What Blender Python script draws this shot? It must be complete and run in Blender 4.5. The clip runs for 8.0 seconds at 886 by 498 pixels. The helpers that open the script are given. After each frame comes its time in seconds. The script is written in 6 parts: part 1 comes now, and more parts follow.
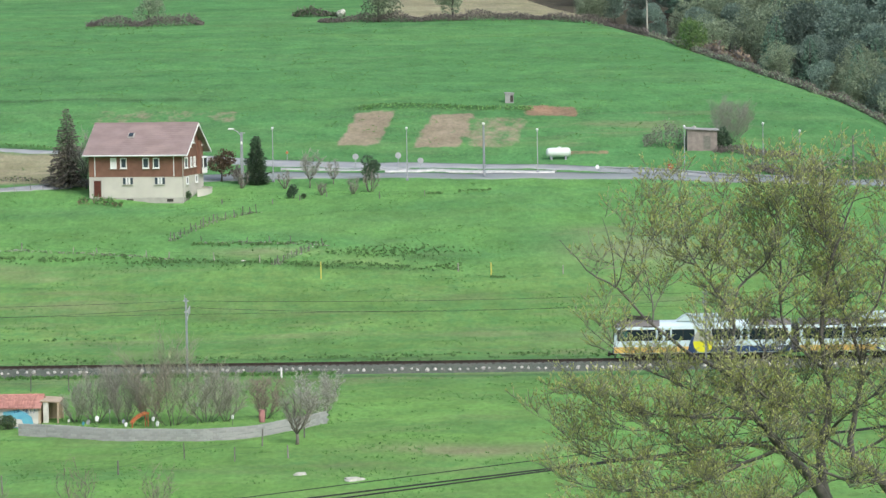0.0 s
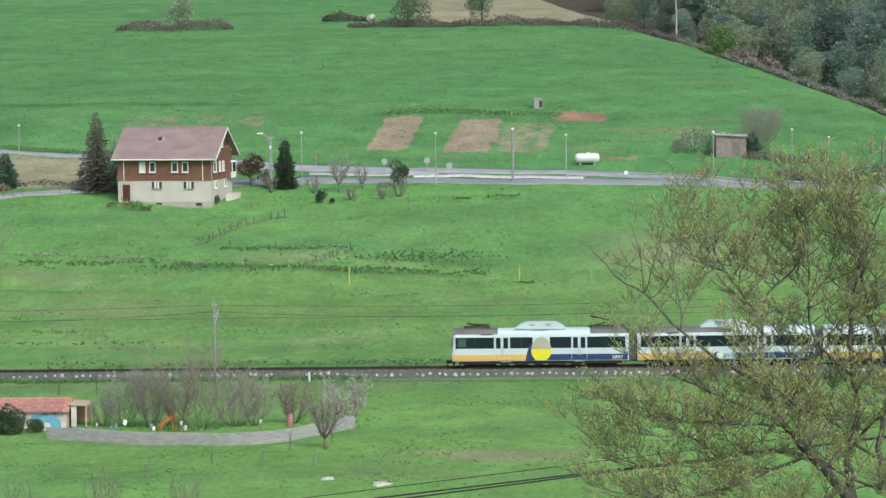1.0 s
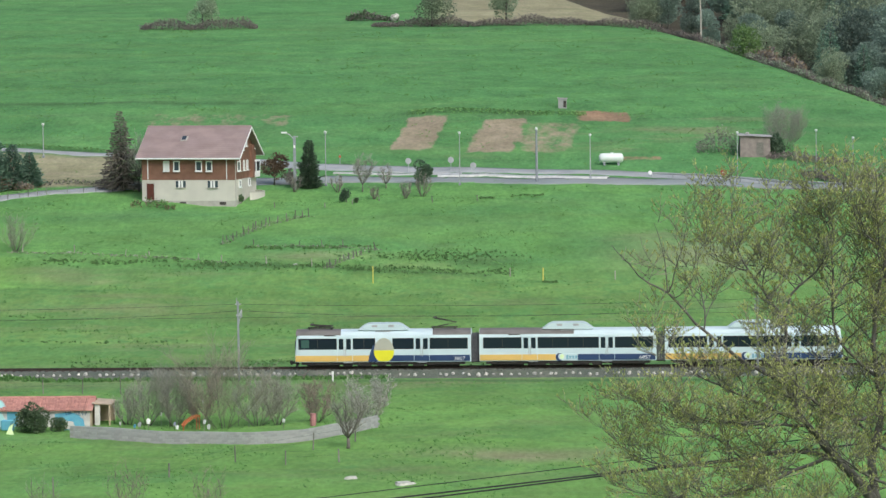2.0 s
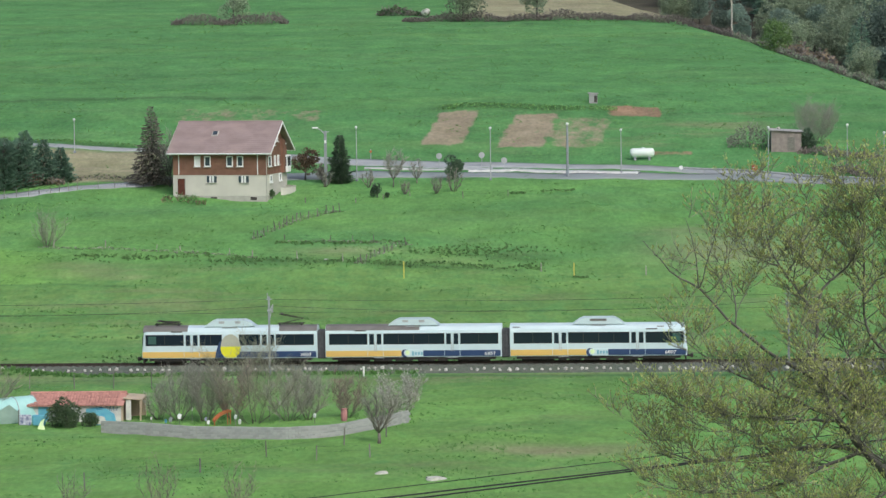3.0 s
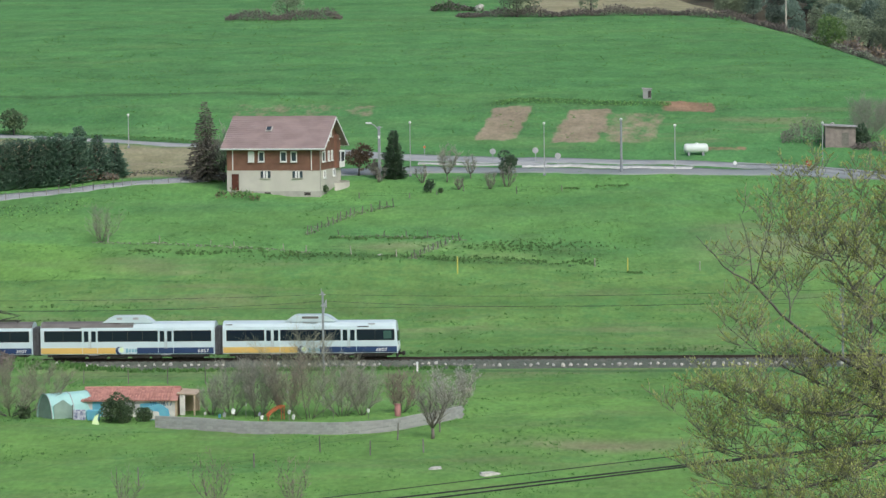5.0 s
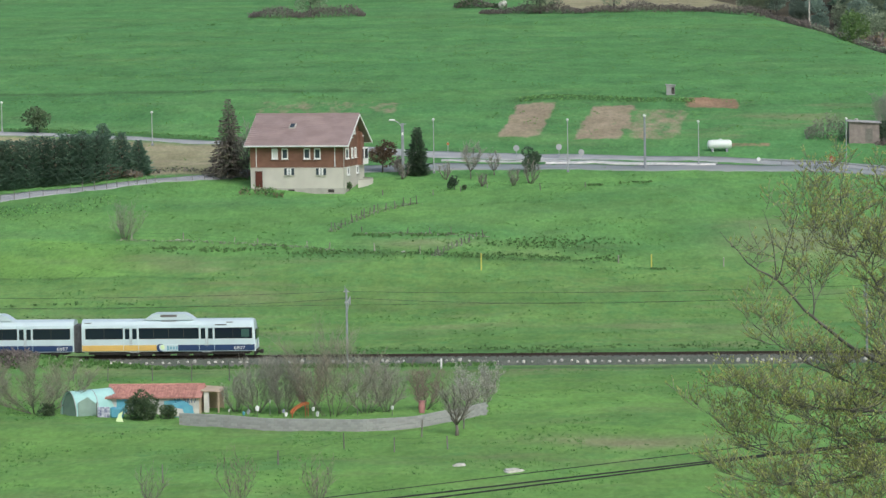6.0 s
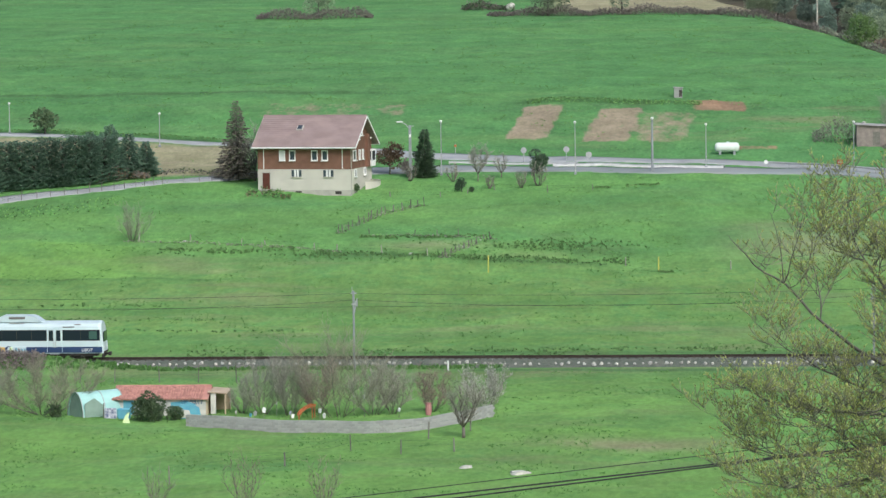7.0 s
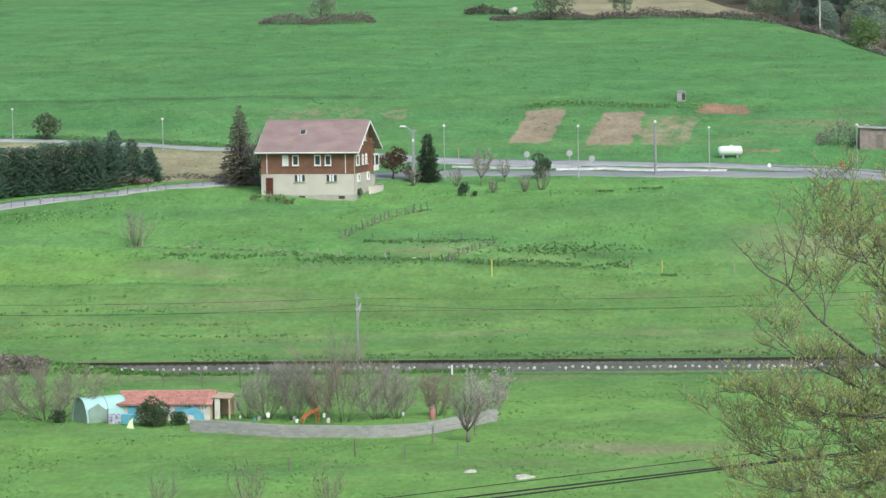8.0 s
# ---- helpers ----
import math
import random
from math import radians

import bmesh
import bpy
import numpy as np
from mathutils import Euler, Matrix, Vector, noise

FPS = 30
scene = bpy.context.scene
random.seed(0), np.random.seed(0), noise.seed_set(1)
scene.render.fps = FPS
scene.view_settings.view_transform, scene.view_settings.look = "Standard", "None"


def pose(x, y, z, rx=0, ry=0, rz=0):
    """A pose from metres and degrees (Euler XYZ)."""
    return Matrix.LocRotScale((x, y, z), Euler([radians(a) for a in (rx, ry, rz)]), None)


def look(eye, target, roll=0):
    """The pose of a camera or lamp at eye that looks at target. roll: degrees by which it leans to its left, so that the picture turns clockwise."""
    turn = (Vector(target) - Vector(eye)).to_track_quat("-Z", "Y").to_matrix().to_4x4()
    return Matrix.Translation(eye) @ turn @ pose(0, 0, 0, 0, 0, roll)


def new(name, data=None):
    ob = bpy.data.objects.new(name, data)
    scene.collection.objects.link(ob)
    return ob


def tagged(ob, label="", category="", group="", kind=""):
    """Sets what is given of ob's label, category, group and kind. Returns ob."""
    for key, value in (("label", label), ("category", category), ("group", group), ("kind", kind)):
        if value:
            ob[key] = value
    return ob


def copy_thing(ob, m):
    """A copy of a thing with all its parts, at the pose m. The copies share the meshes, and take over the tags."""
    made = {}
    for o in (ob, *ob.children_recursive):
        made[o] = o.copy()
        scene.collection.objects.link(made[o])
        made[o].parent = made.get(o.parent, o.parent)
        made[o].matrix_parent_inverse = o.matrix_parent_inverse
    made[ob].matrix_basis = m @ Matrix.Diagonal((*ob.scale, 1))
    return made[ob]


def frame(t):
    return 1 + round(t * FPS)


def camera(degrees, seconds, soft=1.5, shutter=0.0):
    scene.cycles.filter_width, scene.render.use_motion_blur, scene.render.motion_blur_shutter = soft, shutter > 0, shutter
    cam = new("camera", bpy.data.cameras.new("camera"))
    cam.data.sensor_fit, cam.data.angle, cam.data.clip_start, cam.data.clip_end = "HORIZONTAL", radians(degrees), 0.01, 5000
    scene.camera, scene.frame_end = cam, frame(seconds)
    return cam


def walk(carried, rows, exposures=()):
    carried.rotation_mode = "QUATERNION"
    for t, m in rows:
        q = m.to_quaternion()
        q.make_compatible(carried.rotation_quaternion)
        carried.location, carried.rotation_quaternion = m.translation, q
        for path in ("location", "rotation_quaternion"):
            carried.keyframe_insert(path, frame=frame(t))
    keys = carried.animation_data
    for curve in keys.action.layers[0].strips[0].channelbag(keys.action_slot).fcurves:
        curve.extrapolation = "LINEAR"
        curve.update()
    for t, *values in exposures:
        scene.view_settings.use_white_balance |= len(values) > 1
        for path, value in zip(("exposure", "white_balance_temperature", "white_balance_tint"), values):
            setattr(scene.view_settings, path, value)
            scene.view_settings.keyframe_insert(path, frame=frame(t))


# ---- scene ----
# ---- camera: a long lens on a fixed stand that pans to the left ----
cam = camera(12.78, 8.0, soft=1.45)
EYE = 37.0
PAN = [  # seconds, yaw, pitch, roll in degrees
    (0.0, 0.0008, -4.1263, -0.9911),
    (0.5, 0.2527, -4.0714, -0.9891),
    (1.0, 0.4121, -4.0456, -0.7953),
    (1.5, 0.5659, -4.0273, -0.7029),
    (3.0, 1.2055, -4.1131, -0.7319),
    (3.5, 1.4247, -4.1280, -0.6927),
    (4.0, 1.6436, -4.1816, -0.5353),
    (4.5, 1.8083, -4.1699, -0.6266),
    (6.0, 2.3303, -4.2119, -0.8995),
    (6.5, 2.4422, -4.2442, -0.8703),
    (7.0, 2.4339, -4.1806, -0.7576),
    (7.5, 2.4281, -4.1528, -0.8523),
    (8.0, 2.4837, -4.1166, -0.9537),
]
walk(cam, [(t, pose(0, 0, EYE, 0, 0, yaw) @ pose(0, 0, 0, 90 + pitch, 0, 0) @ pose(0, 0, 0, 0, 0, roll))
           for t, yaw, pitch, roll in PAN],
     exposures=[(0.0, 0.55), (0.5, 0.50), (1.0, 0.41), (1.5, 0.38), (3.5, 0.20), (4.5, 0.19), (6.5, 0.26), (7.0, 0.40), (7.5, 0.48), (8.0, 0.50)])

# ---- sky and light: overcast spring day ----
world = bpy.data.worlds.new("sky")
scene.world = world
world.use_nodes = True
wn = world.node_tree.nodes
sky = wn.new("ShaderNodeTexSky")
sky.sky_type = "NISHITA"
sky.sun_disc = False
sky.sun_elevation = radians(43)
sky.sun_rotation = radians(151)
sky.air_density = 1.0
sky.dust_density = 4.0
sky.ozone_density = 1.0
world.node_tree.links.new(sky.outputs[0], wn["Background"].inputs[0])
wn["Background"].inputs[1].default_value = 0.115
sun_data = bpy.data.lights.new("sun", "SUN")
sun_data.energy = 1.6
sun_data.angle = radians(40)
sun_data.color = (0.96, 0.98, 1.0)
sun = new("sun", sun_data)
sun.matrix_world = look((55, -85, 105), (0, 15, 0))


# The lie of the land: a height profile along the view, a spur that ends at
# a crest line, and small swells.
LAND_Y = np.array([-3000., -400., -60., -4., 5., 60., 100., 150., 230., 275., 372., 420., 440., 467., 490., 520., 545., 600., 700., 760., 1000., 1500., 5000.])
LAND_Z = np.array([20., 30., 35.5, 35.4, 34.6, 26.6, 21.2, 13.8, 3.2, 0., 0.1, 3.5, 6.0, 9.2, 11.5, 15.2, 18.2, 21.6, 26.6, 29.4, 40., 30., 10.])


def land_slopes():
    h = np.diff(LAND_Y)
    d = np.diff(LAND_Z) / h
    m = np.zeros_like(LAND_Y)
    for i in range(1, len(m) - 1):
        if d[i - 1] * d[i] > 0:
            a, b = 2 * h[i] + h[i - 1], h[i] + 2 * h[i - 1]
            m[i] = (a + b) / (a / d[i - 1] + b / d[i])
    return m


LAND_M = land_slopes()


def ground_z(x, y):
    """Height of the ground at x, y (numbers or arrays)."""
    x, y = np.asarray(x, float), np.asarray(y, float)
    yc = np.clip(y, LAND_Y[0], LAND_Y[-1] - 1)
    i = np.clip(np.searchsorted(LAND_Y, yc, side="right") - 1, 0, len(LAND_Y) - 2)
    h = LAND_Y[i + 1] - LAND_Y[i]
    s = (yc - LAND_Y[i]) / h
    z = ((2 * s**3 - 3 * s**2 + 1) * LAND_Z[i] + (s**3 - 2 * s**2 + s) * h * LAND_M[i]
         + (3 * s**2 - 2 * s**3) * LAND_Z[i + 1] + (s**3 - s**2) * h * LAND_M[i + 1])
    # spur: past the crest line the hill falls into a side valley, then wooded slopes rise
    e = (x - 44.5) * 0.988 + (y - 610.0) * 0.15 - 1.0
    drop = 14.0 * (1 - np.exp(-0.9 * 3.0 * np.logaddexp(0, e / 3.0) / 14.0))
    rise = 0.65 * 8 * np.logaddexp(0, (e - 32.0) / 8)
    far = np.clip((y - 470.0) / 60.0, 0, 1)
    z = z - far * drop + far * np.minimum(rise, 150.0)
    # swells and hummocks of the pasture
    k = np.clip((y - 375) / 30, 0, 1) + np.clip((340 - y) / 30, 0, 1)
    z = z + k * (0.22 * np.sin(x * 0.11 + 1.3) * np.sin(y * 0.083 + 0.4) + 0.10 * np.sin(x * 0.31 + y * 0.17) * np.sin(y * 0.27 - x * 0.09)
                 + 0.05 * np.sin(x * 0.83 + 2.0) * np.sin(y * 0.71 + x * 0.2))
    # grassy bank before the track
    z = z + 1.2 * np.clip((-x - 41) / 10, 0, 1) * np.exp(-((y - 356.4 + 0.0402 * (x + 20)) / 1.5) ** 2)
    z = z - 0.42 * np.exp(-((x + 36) / 8.5) ** 2 - ((y - 468.5) / 4.5) ** 2)
    return z


# ---- materials ----
def material(name, base, other=None, scale=2.0, rough=0.85, metal=0.0, bump=0.0, bump_scale=20.0, stretch=(1, 1, 1),
             third=None, scale2=0.3, per_object=0.0, spec=0.3, contrast=(0.35, 0.65), world_space=False):
    """Two-scale noise between colours, with fine relief."""
    m = bpy.data.materials.new(name)
    m.use_nodes = True
    nt = m.node_tree
    n, l = nt.nodes, nt.links
    b = n["Principled BSDF"]
    b.inputs["Roughness"].default_value = rough
    b.inputs["Metallic"].default_value = metal
    b.inputs["Specular IOR Level"].default_value = spec
    other = other or tuple(c * 0.75 for c in base)
    if world_space:
        src = n.new("ShaderNodeNewGeometry").outputs["Position"]
    else:
        src = n.new("ShaderNodeTexCoord").outputs["Object"]
    mp = n.new("ShaderNodeMapping")
    mp.inputs["Scale"].default_value = stretch
    l.new(src, mp.inputs["Vector"])

    def blend(fac, a, c):
        x = n.new("ShaderNodeMix")
        x.data_type = "RGBA"
        l.new(fac, x.inputs[0])
        for s, v in ((6, a), (7, c)):
            if isinstance(v, tuple):
                x.inputs[s].default_value = (*v, 1)
            else:
                l.new(v, x.inputs[s])
        return x.outputs[2]

    def noise_fac(s, lo, hi, detail=6):
        t = n.new("ShaderNodeTexNoise")
        t.inputs["Scale"].default_value = s
        t.inputs["Detail"].default_value = detail
        l.new(mp.outputs[0], t.inputs["Vector"])
        r = n.new("ShaderNodeMapRange")
        r.inputs[1].default_value, r.inputs[2].default_value = lo, hi
        l.new(t.outputs[0], r.inputs[0])
        return r.outputs[0]

    col = blend(noise_fac(scale, *contrast), base, other)
    if third:
        col = blend(noise_fac(scale2, 0.5, 0.75, 3), col, third)
    if per_object:
        oi = n.new("ShaderNodeObjectInfo")
        h = n.new("ShaderNodeHueSaturation")
        r = n.new("ShaderNodeMapRange")
        r.inputs[3].default_value, r.inputs[4].default_value = 1 - per_object, 1 + per_object
        l.new(oi.outputs["Random"], r.inputs[0])
        l.new(r.outputs[0], h.inputs["Value"])
        l.new(col, h.inputs["Color"])
        col = h.outputs[0]
    l.new(col, b.inputs["Base Color"])
    if bump:
        t = n.new("ShaderNodeTexNoise")
        t.inputs["Scale"].default_value = bump_scale
        l.new(mp.outputs[0], t.inputs["Vector"])
        bp = n.new("ShaderNodeBump")
        bp.inputs["Strength"].default_value = bump
        bp.inputs["Distance"].default_value = 0.05
        l.new(t.outputs[0], bp.inputs["Height"])
        l.new(bp.outputs[0], b.inputs["Normal"])
    return m


def foliage(name, base, other, spread=0.35):
    """Leaves: colour varies from leaf to leaf and from plant to plant."""
    m = bpy.data.materials.new(name)
    m.use_nodes = True
    n, l = m.node_tree.nodes, m.node_tree.links
    b = n["Principled BSDF"]
    b.inputs["Roughness"].default_value = 0.7
    b.inputs["Specular IOR Level"].default_value = 0.2
    g = n.new("ShaderNodeNewGeometry")
    x = n.new("ShaderNodeMix")
    x.data_type = "RGBA"
    x.inputs[6].default_value, x.inputs[7].default_value = (*base, 1), (*other, 1)
    l.new(g.outputs["Random Per Island"], x.inputs[0])
    oi = n.new("ShaderNodeObjectInfo")
    r = n.new("ShaderNodeMapRange")
    r.inputs[3].default_value, r.inputs[4].default_value = 1 - spread, 1 + spread
    l.new(oi.outputs["Random"], r.inputs[0])
    h = n.new("ShaderNodeHueSaturation")
    l.new(r.outputs[0], h.inputs["Value"])
    l.new(x.outputs[2], h.inputs["Color"])
    l.new(h.outputs[0], b.inputs["Base Color"])
    # light passes through thin leaves
    tr = n.new("ShaderNodeBsdfTranslucent")
    l.new(h.outputs[0], tr.inputs["Color"])
    ms = n.new("ShaderNodeMixShader")
    ms.inputs[0].default_value = 0.45
    l.new(b.outputs[0], ms.inputs[1])
    l.new(tr.outputs[0], ms.inputs[2])
    l.new(ms.outputs[0], n["Material Output"].inputs["Surface"])
    return m


def grass_material():
    """Pasture: lush and dry grass in bands, with tufts, trodden and bare spots."""
    m = bpy.data.materials.new("grass")
    m.use_nodes = True
    n, l = m.node_tree.nodes, m.node_tree.links
    b = n["Principled BSDF"]
    b.inputs["Roughness"].default_value = 0.95
    b.inputs["Specular IOR Level"].default_value = 0.1
    pos = n.new("ShaderNodeTexCoord").outputs["Object"]

    def noise_fac(s, stretch, lo, hi, detail=5, rough=0.55):
        mp = n.new("ShaderNodeMapping")
        mp.inputs["Scale"].default_value = stretch
        l.new(pos, mp.inputs["Vector"])
        t = n.new("ShaderNodeTexNoise")
        t.inputs["Scale"].default_value = s
        t.inputs["Detail"].default_value = detail
        t.inputs["Roughness"].default_value = rough
        l.new(mp.outputs[0], t.inputs["Vector"])
        r = n.new("ShaderNodeMapRange")
        r.inputs[1].default_value, r.inputs[2].default_value = lo, hi
        l.new(t.outputs[0], r.inputs[0])
        return r.outputs[0]

    def blend(fac, a, c):
        x = n.new("ShaderNodeMix")
        x.data_type = "RGBA"
        l.new(fac, x.inputs[0])
        for s, v in ((6, a), (7, c)):
            if isinstance(v, tuple):
                x.inputs[s].default_value = (*v, 1)
            else:
                l.new(v, x.inputs[s])
        return x.outputs[2]

    def scaled(a, c):
        x = n.new("ShaderNodeMath")
        x.operation = "MULTIPLY"
        l.new(a, x.inputs[0])
        if isinstance(c, float):
            x.inputs[1].default_value = c
        else:
            l.new(c, x.inputs[1])
        return x.outputs[0]

    def mask(name):
        a = n.new("ShaderNodeAttribute")
        a.attribute_name = name
        return a.outputs["Fac"]

    lush = blend(noise_fac(0.045, (1, 2.2, 1), 0.35, 0.65), GRASS_A, GRASS_B)
    lush = blend(noise_fac(0.35, (1.0, 0.5, 1), 0.42, 0.70, 8, 0.65), lush, GRASS_C)
    lush = blend(noise_fac(1.6, (1.0, 0.35, 1), 0.5, 0.8, 6, 0.7), lush, GRASS_LIGHT)
    olive = blend(noise_fac(0.14, (0.5, 1.0, 1), 0.38, 0.66, 8, 0.65), GRASS_D, GRASS_E)
    olive = blend(noise_fac(0.6, (0.8, 0.5, 1), 0.45, 0.72, 8, 0.7), olive, GRASS_A)
    col = blend(mask("olive"), lush, olive)
    # long mown and trodden streaks across the slope
    col = blend(scaled(noise_fac(0.11, (0.10, 1.0, 1), 0.50, 0.66, 4, 0.6), 0.55), col, GRASS_C)
    col = blend(scaled(noise_fac(0.07, (0.13, 1.0, 1), 0.52, 0.68, 5, 0.6), 0.3), col, GRASS_E)
    col = blend(scaled(noise_fac(0.12, (0.4, 1.0, 1), 0.50, 0.72, 8, 0.65), mask("dry")), col, GRASS_DRY)
    col = blend(scaled(noise_fac(0.8, (0.8, 0.5, 1), 0.55, 0.72, 7, 0.7), scaled(mask("rough"), 0.55)), col, GRASS_DARK)
    rank = blend(noise_fac(0.5, (1, 0.5, 1), 0.42, 0.72), GRASS_DARK, GRASS_C)
    col = blend(scaled(noise_fac(0.35, (0.6, 0.6, 1), 0.10, 0.45, 6, 0.65), mask("rank")), col, rank)
    col = blend(scaled(noise_fac(0.09, (0.6, 0.9, 1), 0.30, 0.58, 8, 0.65), mask("fresh")), col, GRASS_FRESH)
    col = blend(mask("straw"), col, blend(noise_fac(0.3, (0.4, 1.5, 1), 0.35, 0.65), STRAW_A, STRAW_B))
    for name, soil_a, soil_b in (("soil", (0.36, 0.305, 0.22), (0.30, 0.27, 0.18)), ("clay", (0.36, 0.24, 0.155), (0.28, 0.205, 0.135))):
        ad = n.new("ShaderNodeMath")
        ad.operation = "ADD"
        l.new(mask(name), ad.inputs[0])
        l.new(noise_fac(0.45, (1, 0.4, 1), 0.2, 0.8, 8, 0.7), ad.inputs[1])
        edge = n.new("ShaderNodeMapRange")
        edge.inputs[1].default_value, edge.inputs[2].default_value = 0.95, 1.3
        l.new(ad.outputs[0], edge.inputs[0])
        col = blend(edge.outputs[0], col, blend(noise_fac(0.5, (1, 0.5, 1), 0.35, 0.65), soil_a, soil_b))
    col = blend(mask("woods"), col, blend(noise_fac(0.4, (1, 1, 1), 0.35, 0.65), (0.075, 0.08, 0.055), (0.11, 0.095, 0.07)))
    for s, st, lo, hi in ((2.2, (1.0, 0.3, 1), 0.80, 1.16), (0.22, (1.0, 0.6, 1), 0.80, 1.15), (0.03, (1.0, 1.6, 1), 0.87, 1.11)):
        r = n.new("ShaderNodeMapRange")
        r.inputs[3].default_value, r.inputs[4].default_value = lo, hi
        l.new(noise_fac(s, st, 0.3, 0.7, 6, 0.65), r.inputs[0])
        h = n.new("ShaderNodeHueSaturation")
        l.new(r.outputs[0], h.inputs["Value"])
        l.new(col, h.inputs["Color"])
        col = h.outputs[0]
    l.new(col, b.inputs["Base Color"])
    bp = n.new("ShaderNodeBump")
    bp.inputs["Strength"].default_value = 0.7
    bp.inputs["Distance"].default_value = 0.25
    l.new(noise_fac(0.9, (0.7, 1.2, 1), 0.2, 0.8, 8, 0.7), bp.inputs["Height"])
    l.new(bp.outputs[0], b.inputs["Normal"])
    return m


def glass_material(name, tint, rough=0.08):
    m = bpy.data.materials.new(name)
    m.use_nodes = True
    b = m.node_tree.nodes["Principled BSDF"]
    b.inputs["Base Color"].default_value = (*tint, 1)
    b.inputs["Roughness"].default_value = rough
    b.inputs["Specular IOR Level"].default_value = 0.5
    return m


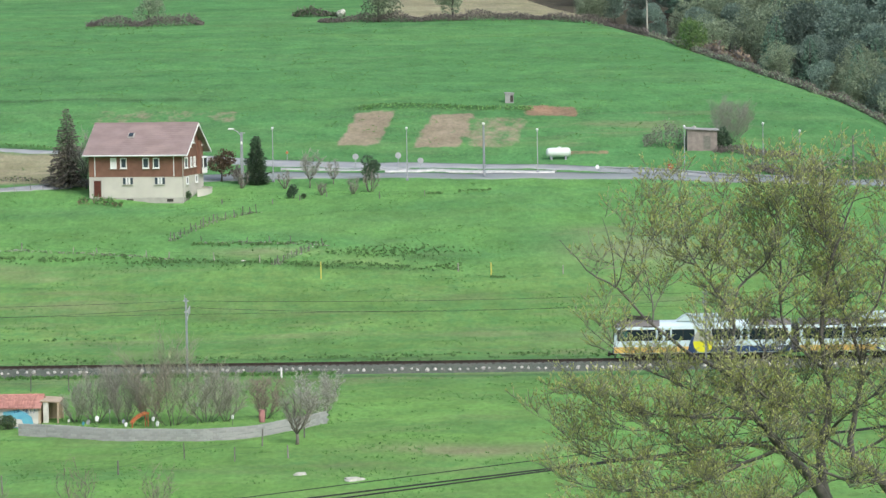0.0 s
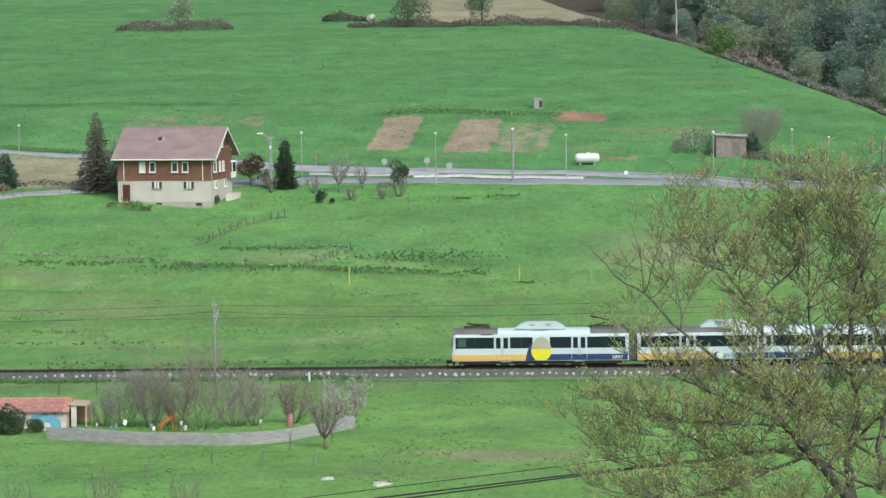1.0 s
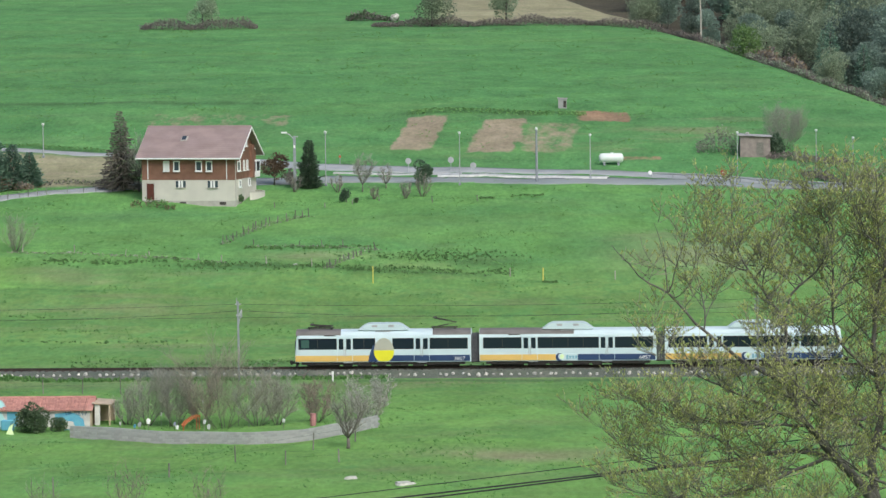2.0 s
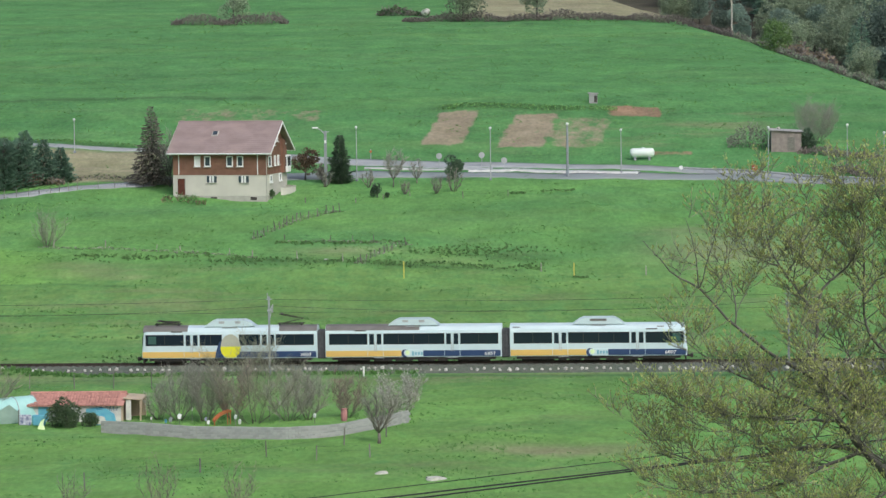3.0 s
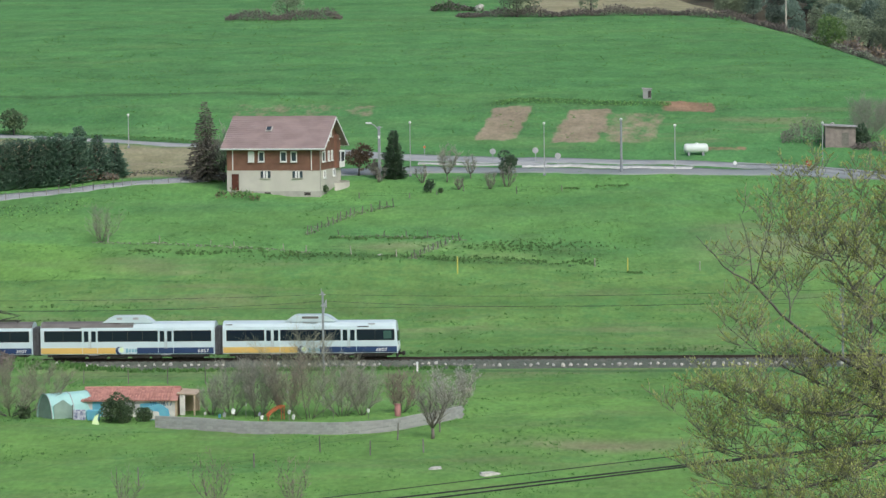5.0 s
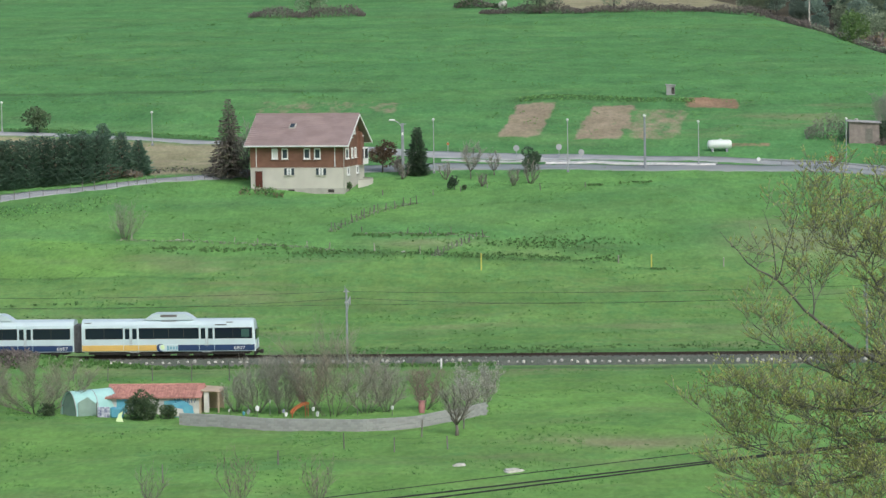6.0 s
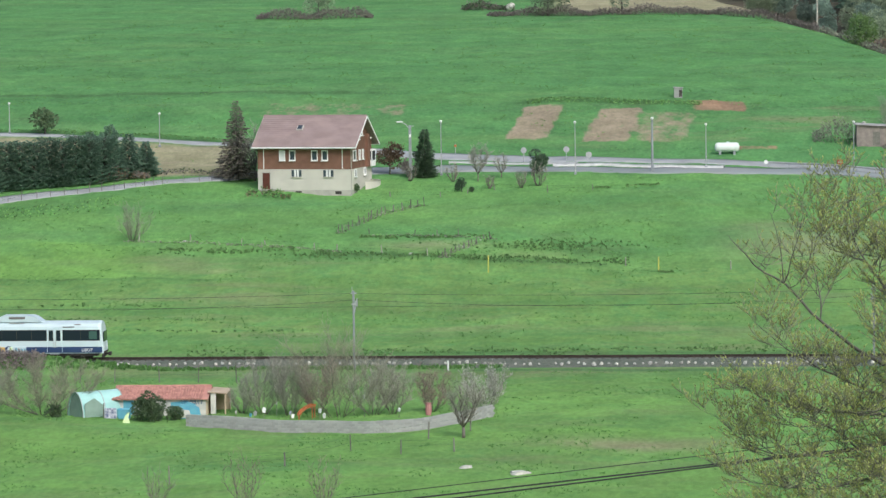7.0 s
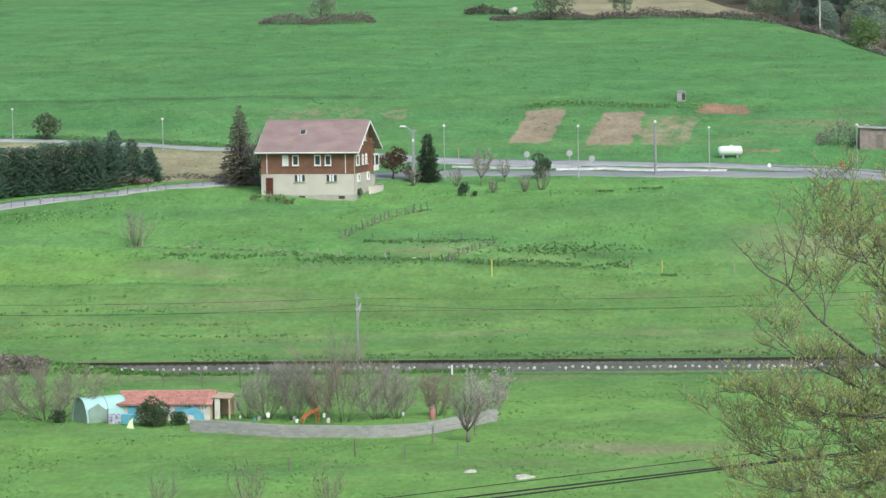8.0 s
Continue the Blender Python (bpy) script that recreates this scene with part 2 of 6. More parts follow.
GRASS_A, GRASS_B, GRASS_C = (0.096, 0.268, 0.092), (0.124, 0.312, 0.102), (0.085, 0.230, 0.085)
GRASS_D, GRASS_E = (0.148, 0.302, 0.088), (0.192, 0.325, 0.104)
GRASS_DRY, GRASS_DARK = (0.245, 0.255, 0.145), (0.068, 0.150, 0.058)
GRASS_FRESH = (0.185, 0.380, 0.096)
GRASS_LIGHT = (0.16, 0.345, 0.124)
STRAW_A, STRAW_B = (0.36, 0.335, 0.225), (0.29, 0.295, 0.17)
MAT = {
    "grass": grass_material(),
    "tuft": foliage("grass tuft", (0.17, 0.36, 0.11), (0.23, 0.46, 0.15)),
    "dark_tuft": foliage("rush tuft", (0.105, 0.20, 0.075), (0.17, 0.29, 0.115)),
    "asphalt": material("worn asphalt", (0.265, 0.305, 0.305), (0.215, 0.25, 0.25), 0.25, stretch=(0.4, 1.5, 1), third=(0.27, 0.27, 0.27), scale2=0.12),
    "concrete_lane": material("pale concrete lane", (0.36, 0.385, 0.395), (0.29, 0.315, 0.325), 0.5, third=(0.26, 0.28, 0.28), scale2=0.2),
    "kerb": material("pale kerb", (0.46, 0.48, 0.48), (0.38, 0.40, 0.40), 0.8),
    "paint_white": material("white road paint", (0.60, 0.62, 0.61), (0.40, 0.42, 0.42), 1.5),
    "ballast": material("ballast", (0.115, 0.14, 0.112), (0.08, 0.098, 0.078), 5.0, bump=1.0, bump_scale=9, third=(0.17, 0.18, 0.15), scale2=0.6),
    "stone": material("pale stone", (0.56, 0.56, 0.52), (0.42, 0.42, 0.39), 3.0, per_object=0.25),
    "grey_stone": material("track stone", (0.165, 0.18, 0.16), (0.11, 0.12, 0.105), 3.0, per_object=0.3),
    "rail": material("rusty rail", (0.07, 0.055, 0.045), (0.045, 0.035, 0.03), 2.0, rough=0.6, metal=0.4),
    "sleeper": material("dark sleeper", (0.085, 0.075, 0.068), (0.05, 0.045, 0.04), 3.0),
    "block": material("grey concrete block", (0.36, 0.375, 0.375), (0.305, 0.318, 0.318), 1.0, bump=0.0, per_object=0.12),
    "mortar": material("mortar", (0.33, 0.325, 0.31), (0.27, 0.27, 0.26), 4.0),
    "train_white": material("train white paint", (0.54, 0.67, 0.71), (0.50, 0.62, 0.66), 0.7, rough=0.35, spec=0.5),
    "train_orange": material("train orange band", (0.68, 0.46, 0.14), (0.64, 0.43, 0.13), 0.8, rough=0.4, spec=0.5),
    "train_blue": material("train navy band", (0.018, 0.045, 0.125), (0.022, 0.052, 0.135), 0.8, rough=0.4, spec=0.5),
    "train_yellow": material("yellow emblem", (0.74, 0.72, 0.04), (0.68, 0.66, 0.04), 0.8, rough=0.4),
    "train_grey": material("grey emblem", (0.42, 0.43, 0.36), (0.38, 0.39, 0.33), 0.8, rough=0.4),
    "train_teal": material("pale teal lettering", (0.20, 0.42, 0.52), (0.2, 0.40, 0.5), 0.8, rough=0.4),
    "train_roof": material("dusty grey roof", (0.17, 0.165, 0.16), (0.12, 0.115, 0.11), 0.8, rough=0.7),
    "train_dark": material("grimy underframe", (0.035, 0.033, 0.032), (0.06, 0.055, 0.05), 2.0, rough=0.8),
    "bellows": material("grey rubber bellows", (0.10, 0.105, 0.115), (0.07, 0.073, 0.08), 3.0),
    "window_dark": glass_material("tinted train glass", (0.012, 0.019, 0.032)),
    "window_cab": glass_material("cab glass", (0.05, 0.11, 0.10)),
    "pane": glass_material("house glass", (0.05, 0.07, 0.09)),
    "shutter": material("white roller blind", (0.72, 0.74, 0.74), (0.66, 0.68, 0.68), 4.0, rough=0.5),
    "brick": material("red brown brick", (0.20, 0.108, 0.078), (0.16, 0.085, 0.062), 1.2, third=(0.24, 0.125, 0.09), scale2=0.5, bump=0.3),
    "render": material("cream wall render", (0.56, 0.55, 0.50), (0.50, 0.49, 0.45), 0.5, third=(0.46, 0.45, 0.42), scale2=0.25),
    "plinth": material("grey plinth", (0.44, 0.43, 0.40), (0.35, 0.345, 0.32), 0.9),
    "roof": material("dusty pink roof tiles", (0.30, 0.235, 0.23), (0.25, 0.195, 0.19), 0.6, third=(0.34, 0.26, 0.245), scale2=0.35, stretch=(1, 1, 2.0), bump=0.4, bump_scale=12),
    "white": material("white paint", (0.78, 0.80, 0.80), (0.70, 0.72, 0.72), 1.0, rough=0.6),
    "wood_door": material("dark red wooden door", (0.11, 0.035, 0.025), (0.08, 0.03, 0.022), 3.0),
    "red_tile": material("terracotta tile", (0.46, 0.235, 0.195), (0.35, 0.175, 0.145), 1.5, third=(0.46, 0.27, 0.22), scale2=0.7, per_object=0.18),
    "plaster": material("pale tan plaster", (0.52, 0.42, 0.31), (0.42, 0.34, 0.26), 1.5),
    "shed_white": material("stained white wall", (0.62, 0.62, 0.58), (0.42, 0.44, 0.43), 1.2),
    "blue": material("blue tarpaulin", (0.10, 0.33, 0.48), (0.14, 0.42, 0.52), 1.6, rough=0.5),
    "graffiti": material("dark blue spray paint", (0.05, 0.11, 0.2), (0.06, 0.16, 0.28), 3.0),
    "film": material("pale teal greenhouse film", (0.37, 0.63, 0.61), (0.29, 0.54, 0.52), 0.9, rough=0.4),
    "film_dark": material("grey green mesh film", (0.20, 0.30, 0.26), (0.26, 0.37, 0.33), 1.0, rough=0.5),
    "check": material("checked cloth", (0.55, 0.57, 0.66), (0.12, 0.14, 0.25), 3.0, stretch=(1.5, 0.1, 1.5)),
    "orange": material("orange plastic", (0.55, 0.19, 0.08), (0.45, 0.16, 0.07), 2.0, rough=0.5),
    "red": material("red paint", (0.55, 0.06, 0.05), (0.45, 0.05, 0.04), 2.0, rough=0.5),
    "pink": material("faded pink cloth", (0.42, 0.2, 0.2), (0.34, 0.17, 0.17), 2.0),
    "lime": material("pale lime plastic", (0.62, 0.80, 0.38), (0.75, 0.85, 0.65), 2.0),
    "yellow": material("yellow marker paint", (0.72, 0.66, 0.16), (0.62, 0.56, 0.14), 2.0),
    "galv": material("galvanised steel", (0.42, 0.44, 0.46), (0.34, 0.36, 0.38), 3.0, rough=0.5, metal=0.3),
    "pole_concrete": material("weathered concrete pole", (0.27, 0.30, 0.325), (0.215, 0.24, 0.26), 2.0),
    "post_wood": material("weathered post", (0.205, 0.20, 0.18), (0.145, 0.142, 0.128), 4.0, per_object=0.3),
    "post_pale": material("pale concrete post", (0.42, 0.41, 0.36), (0.33, 0.32, 0.28), 3.0, per_object=0.2),
    "wire": material("dark cable", (0.03, 0.032, 0.035), (0.04, 0.042, 0.045), 2.0),
    "tank": material("white tank paint", (0.66, 0.74, 0.71), (0.60, 0.68, 0.65), 0.7, rough=0.45, spec=0.5),
    "slate": material("grey corrugated sheet", (0.40, 0.40, 0.42), (0.30, 0.30, 0.32), 2.0),
    "rubble": material("rubble wall", (0.27, 0.235, 0.22), (0.20, 0.175, 0.165), 1.8, bump=0.7, bump_scale=5),
    "bark": material("grey brown bark", (0.145, 0.14, 0.128), (0.095, 0.091, 0.083), 6.0, bump=0.4),
    "bark_fruit": material("purplish bark", (0.20, 0.18, 0.162), (0.14, 0.125, 0.112), 6.0),
    "twig": foliage("bare twigs", (0.35, 0.345, 0.30), (0.47, 0.46, 0.40), 0.2),
    "twig_olive": foliage("olive twigs", (0.33, 0.325, 0.245), (0.46, 0.45, 0.345), 0.1),
    "twig_pink": foliage("budding twigs", (0.33, 0.24, 0.225), (0.43, 0.33, 0.305), 0.2),
    "blossom": foliage("white blossom", (0.55, 0.52, 0.50), (0.70, 0.68, 0.64), 0.1),
    "bud": foliage("yellow green buds", (0.45, 0.52, 0.17), (0.63, 0.67, 0.29), 0.15),
    "spruce": foliage("spruce needles", (0.14, 0.145, 0.12), (0.23, 0.205, 0.18), 0.15),
    "cypress": foliage("cypress needles", (0.085, 0.145, 0.095), (0.14, 0.21, 0.135), 0.15),
    "hedge": foliage("dark conifer hedge", (0.15, 0.27, 0.20), (0.22, 0.35, 0.25), 0.2),
    "bush": foliage("evergreen leaves", (0.09, 0.15, 0.085), (0.155, 0.22, 0.12), 0.25),
    "bush_red": foliage("bronze leaves", (0.12, 0.085, 0.06), (0.17, 0.125, 0.085), 0.2),
    "bramble": foliage("brown bramble", (0.20, 0.18, 0.165), (0.29, 0.265, 0.24), 0.2),
    "heath": foliage("purple brown scrub", (0.235, 0.20, 0.195), (0.32, 0.28, 0.265), 0.2),
    "fresh": foliage("fresh green leaves", (0.17, 0.29, 0.11), (0.25, 0.39, 0.16), 0.2),
    # distance haze is put into these two colours: paler than real leaves and twigs
    "wood_a": foliage("hazed woodland leaves", (0.185, 0.27, 0.225), (0.25, 0.345, 0.28), 0.35),
    "wood_b": foliage("hazed grey green woodland twigs", (0.25, 0.325, 0.22), (0.33, 0.41, 0.28), 0.3),
    "fern": foliage("dead bracken", (0.24, 0.19, 0.13), (0.33, 0.27, 0.19), 0.2),
}


# ---- mesh building ----
class Shape:
    """Collects vertices and faces of one mesh."""

    def __init__(self):
        self.v, self.f = [], []

    def add(self, vs, fs, m=None):
        o = len(self.v)
        self.v += [tuple(m @ Vector(p)) if m else tuple(p) for p in vs]
        self.f += [tuple(i + o for i in q) for q in fs]
        return self

    def box(self, c, s, bev=0.0, m=None):
        """A box with its centre and size, its edges chamfered by bev."""
        x, y, z = (a / 2 for a in s)
        b = min(bev, x * 0.9, y * 0.9, z * 0.9)
        if b <= 0:
            vs = [(c[0] + i * x, c[1] + j * y, c[2] + k * z) for i in (-1, 1) for j in (-1, 1) for k in (-1, 1)]
            return self.add(vs, [(0, 1, 3, 2), (4, 6, 7, 5), (0, 4, 5, 1), (2, 3, 7, 6), (0, 2, 6, 4), (1, 5, 7, 3)], m)
        vs, at = [], {}
        for i in (-1, 1):
            for j in (-1, 1):
                for k in (-1, 1):
                    for a in range(3):
                        q = [i * (x - b), j * (y - b), k * (z - b)]
                        q[a] = (i, j, k)[a] * (x, y, z)[a]
                        at[i, j, k, a] = len(vs)
                        vs.append((c[0] + q[0], c[1] + q[1], c[2] + q[2]))
        fs = []
        for a in range(3):
            u, w = [d for d in range(3) if d != a]
            for s1 in (-1, 1):
                ring = []
                for su, sw in ((-1, -1), (1, -1), (1, 1), (-1, 1)):
                    key = [0, 0, 0]
                    key[a], key[u], key[w] = s1, su, sw
                    ring.append(at[(*key, a)])
                fs.append(tuple(ring if (s1 > 0) != (a == 1) else ring[::-1]))
            for su in (-1, 1):
                for sw in (-1, 1):
                    k0, k1 = [0, 0, 0], [0, 0, 0]
                    k0[a], k1[a] = -1, 1
                    k0[u] = k1[u] = su
                    k0[w] = k1[w] = sw
                    q = (at[(*k0, u)], at[(*k1, u)], at[(*k1, w)], at[(*k0, w)])
                    fs.append(q if (su * sw > 0) == (a != 1) else q[::-1])
        for i in (-1, 1):
            for j in (-1, 1):
                for k in (-1, 1):
                    t = (at[i, j, k, 0], at[i, j, k, 1], at[i, j, k, 2])
                    fs.append(t if i * j * k > 0 else t[::-1])
        return self.add(vs, fs, m)

    def tube(self, pts, radii, n=6, cap=True):
        """A tube along points."""
        pts = [Vector(p) for p in pts]
        if isinstance(radii, (int, float)):
            radii = [radii] * len(pts)
        vs, fs = [], []
        for i, p in enumerate(pts):
            d = (pts[min(i + 1, len(pts) - 1)] - pts[max(i - 1, 0)]).normalized()
            side = d.cross(Vector((0, 1, 0.01)) if abs(d.y) < 0.9 else Vector((1, 0, 0))).normalized()
            up = side.cross(d)
            for k in range(n):
                a = 2 * math.pi * k / n
                vs.append(p + radii[i] * (math.cos(a) * side + math.sin(a) * up))
        for i in range(len(pts) - 1):
            for k in range(n):
                k2 = (k + 1) % n
                fs.append((i * n + k, i * n + k2, (i + 1) * n + k2, (i + 1) * n + k))
        if cap:
            fs += [tuple(range(n))[::-1], tuple(range((len(pts) - 1) * n, len(pts) * n))]
        return self.add(vs, fs)

    def prism(self, outline, a, b, axis="x", m=None):
        """An outline of two coordinates drawn out along an axis from a to b."""
        put = {"x": lambda t, u, w: (t, u, w), "y": lambda t, u, w: (u, t, w), "z": lambda t, u, w: (u, w, t)}[axis]
        n = len(outline)
        vs = [put(a, *p) for p in outline] + [put(b, *p) for p in outline]
        fs = [(i, (i + 1) % n, n + (i + 1) % n, n + i) for i in range(n)] + [tuple(range(n))[::-1], tuple(range(n, 2 * n))]
        return self.add(vs, fs, m)

    def lump(self, c, r, rng, rough=0.25, seg=7, rings=4):
        """An uneven rounded stone."""
        vs = [(c[0], c[1], c[2] - r[2])]
        for i in range(1, rings):
            t = math.pi * i / rings
            for k in range(seg):
                a = 2 * math.pi * (k + 0.5 * (i % 2)) / seg
                q = 1 + rng.uniform(-rough, rough)
                vs.append((c[0] + r[0] * q * math.sin(t) * math.cos(a), c[1] + r[1] * q * math.sin(t) * math.sin(a), c[2] - r[2] * q * math.cos(t)))
        vs.append((c[0], c[1], c[2] + r[2]))
        fs = [(0, 1 + (k + 1) % seg, 1 + k) for k in range(seg)]
        for i in range(rings - 2):
            o = 1 + i * seg
            fs += [(o + k, o + (k + 1) % seg, o + seg + (k + 1) % seg, o + seg + k) for k in range(seg)]
        o = 1 + (rings - 2) * seg
        fs += [(o + k, o + (k + 1) % seg, len(vs) - 1) for k in range(seg)]
        return self.add(vs, fs)

    def leaf(self, p, d, w, length, rng):
        """One leaf or spray: a bent pair of triangles from p along d."""
        d = Vector(d).normalized()
        s = d.cross(Vector((rng.uniform(-1, 1), rng.uniform(-1, 1), rng.uniform(-1, 1)))).normalized()
        p = Vector(p)
        mid = p + d * length * 0.5
        return self.add([p, mid + s * w / 2, p + d * length, mid - s * w / 2], [(0, 1, 2, 3)])

    def mesh(self, name, mat, smooth=False, fix=True):
        me = bpy.data.meshes.new(name)
        me.from_pydata(self.v, [], self.f)
        if fix:
            bm = bmesh.new()
            bm.from_mesh(me)
            bmesh.ops.recalc_face_normals(bm, faces=bm.faces)
            bm.to_mesh(me)
            bm.free()
        me.materials.append(MAT[mat])
        if smooth:
            me.shade_smooth()
        return me


def part(name, shape, mat, parent=None, label="", smooth=False, fix=True, at=None):
    """Links a shape as one mesh object, under a thing or a part."""
    ob = new(name, shape if isinstance(shape, bpy.types.Mesh) else shape.mesh(name, mat, smooth, fix))
    if parent:
        ob.parent = parent
    if at is not None:
        ob.matrix_basis = at
    if label:
        ob["label"] = label
    return ob


def thing(name, m, label, category, group="", kind=""):
    """An Empty at a thing's base."""
    return tagged(placed(new(name), m), label, category, group, kind)


def placed(ob, m):
    ob.matrix_basis = m
    return ob


def on_ground(x, y, rz=0, dz=0.0):
    return pose(x, y, float(ground_z(x, y)) + dz, 0, 0, rz)


def structure(name, shape, mat, label, category, smooth=False):
    return tagged(part(name, shape, mat, None, "", smooth), label, category, "", "structure")


def curve_points(pts, step):
    """Points at even steps along a smooth line through the given ones."""
    pts = [Vector(p) for p in pts]
    out = []
    for i in range(len(pts) - 1):
        p0, p1, p2, p3 = pts[max(i - 1, 0)], pts[i], pts[i + 1], pts[min(i + 2, len(pts) - 1)]
        k = max(1, int((p2 - p1).length / step))
        for j in range(k):
            t = j / k
            out.append(0.5 * (2 * p1 + (p2 - p0) * t + (2 * p0 - 5 * p1 + 4 * p2 - p3) * t**2 + (3 * p1 - p0 - 3 * p2 + p3) * t**3))
    return out + [pts[-1]]


# ---- ground, roads, track ----
def fade(a, lo, hi):
    return np.clip((a - lo) / (hi - lo), 0, 1)


def build_ground():
    xs = np.concatenate([[-4000, -2500, -1500, -900, -600, -400, -300, -220, -170, -140, -120], np.arange(-105, 96, 1.0), [110, 130, 160, 200, 260, 350, 500, 800, 1500, 2500, 4000]])
    ys = np.concatenate([[-3000, -1500, -700, -300, -120, -60], np.arange(-30, 250, 8.0), np.arange(250, 760, 1.0), np.arange(760, 1000, 8.0), [1050, 1150, 1300, 1500, 2000, 3000, 4900]])
    gx, gy = np.meshgrid(xs, ys)
    gz = ground_z(gx, gy)
    rng = np.random.default_rng(4)
    near = (gy > 250) & (gy < 755) & ((gy < 351) | (gy > 368))
    gz = gz + np.where(near, rng.normal(0, 0.028, gz.shape), 0)
    ny, nx = gx.shape
    i = np.arange(ny * nx).reshape(ny, nx)
    faces = np.stack([i[:-1, :-1], i[:-1, 1:], i[1:, 1:], i[1:, :-1]], -1).reshape(-1, 4)
    me = bpy.data.meshes.new("ground")
    me.from_pydata(np.stack([gx, gy, gz], -1).reshape(-1, 3).tolist(), [], faces.tolist())
    me.materials.append(MAT["grass"])
    me.shade_smooth()
    x, y = gx.ravel(), gy.ravel()
    wob = 4 * np.sin(x * 0.13) + 2 * np.sin(x * 0.41 + 1)
    olive = np.maximum(fade(y, 340, 380) * (1 - fade(y + wob, 424, 436)), 0.9 * (1 - fade(y, 350, 375)))
    dry = np.maximum(0.85 * (1 - fade(y + wob, 428, 446)), 0.18)
    dry = np.maximum(dry, np.exp(-((x - 22) / 13) ** 2 - ((y - 441) / 11) ** 2))
    dry = np.maximum(dry, 0.9 * fade(x, -12, 2) * (1 - fade(x, 36, 46)) * fade(y, 499, 506) * (1 - fade(y, 531, 538)))
    dry = np.maximum(dry, 0.7 * np.exp(-((x + 37) / 12) ** 2 - ((y - 529) / 5) ** 2))
    rough = 0.2 * np.ones_like(x)
    rough = np.maximum(rough, np.exp(-((x + 25) / 24) ** 2 - ((y - 431.5 + 0.1 * (x + 30)) / 5) ** 2))
    rough = np.maximum(rough, 0.8 * fade(-x, 58, 66) * fade(y, 448, 452) * (1 - fade(y, 462, 468)))
    rough = np.maximum(rough, 0.8 * fade(x, -15, -5) * fade(y, 494, 500) * (1 - fade(y, 536, 545)))
    straw = fade(y + wob * 0.5, 712, 718) * fade(x, -14, -8)
    straw = np.maximum(straw, fade(-x, 46, 48) * fade(y, 483, 485) * (1 - fade(y - 0.22 * (-x - 50), 506.5, 509)))
    straw = np.maximum(straw, 0.6 * np.exp(-((x - 22) / 8) ** 2 - ((y - 435) / 8) ** 2))
    straw = np.maximum(straw, 0.85 * np.exp(-((x - 2) / 7) ** 2 - ((y - 300 + wob * 0.3) / 3.0) ** 2))
    straw = np.maximum(straw, 0.5 * np.exp(-((x + 20) / 6) ** 2 - ((y - 436) / 2.2) ** 2))
    fresh = np.maximum(0.75 * (1 - fade(y, 340, 352)), 0.2 * fade(y, 366, 372) * (1 - fade(y, 424, 434)) + 0.5 * fade(y, 424, 434) * (1 - fade(y, 480, 486)))
    fresh = np.maximum(fresh, 0.95 * fade(-x, 42, 54) * fade(y, 419.6, 421) * (1 - fade(y + 0.22 * (x + 53), 438, 440.5)))
    e = (x - 44.5) * 0.988 + (y - 610.0) * 0.15 - 1.0
    woods = fade(e, 5, 9) * fade(y, 490, 520)
    rough = np.maximum(rough, 0.95 * np.exp(-((y - 549.3 - 0.03 * np.abs(x + 40) + 0.3 * wob) / 1.6) ** 2) * fade(-x, 16, 24))

    def strip(pts, width):
        """Along a line of x, y pairs: 1 in its middle, fading to both sides and at its ends."""
        px, py = zip(*pts)
        return np.exp(-((y - np.interp(x, px, py) + 0.12 * wob) / width) ** 2) * fade(x, px[0] - 3, px[0] + 3) * (1 - fade(x, px[-1] - 3, px[-1] + 3))

    rank = 0.9 * strip([(-110, 556), (-86, 554), (-74, 552.6), (-62, 550.5), (-46, 552), (-30, 551)], 2.1)
    rank = np.maximum(rank, 0.9 * strip([(-100, 521), (-80, 517.6), (-61, 515), (-46, 509)], 1.3))
    rank = np.maximum(rank, 0.8 * strip([(-90, 419), (-66, 419.4), (-50, 420.2), (-40, 419)], 0.8))
    rank = np.maximum(rank, 0.9 * strip([(-34, 432.8), (-24, 430.2), (-14.5, 427.6), (-1, 425.6)], 1.5))
    rank = np.maximum(rank, 0.9 * strip([(-13, 436.2), (-9, 434.6), (-5, 433.4), (3, 431)], 1.9))
    rank = np.maximum(rank, 0.8 * strip([(-14, 538.4), (-2, 537), (14, 535)], 1.6))
    rank = np.maximum(rank, 0.55 * strip([(-110, 446), (-80, 455), (-60, 460)], 7))
    rank = np.maximum(rank, 0.7 * strip([(-34, 371), (-10, 370), (40, 367)], 1.3))
    rank = np.maximum(rank, 0.9 * strip([(-14, 354.4), (10, 353.4), (60, 351.4)], 1.1))

    def plot(x0, x1, lean, y0, y1):
        u = x - lean * (y - y0)
        return np.clip(np.minimum(np.minimum(u - x0, x1 - u) / 1.1 + 0.5, np.minimum(y - y0, y1 - y) / 3.0 + 0.5), 0, 1)

    soil = np.maximum(np.maximum(plot(-13.5, -8.1, 0.08, 509, 535), plot(-3.9, 2.2, 0.10, 507, 532)), np.maximum(0.64 * plot(2.4, 9.8, 0.11, 507, 529), 0.52 * plot(-47, -27, 0.0, 528, 540)))
    clay = np.maximum(plot(11.0, 18.6, 0.0, 529, 538), 0.72 * plot(15.5, 21.5, 0, 498.5, 503))
    for name, a in (("soil", soil), ("clay", clay), ("rank", rank), ("fresh", fresh), ("woods", woods), ("olive", olive), ("dry", dry), ("rough", rough), ("straw", straw)):
        me.attributes.new(name, "FLOAT", "POINT").data.foreach_set("value", a.astype(np.float32))
    tagged(new("ground", me), "bright green spring pasture rising to a hill", "ground", "", "structure")


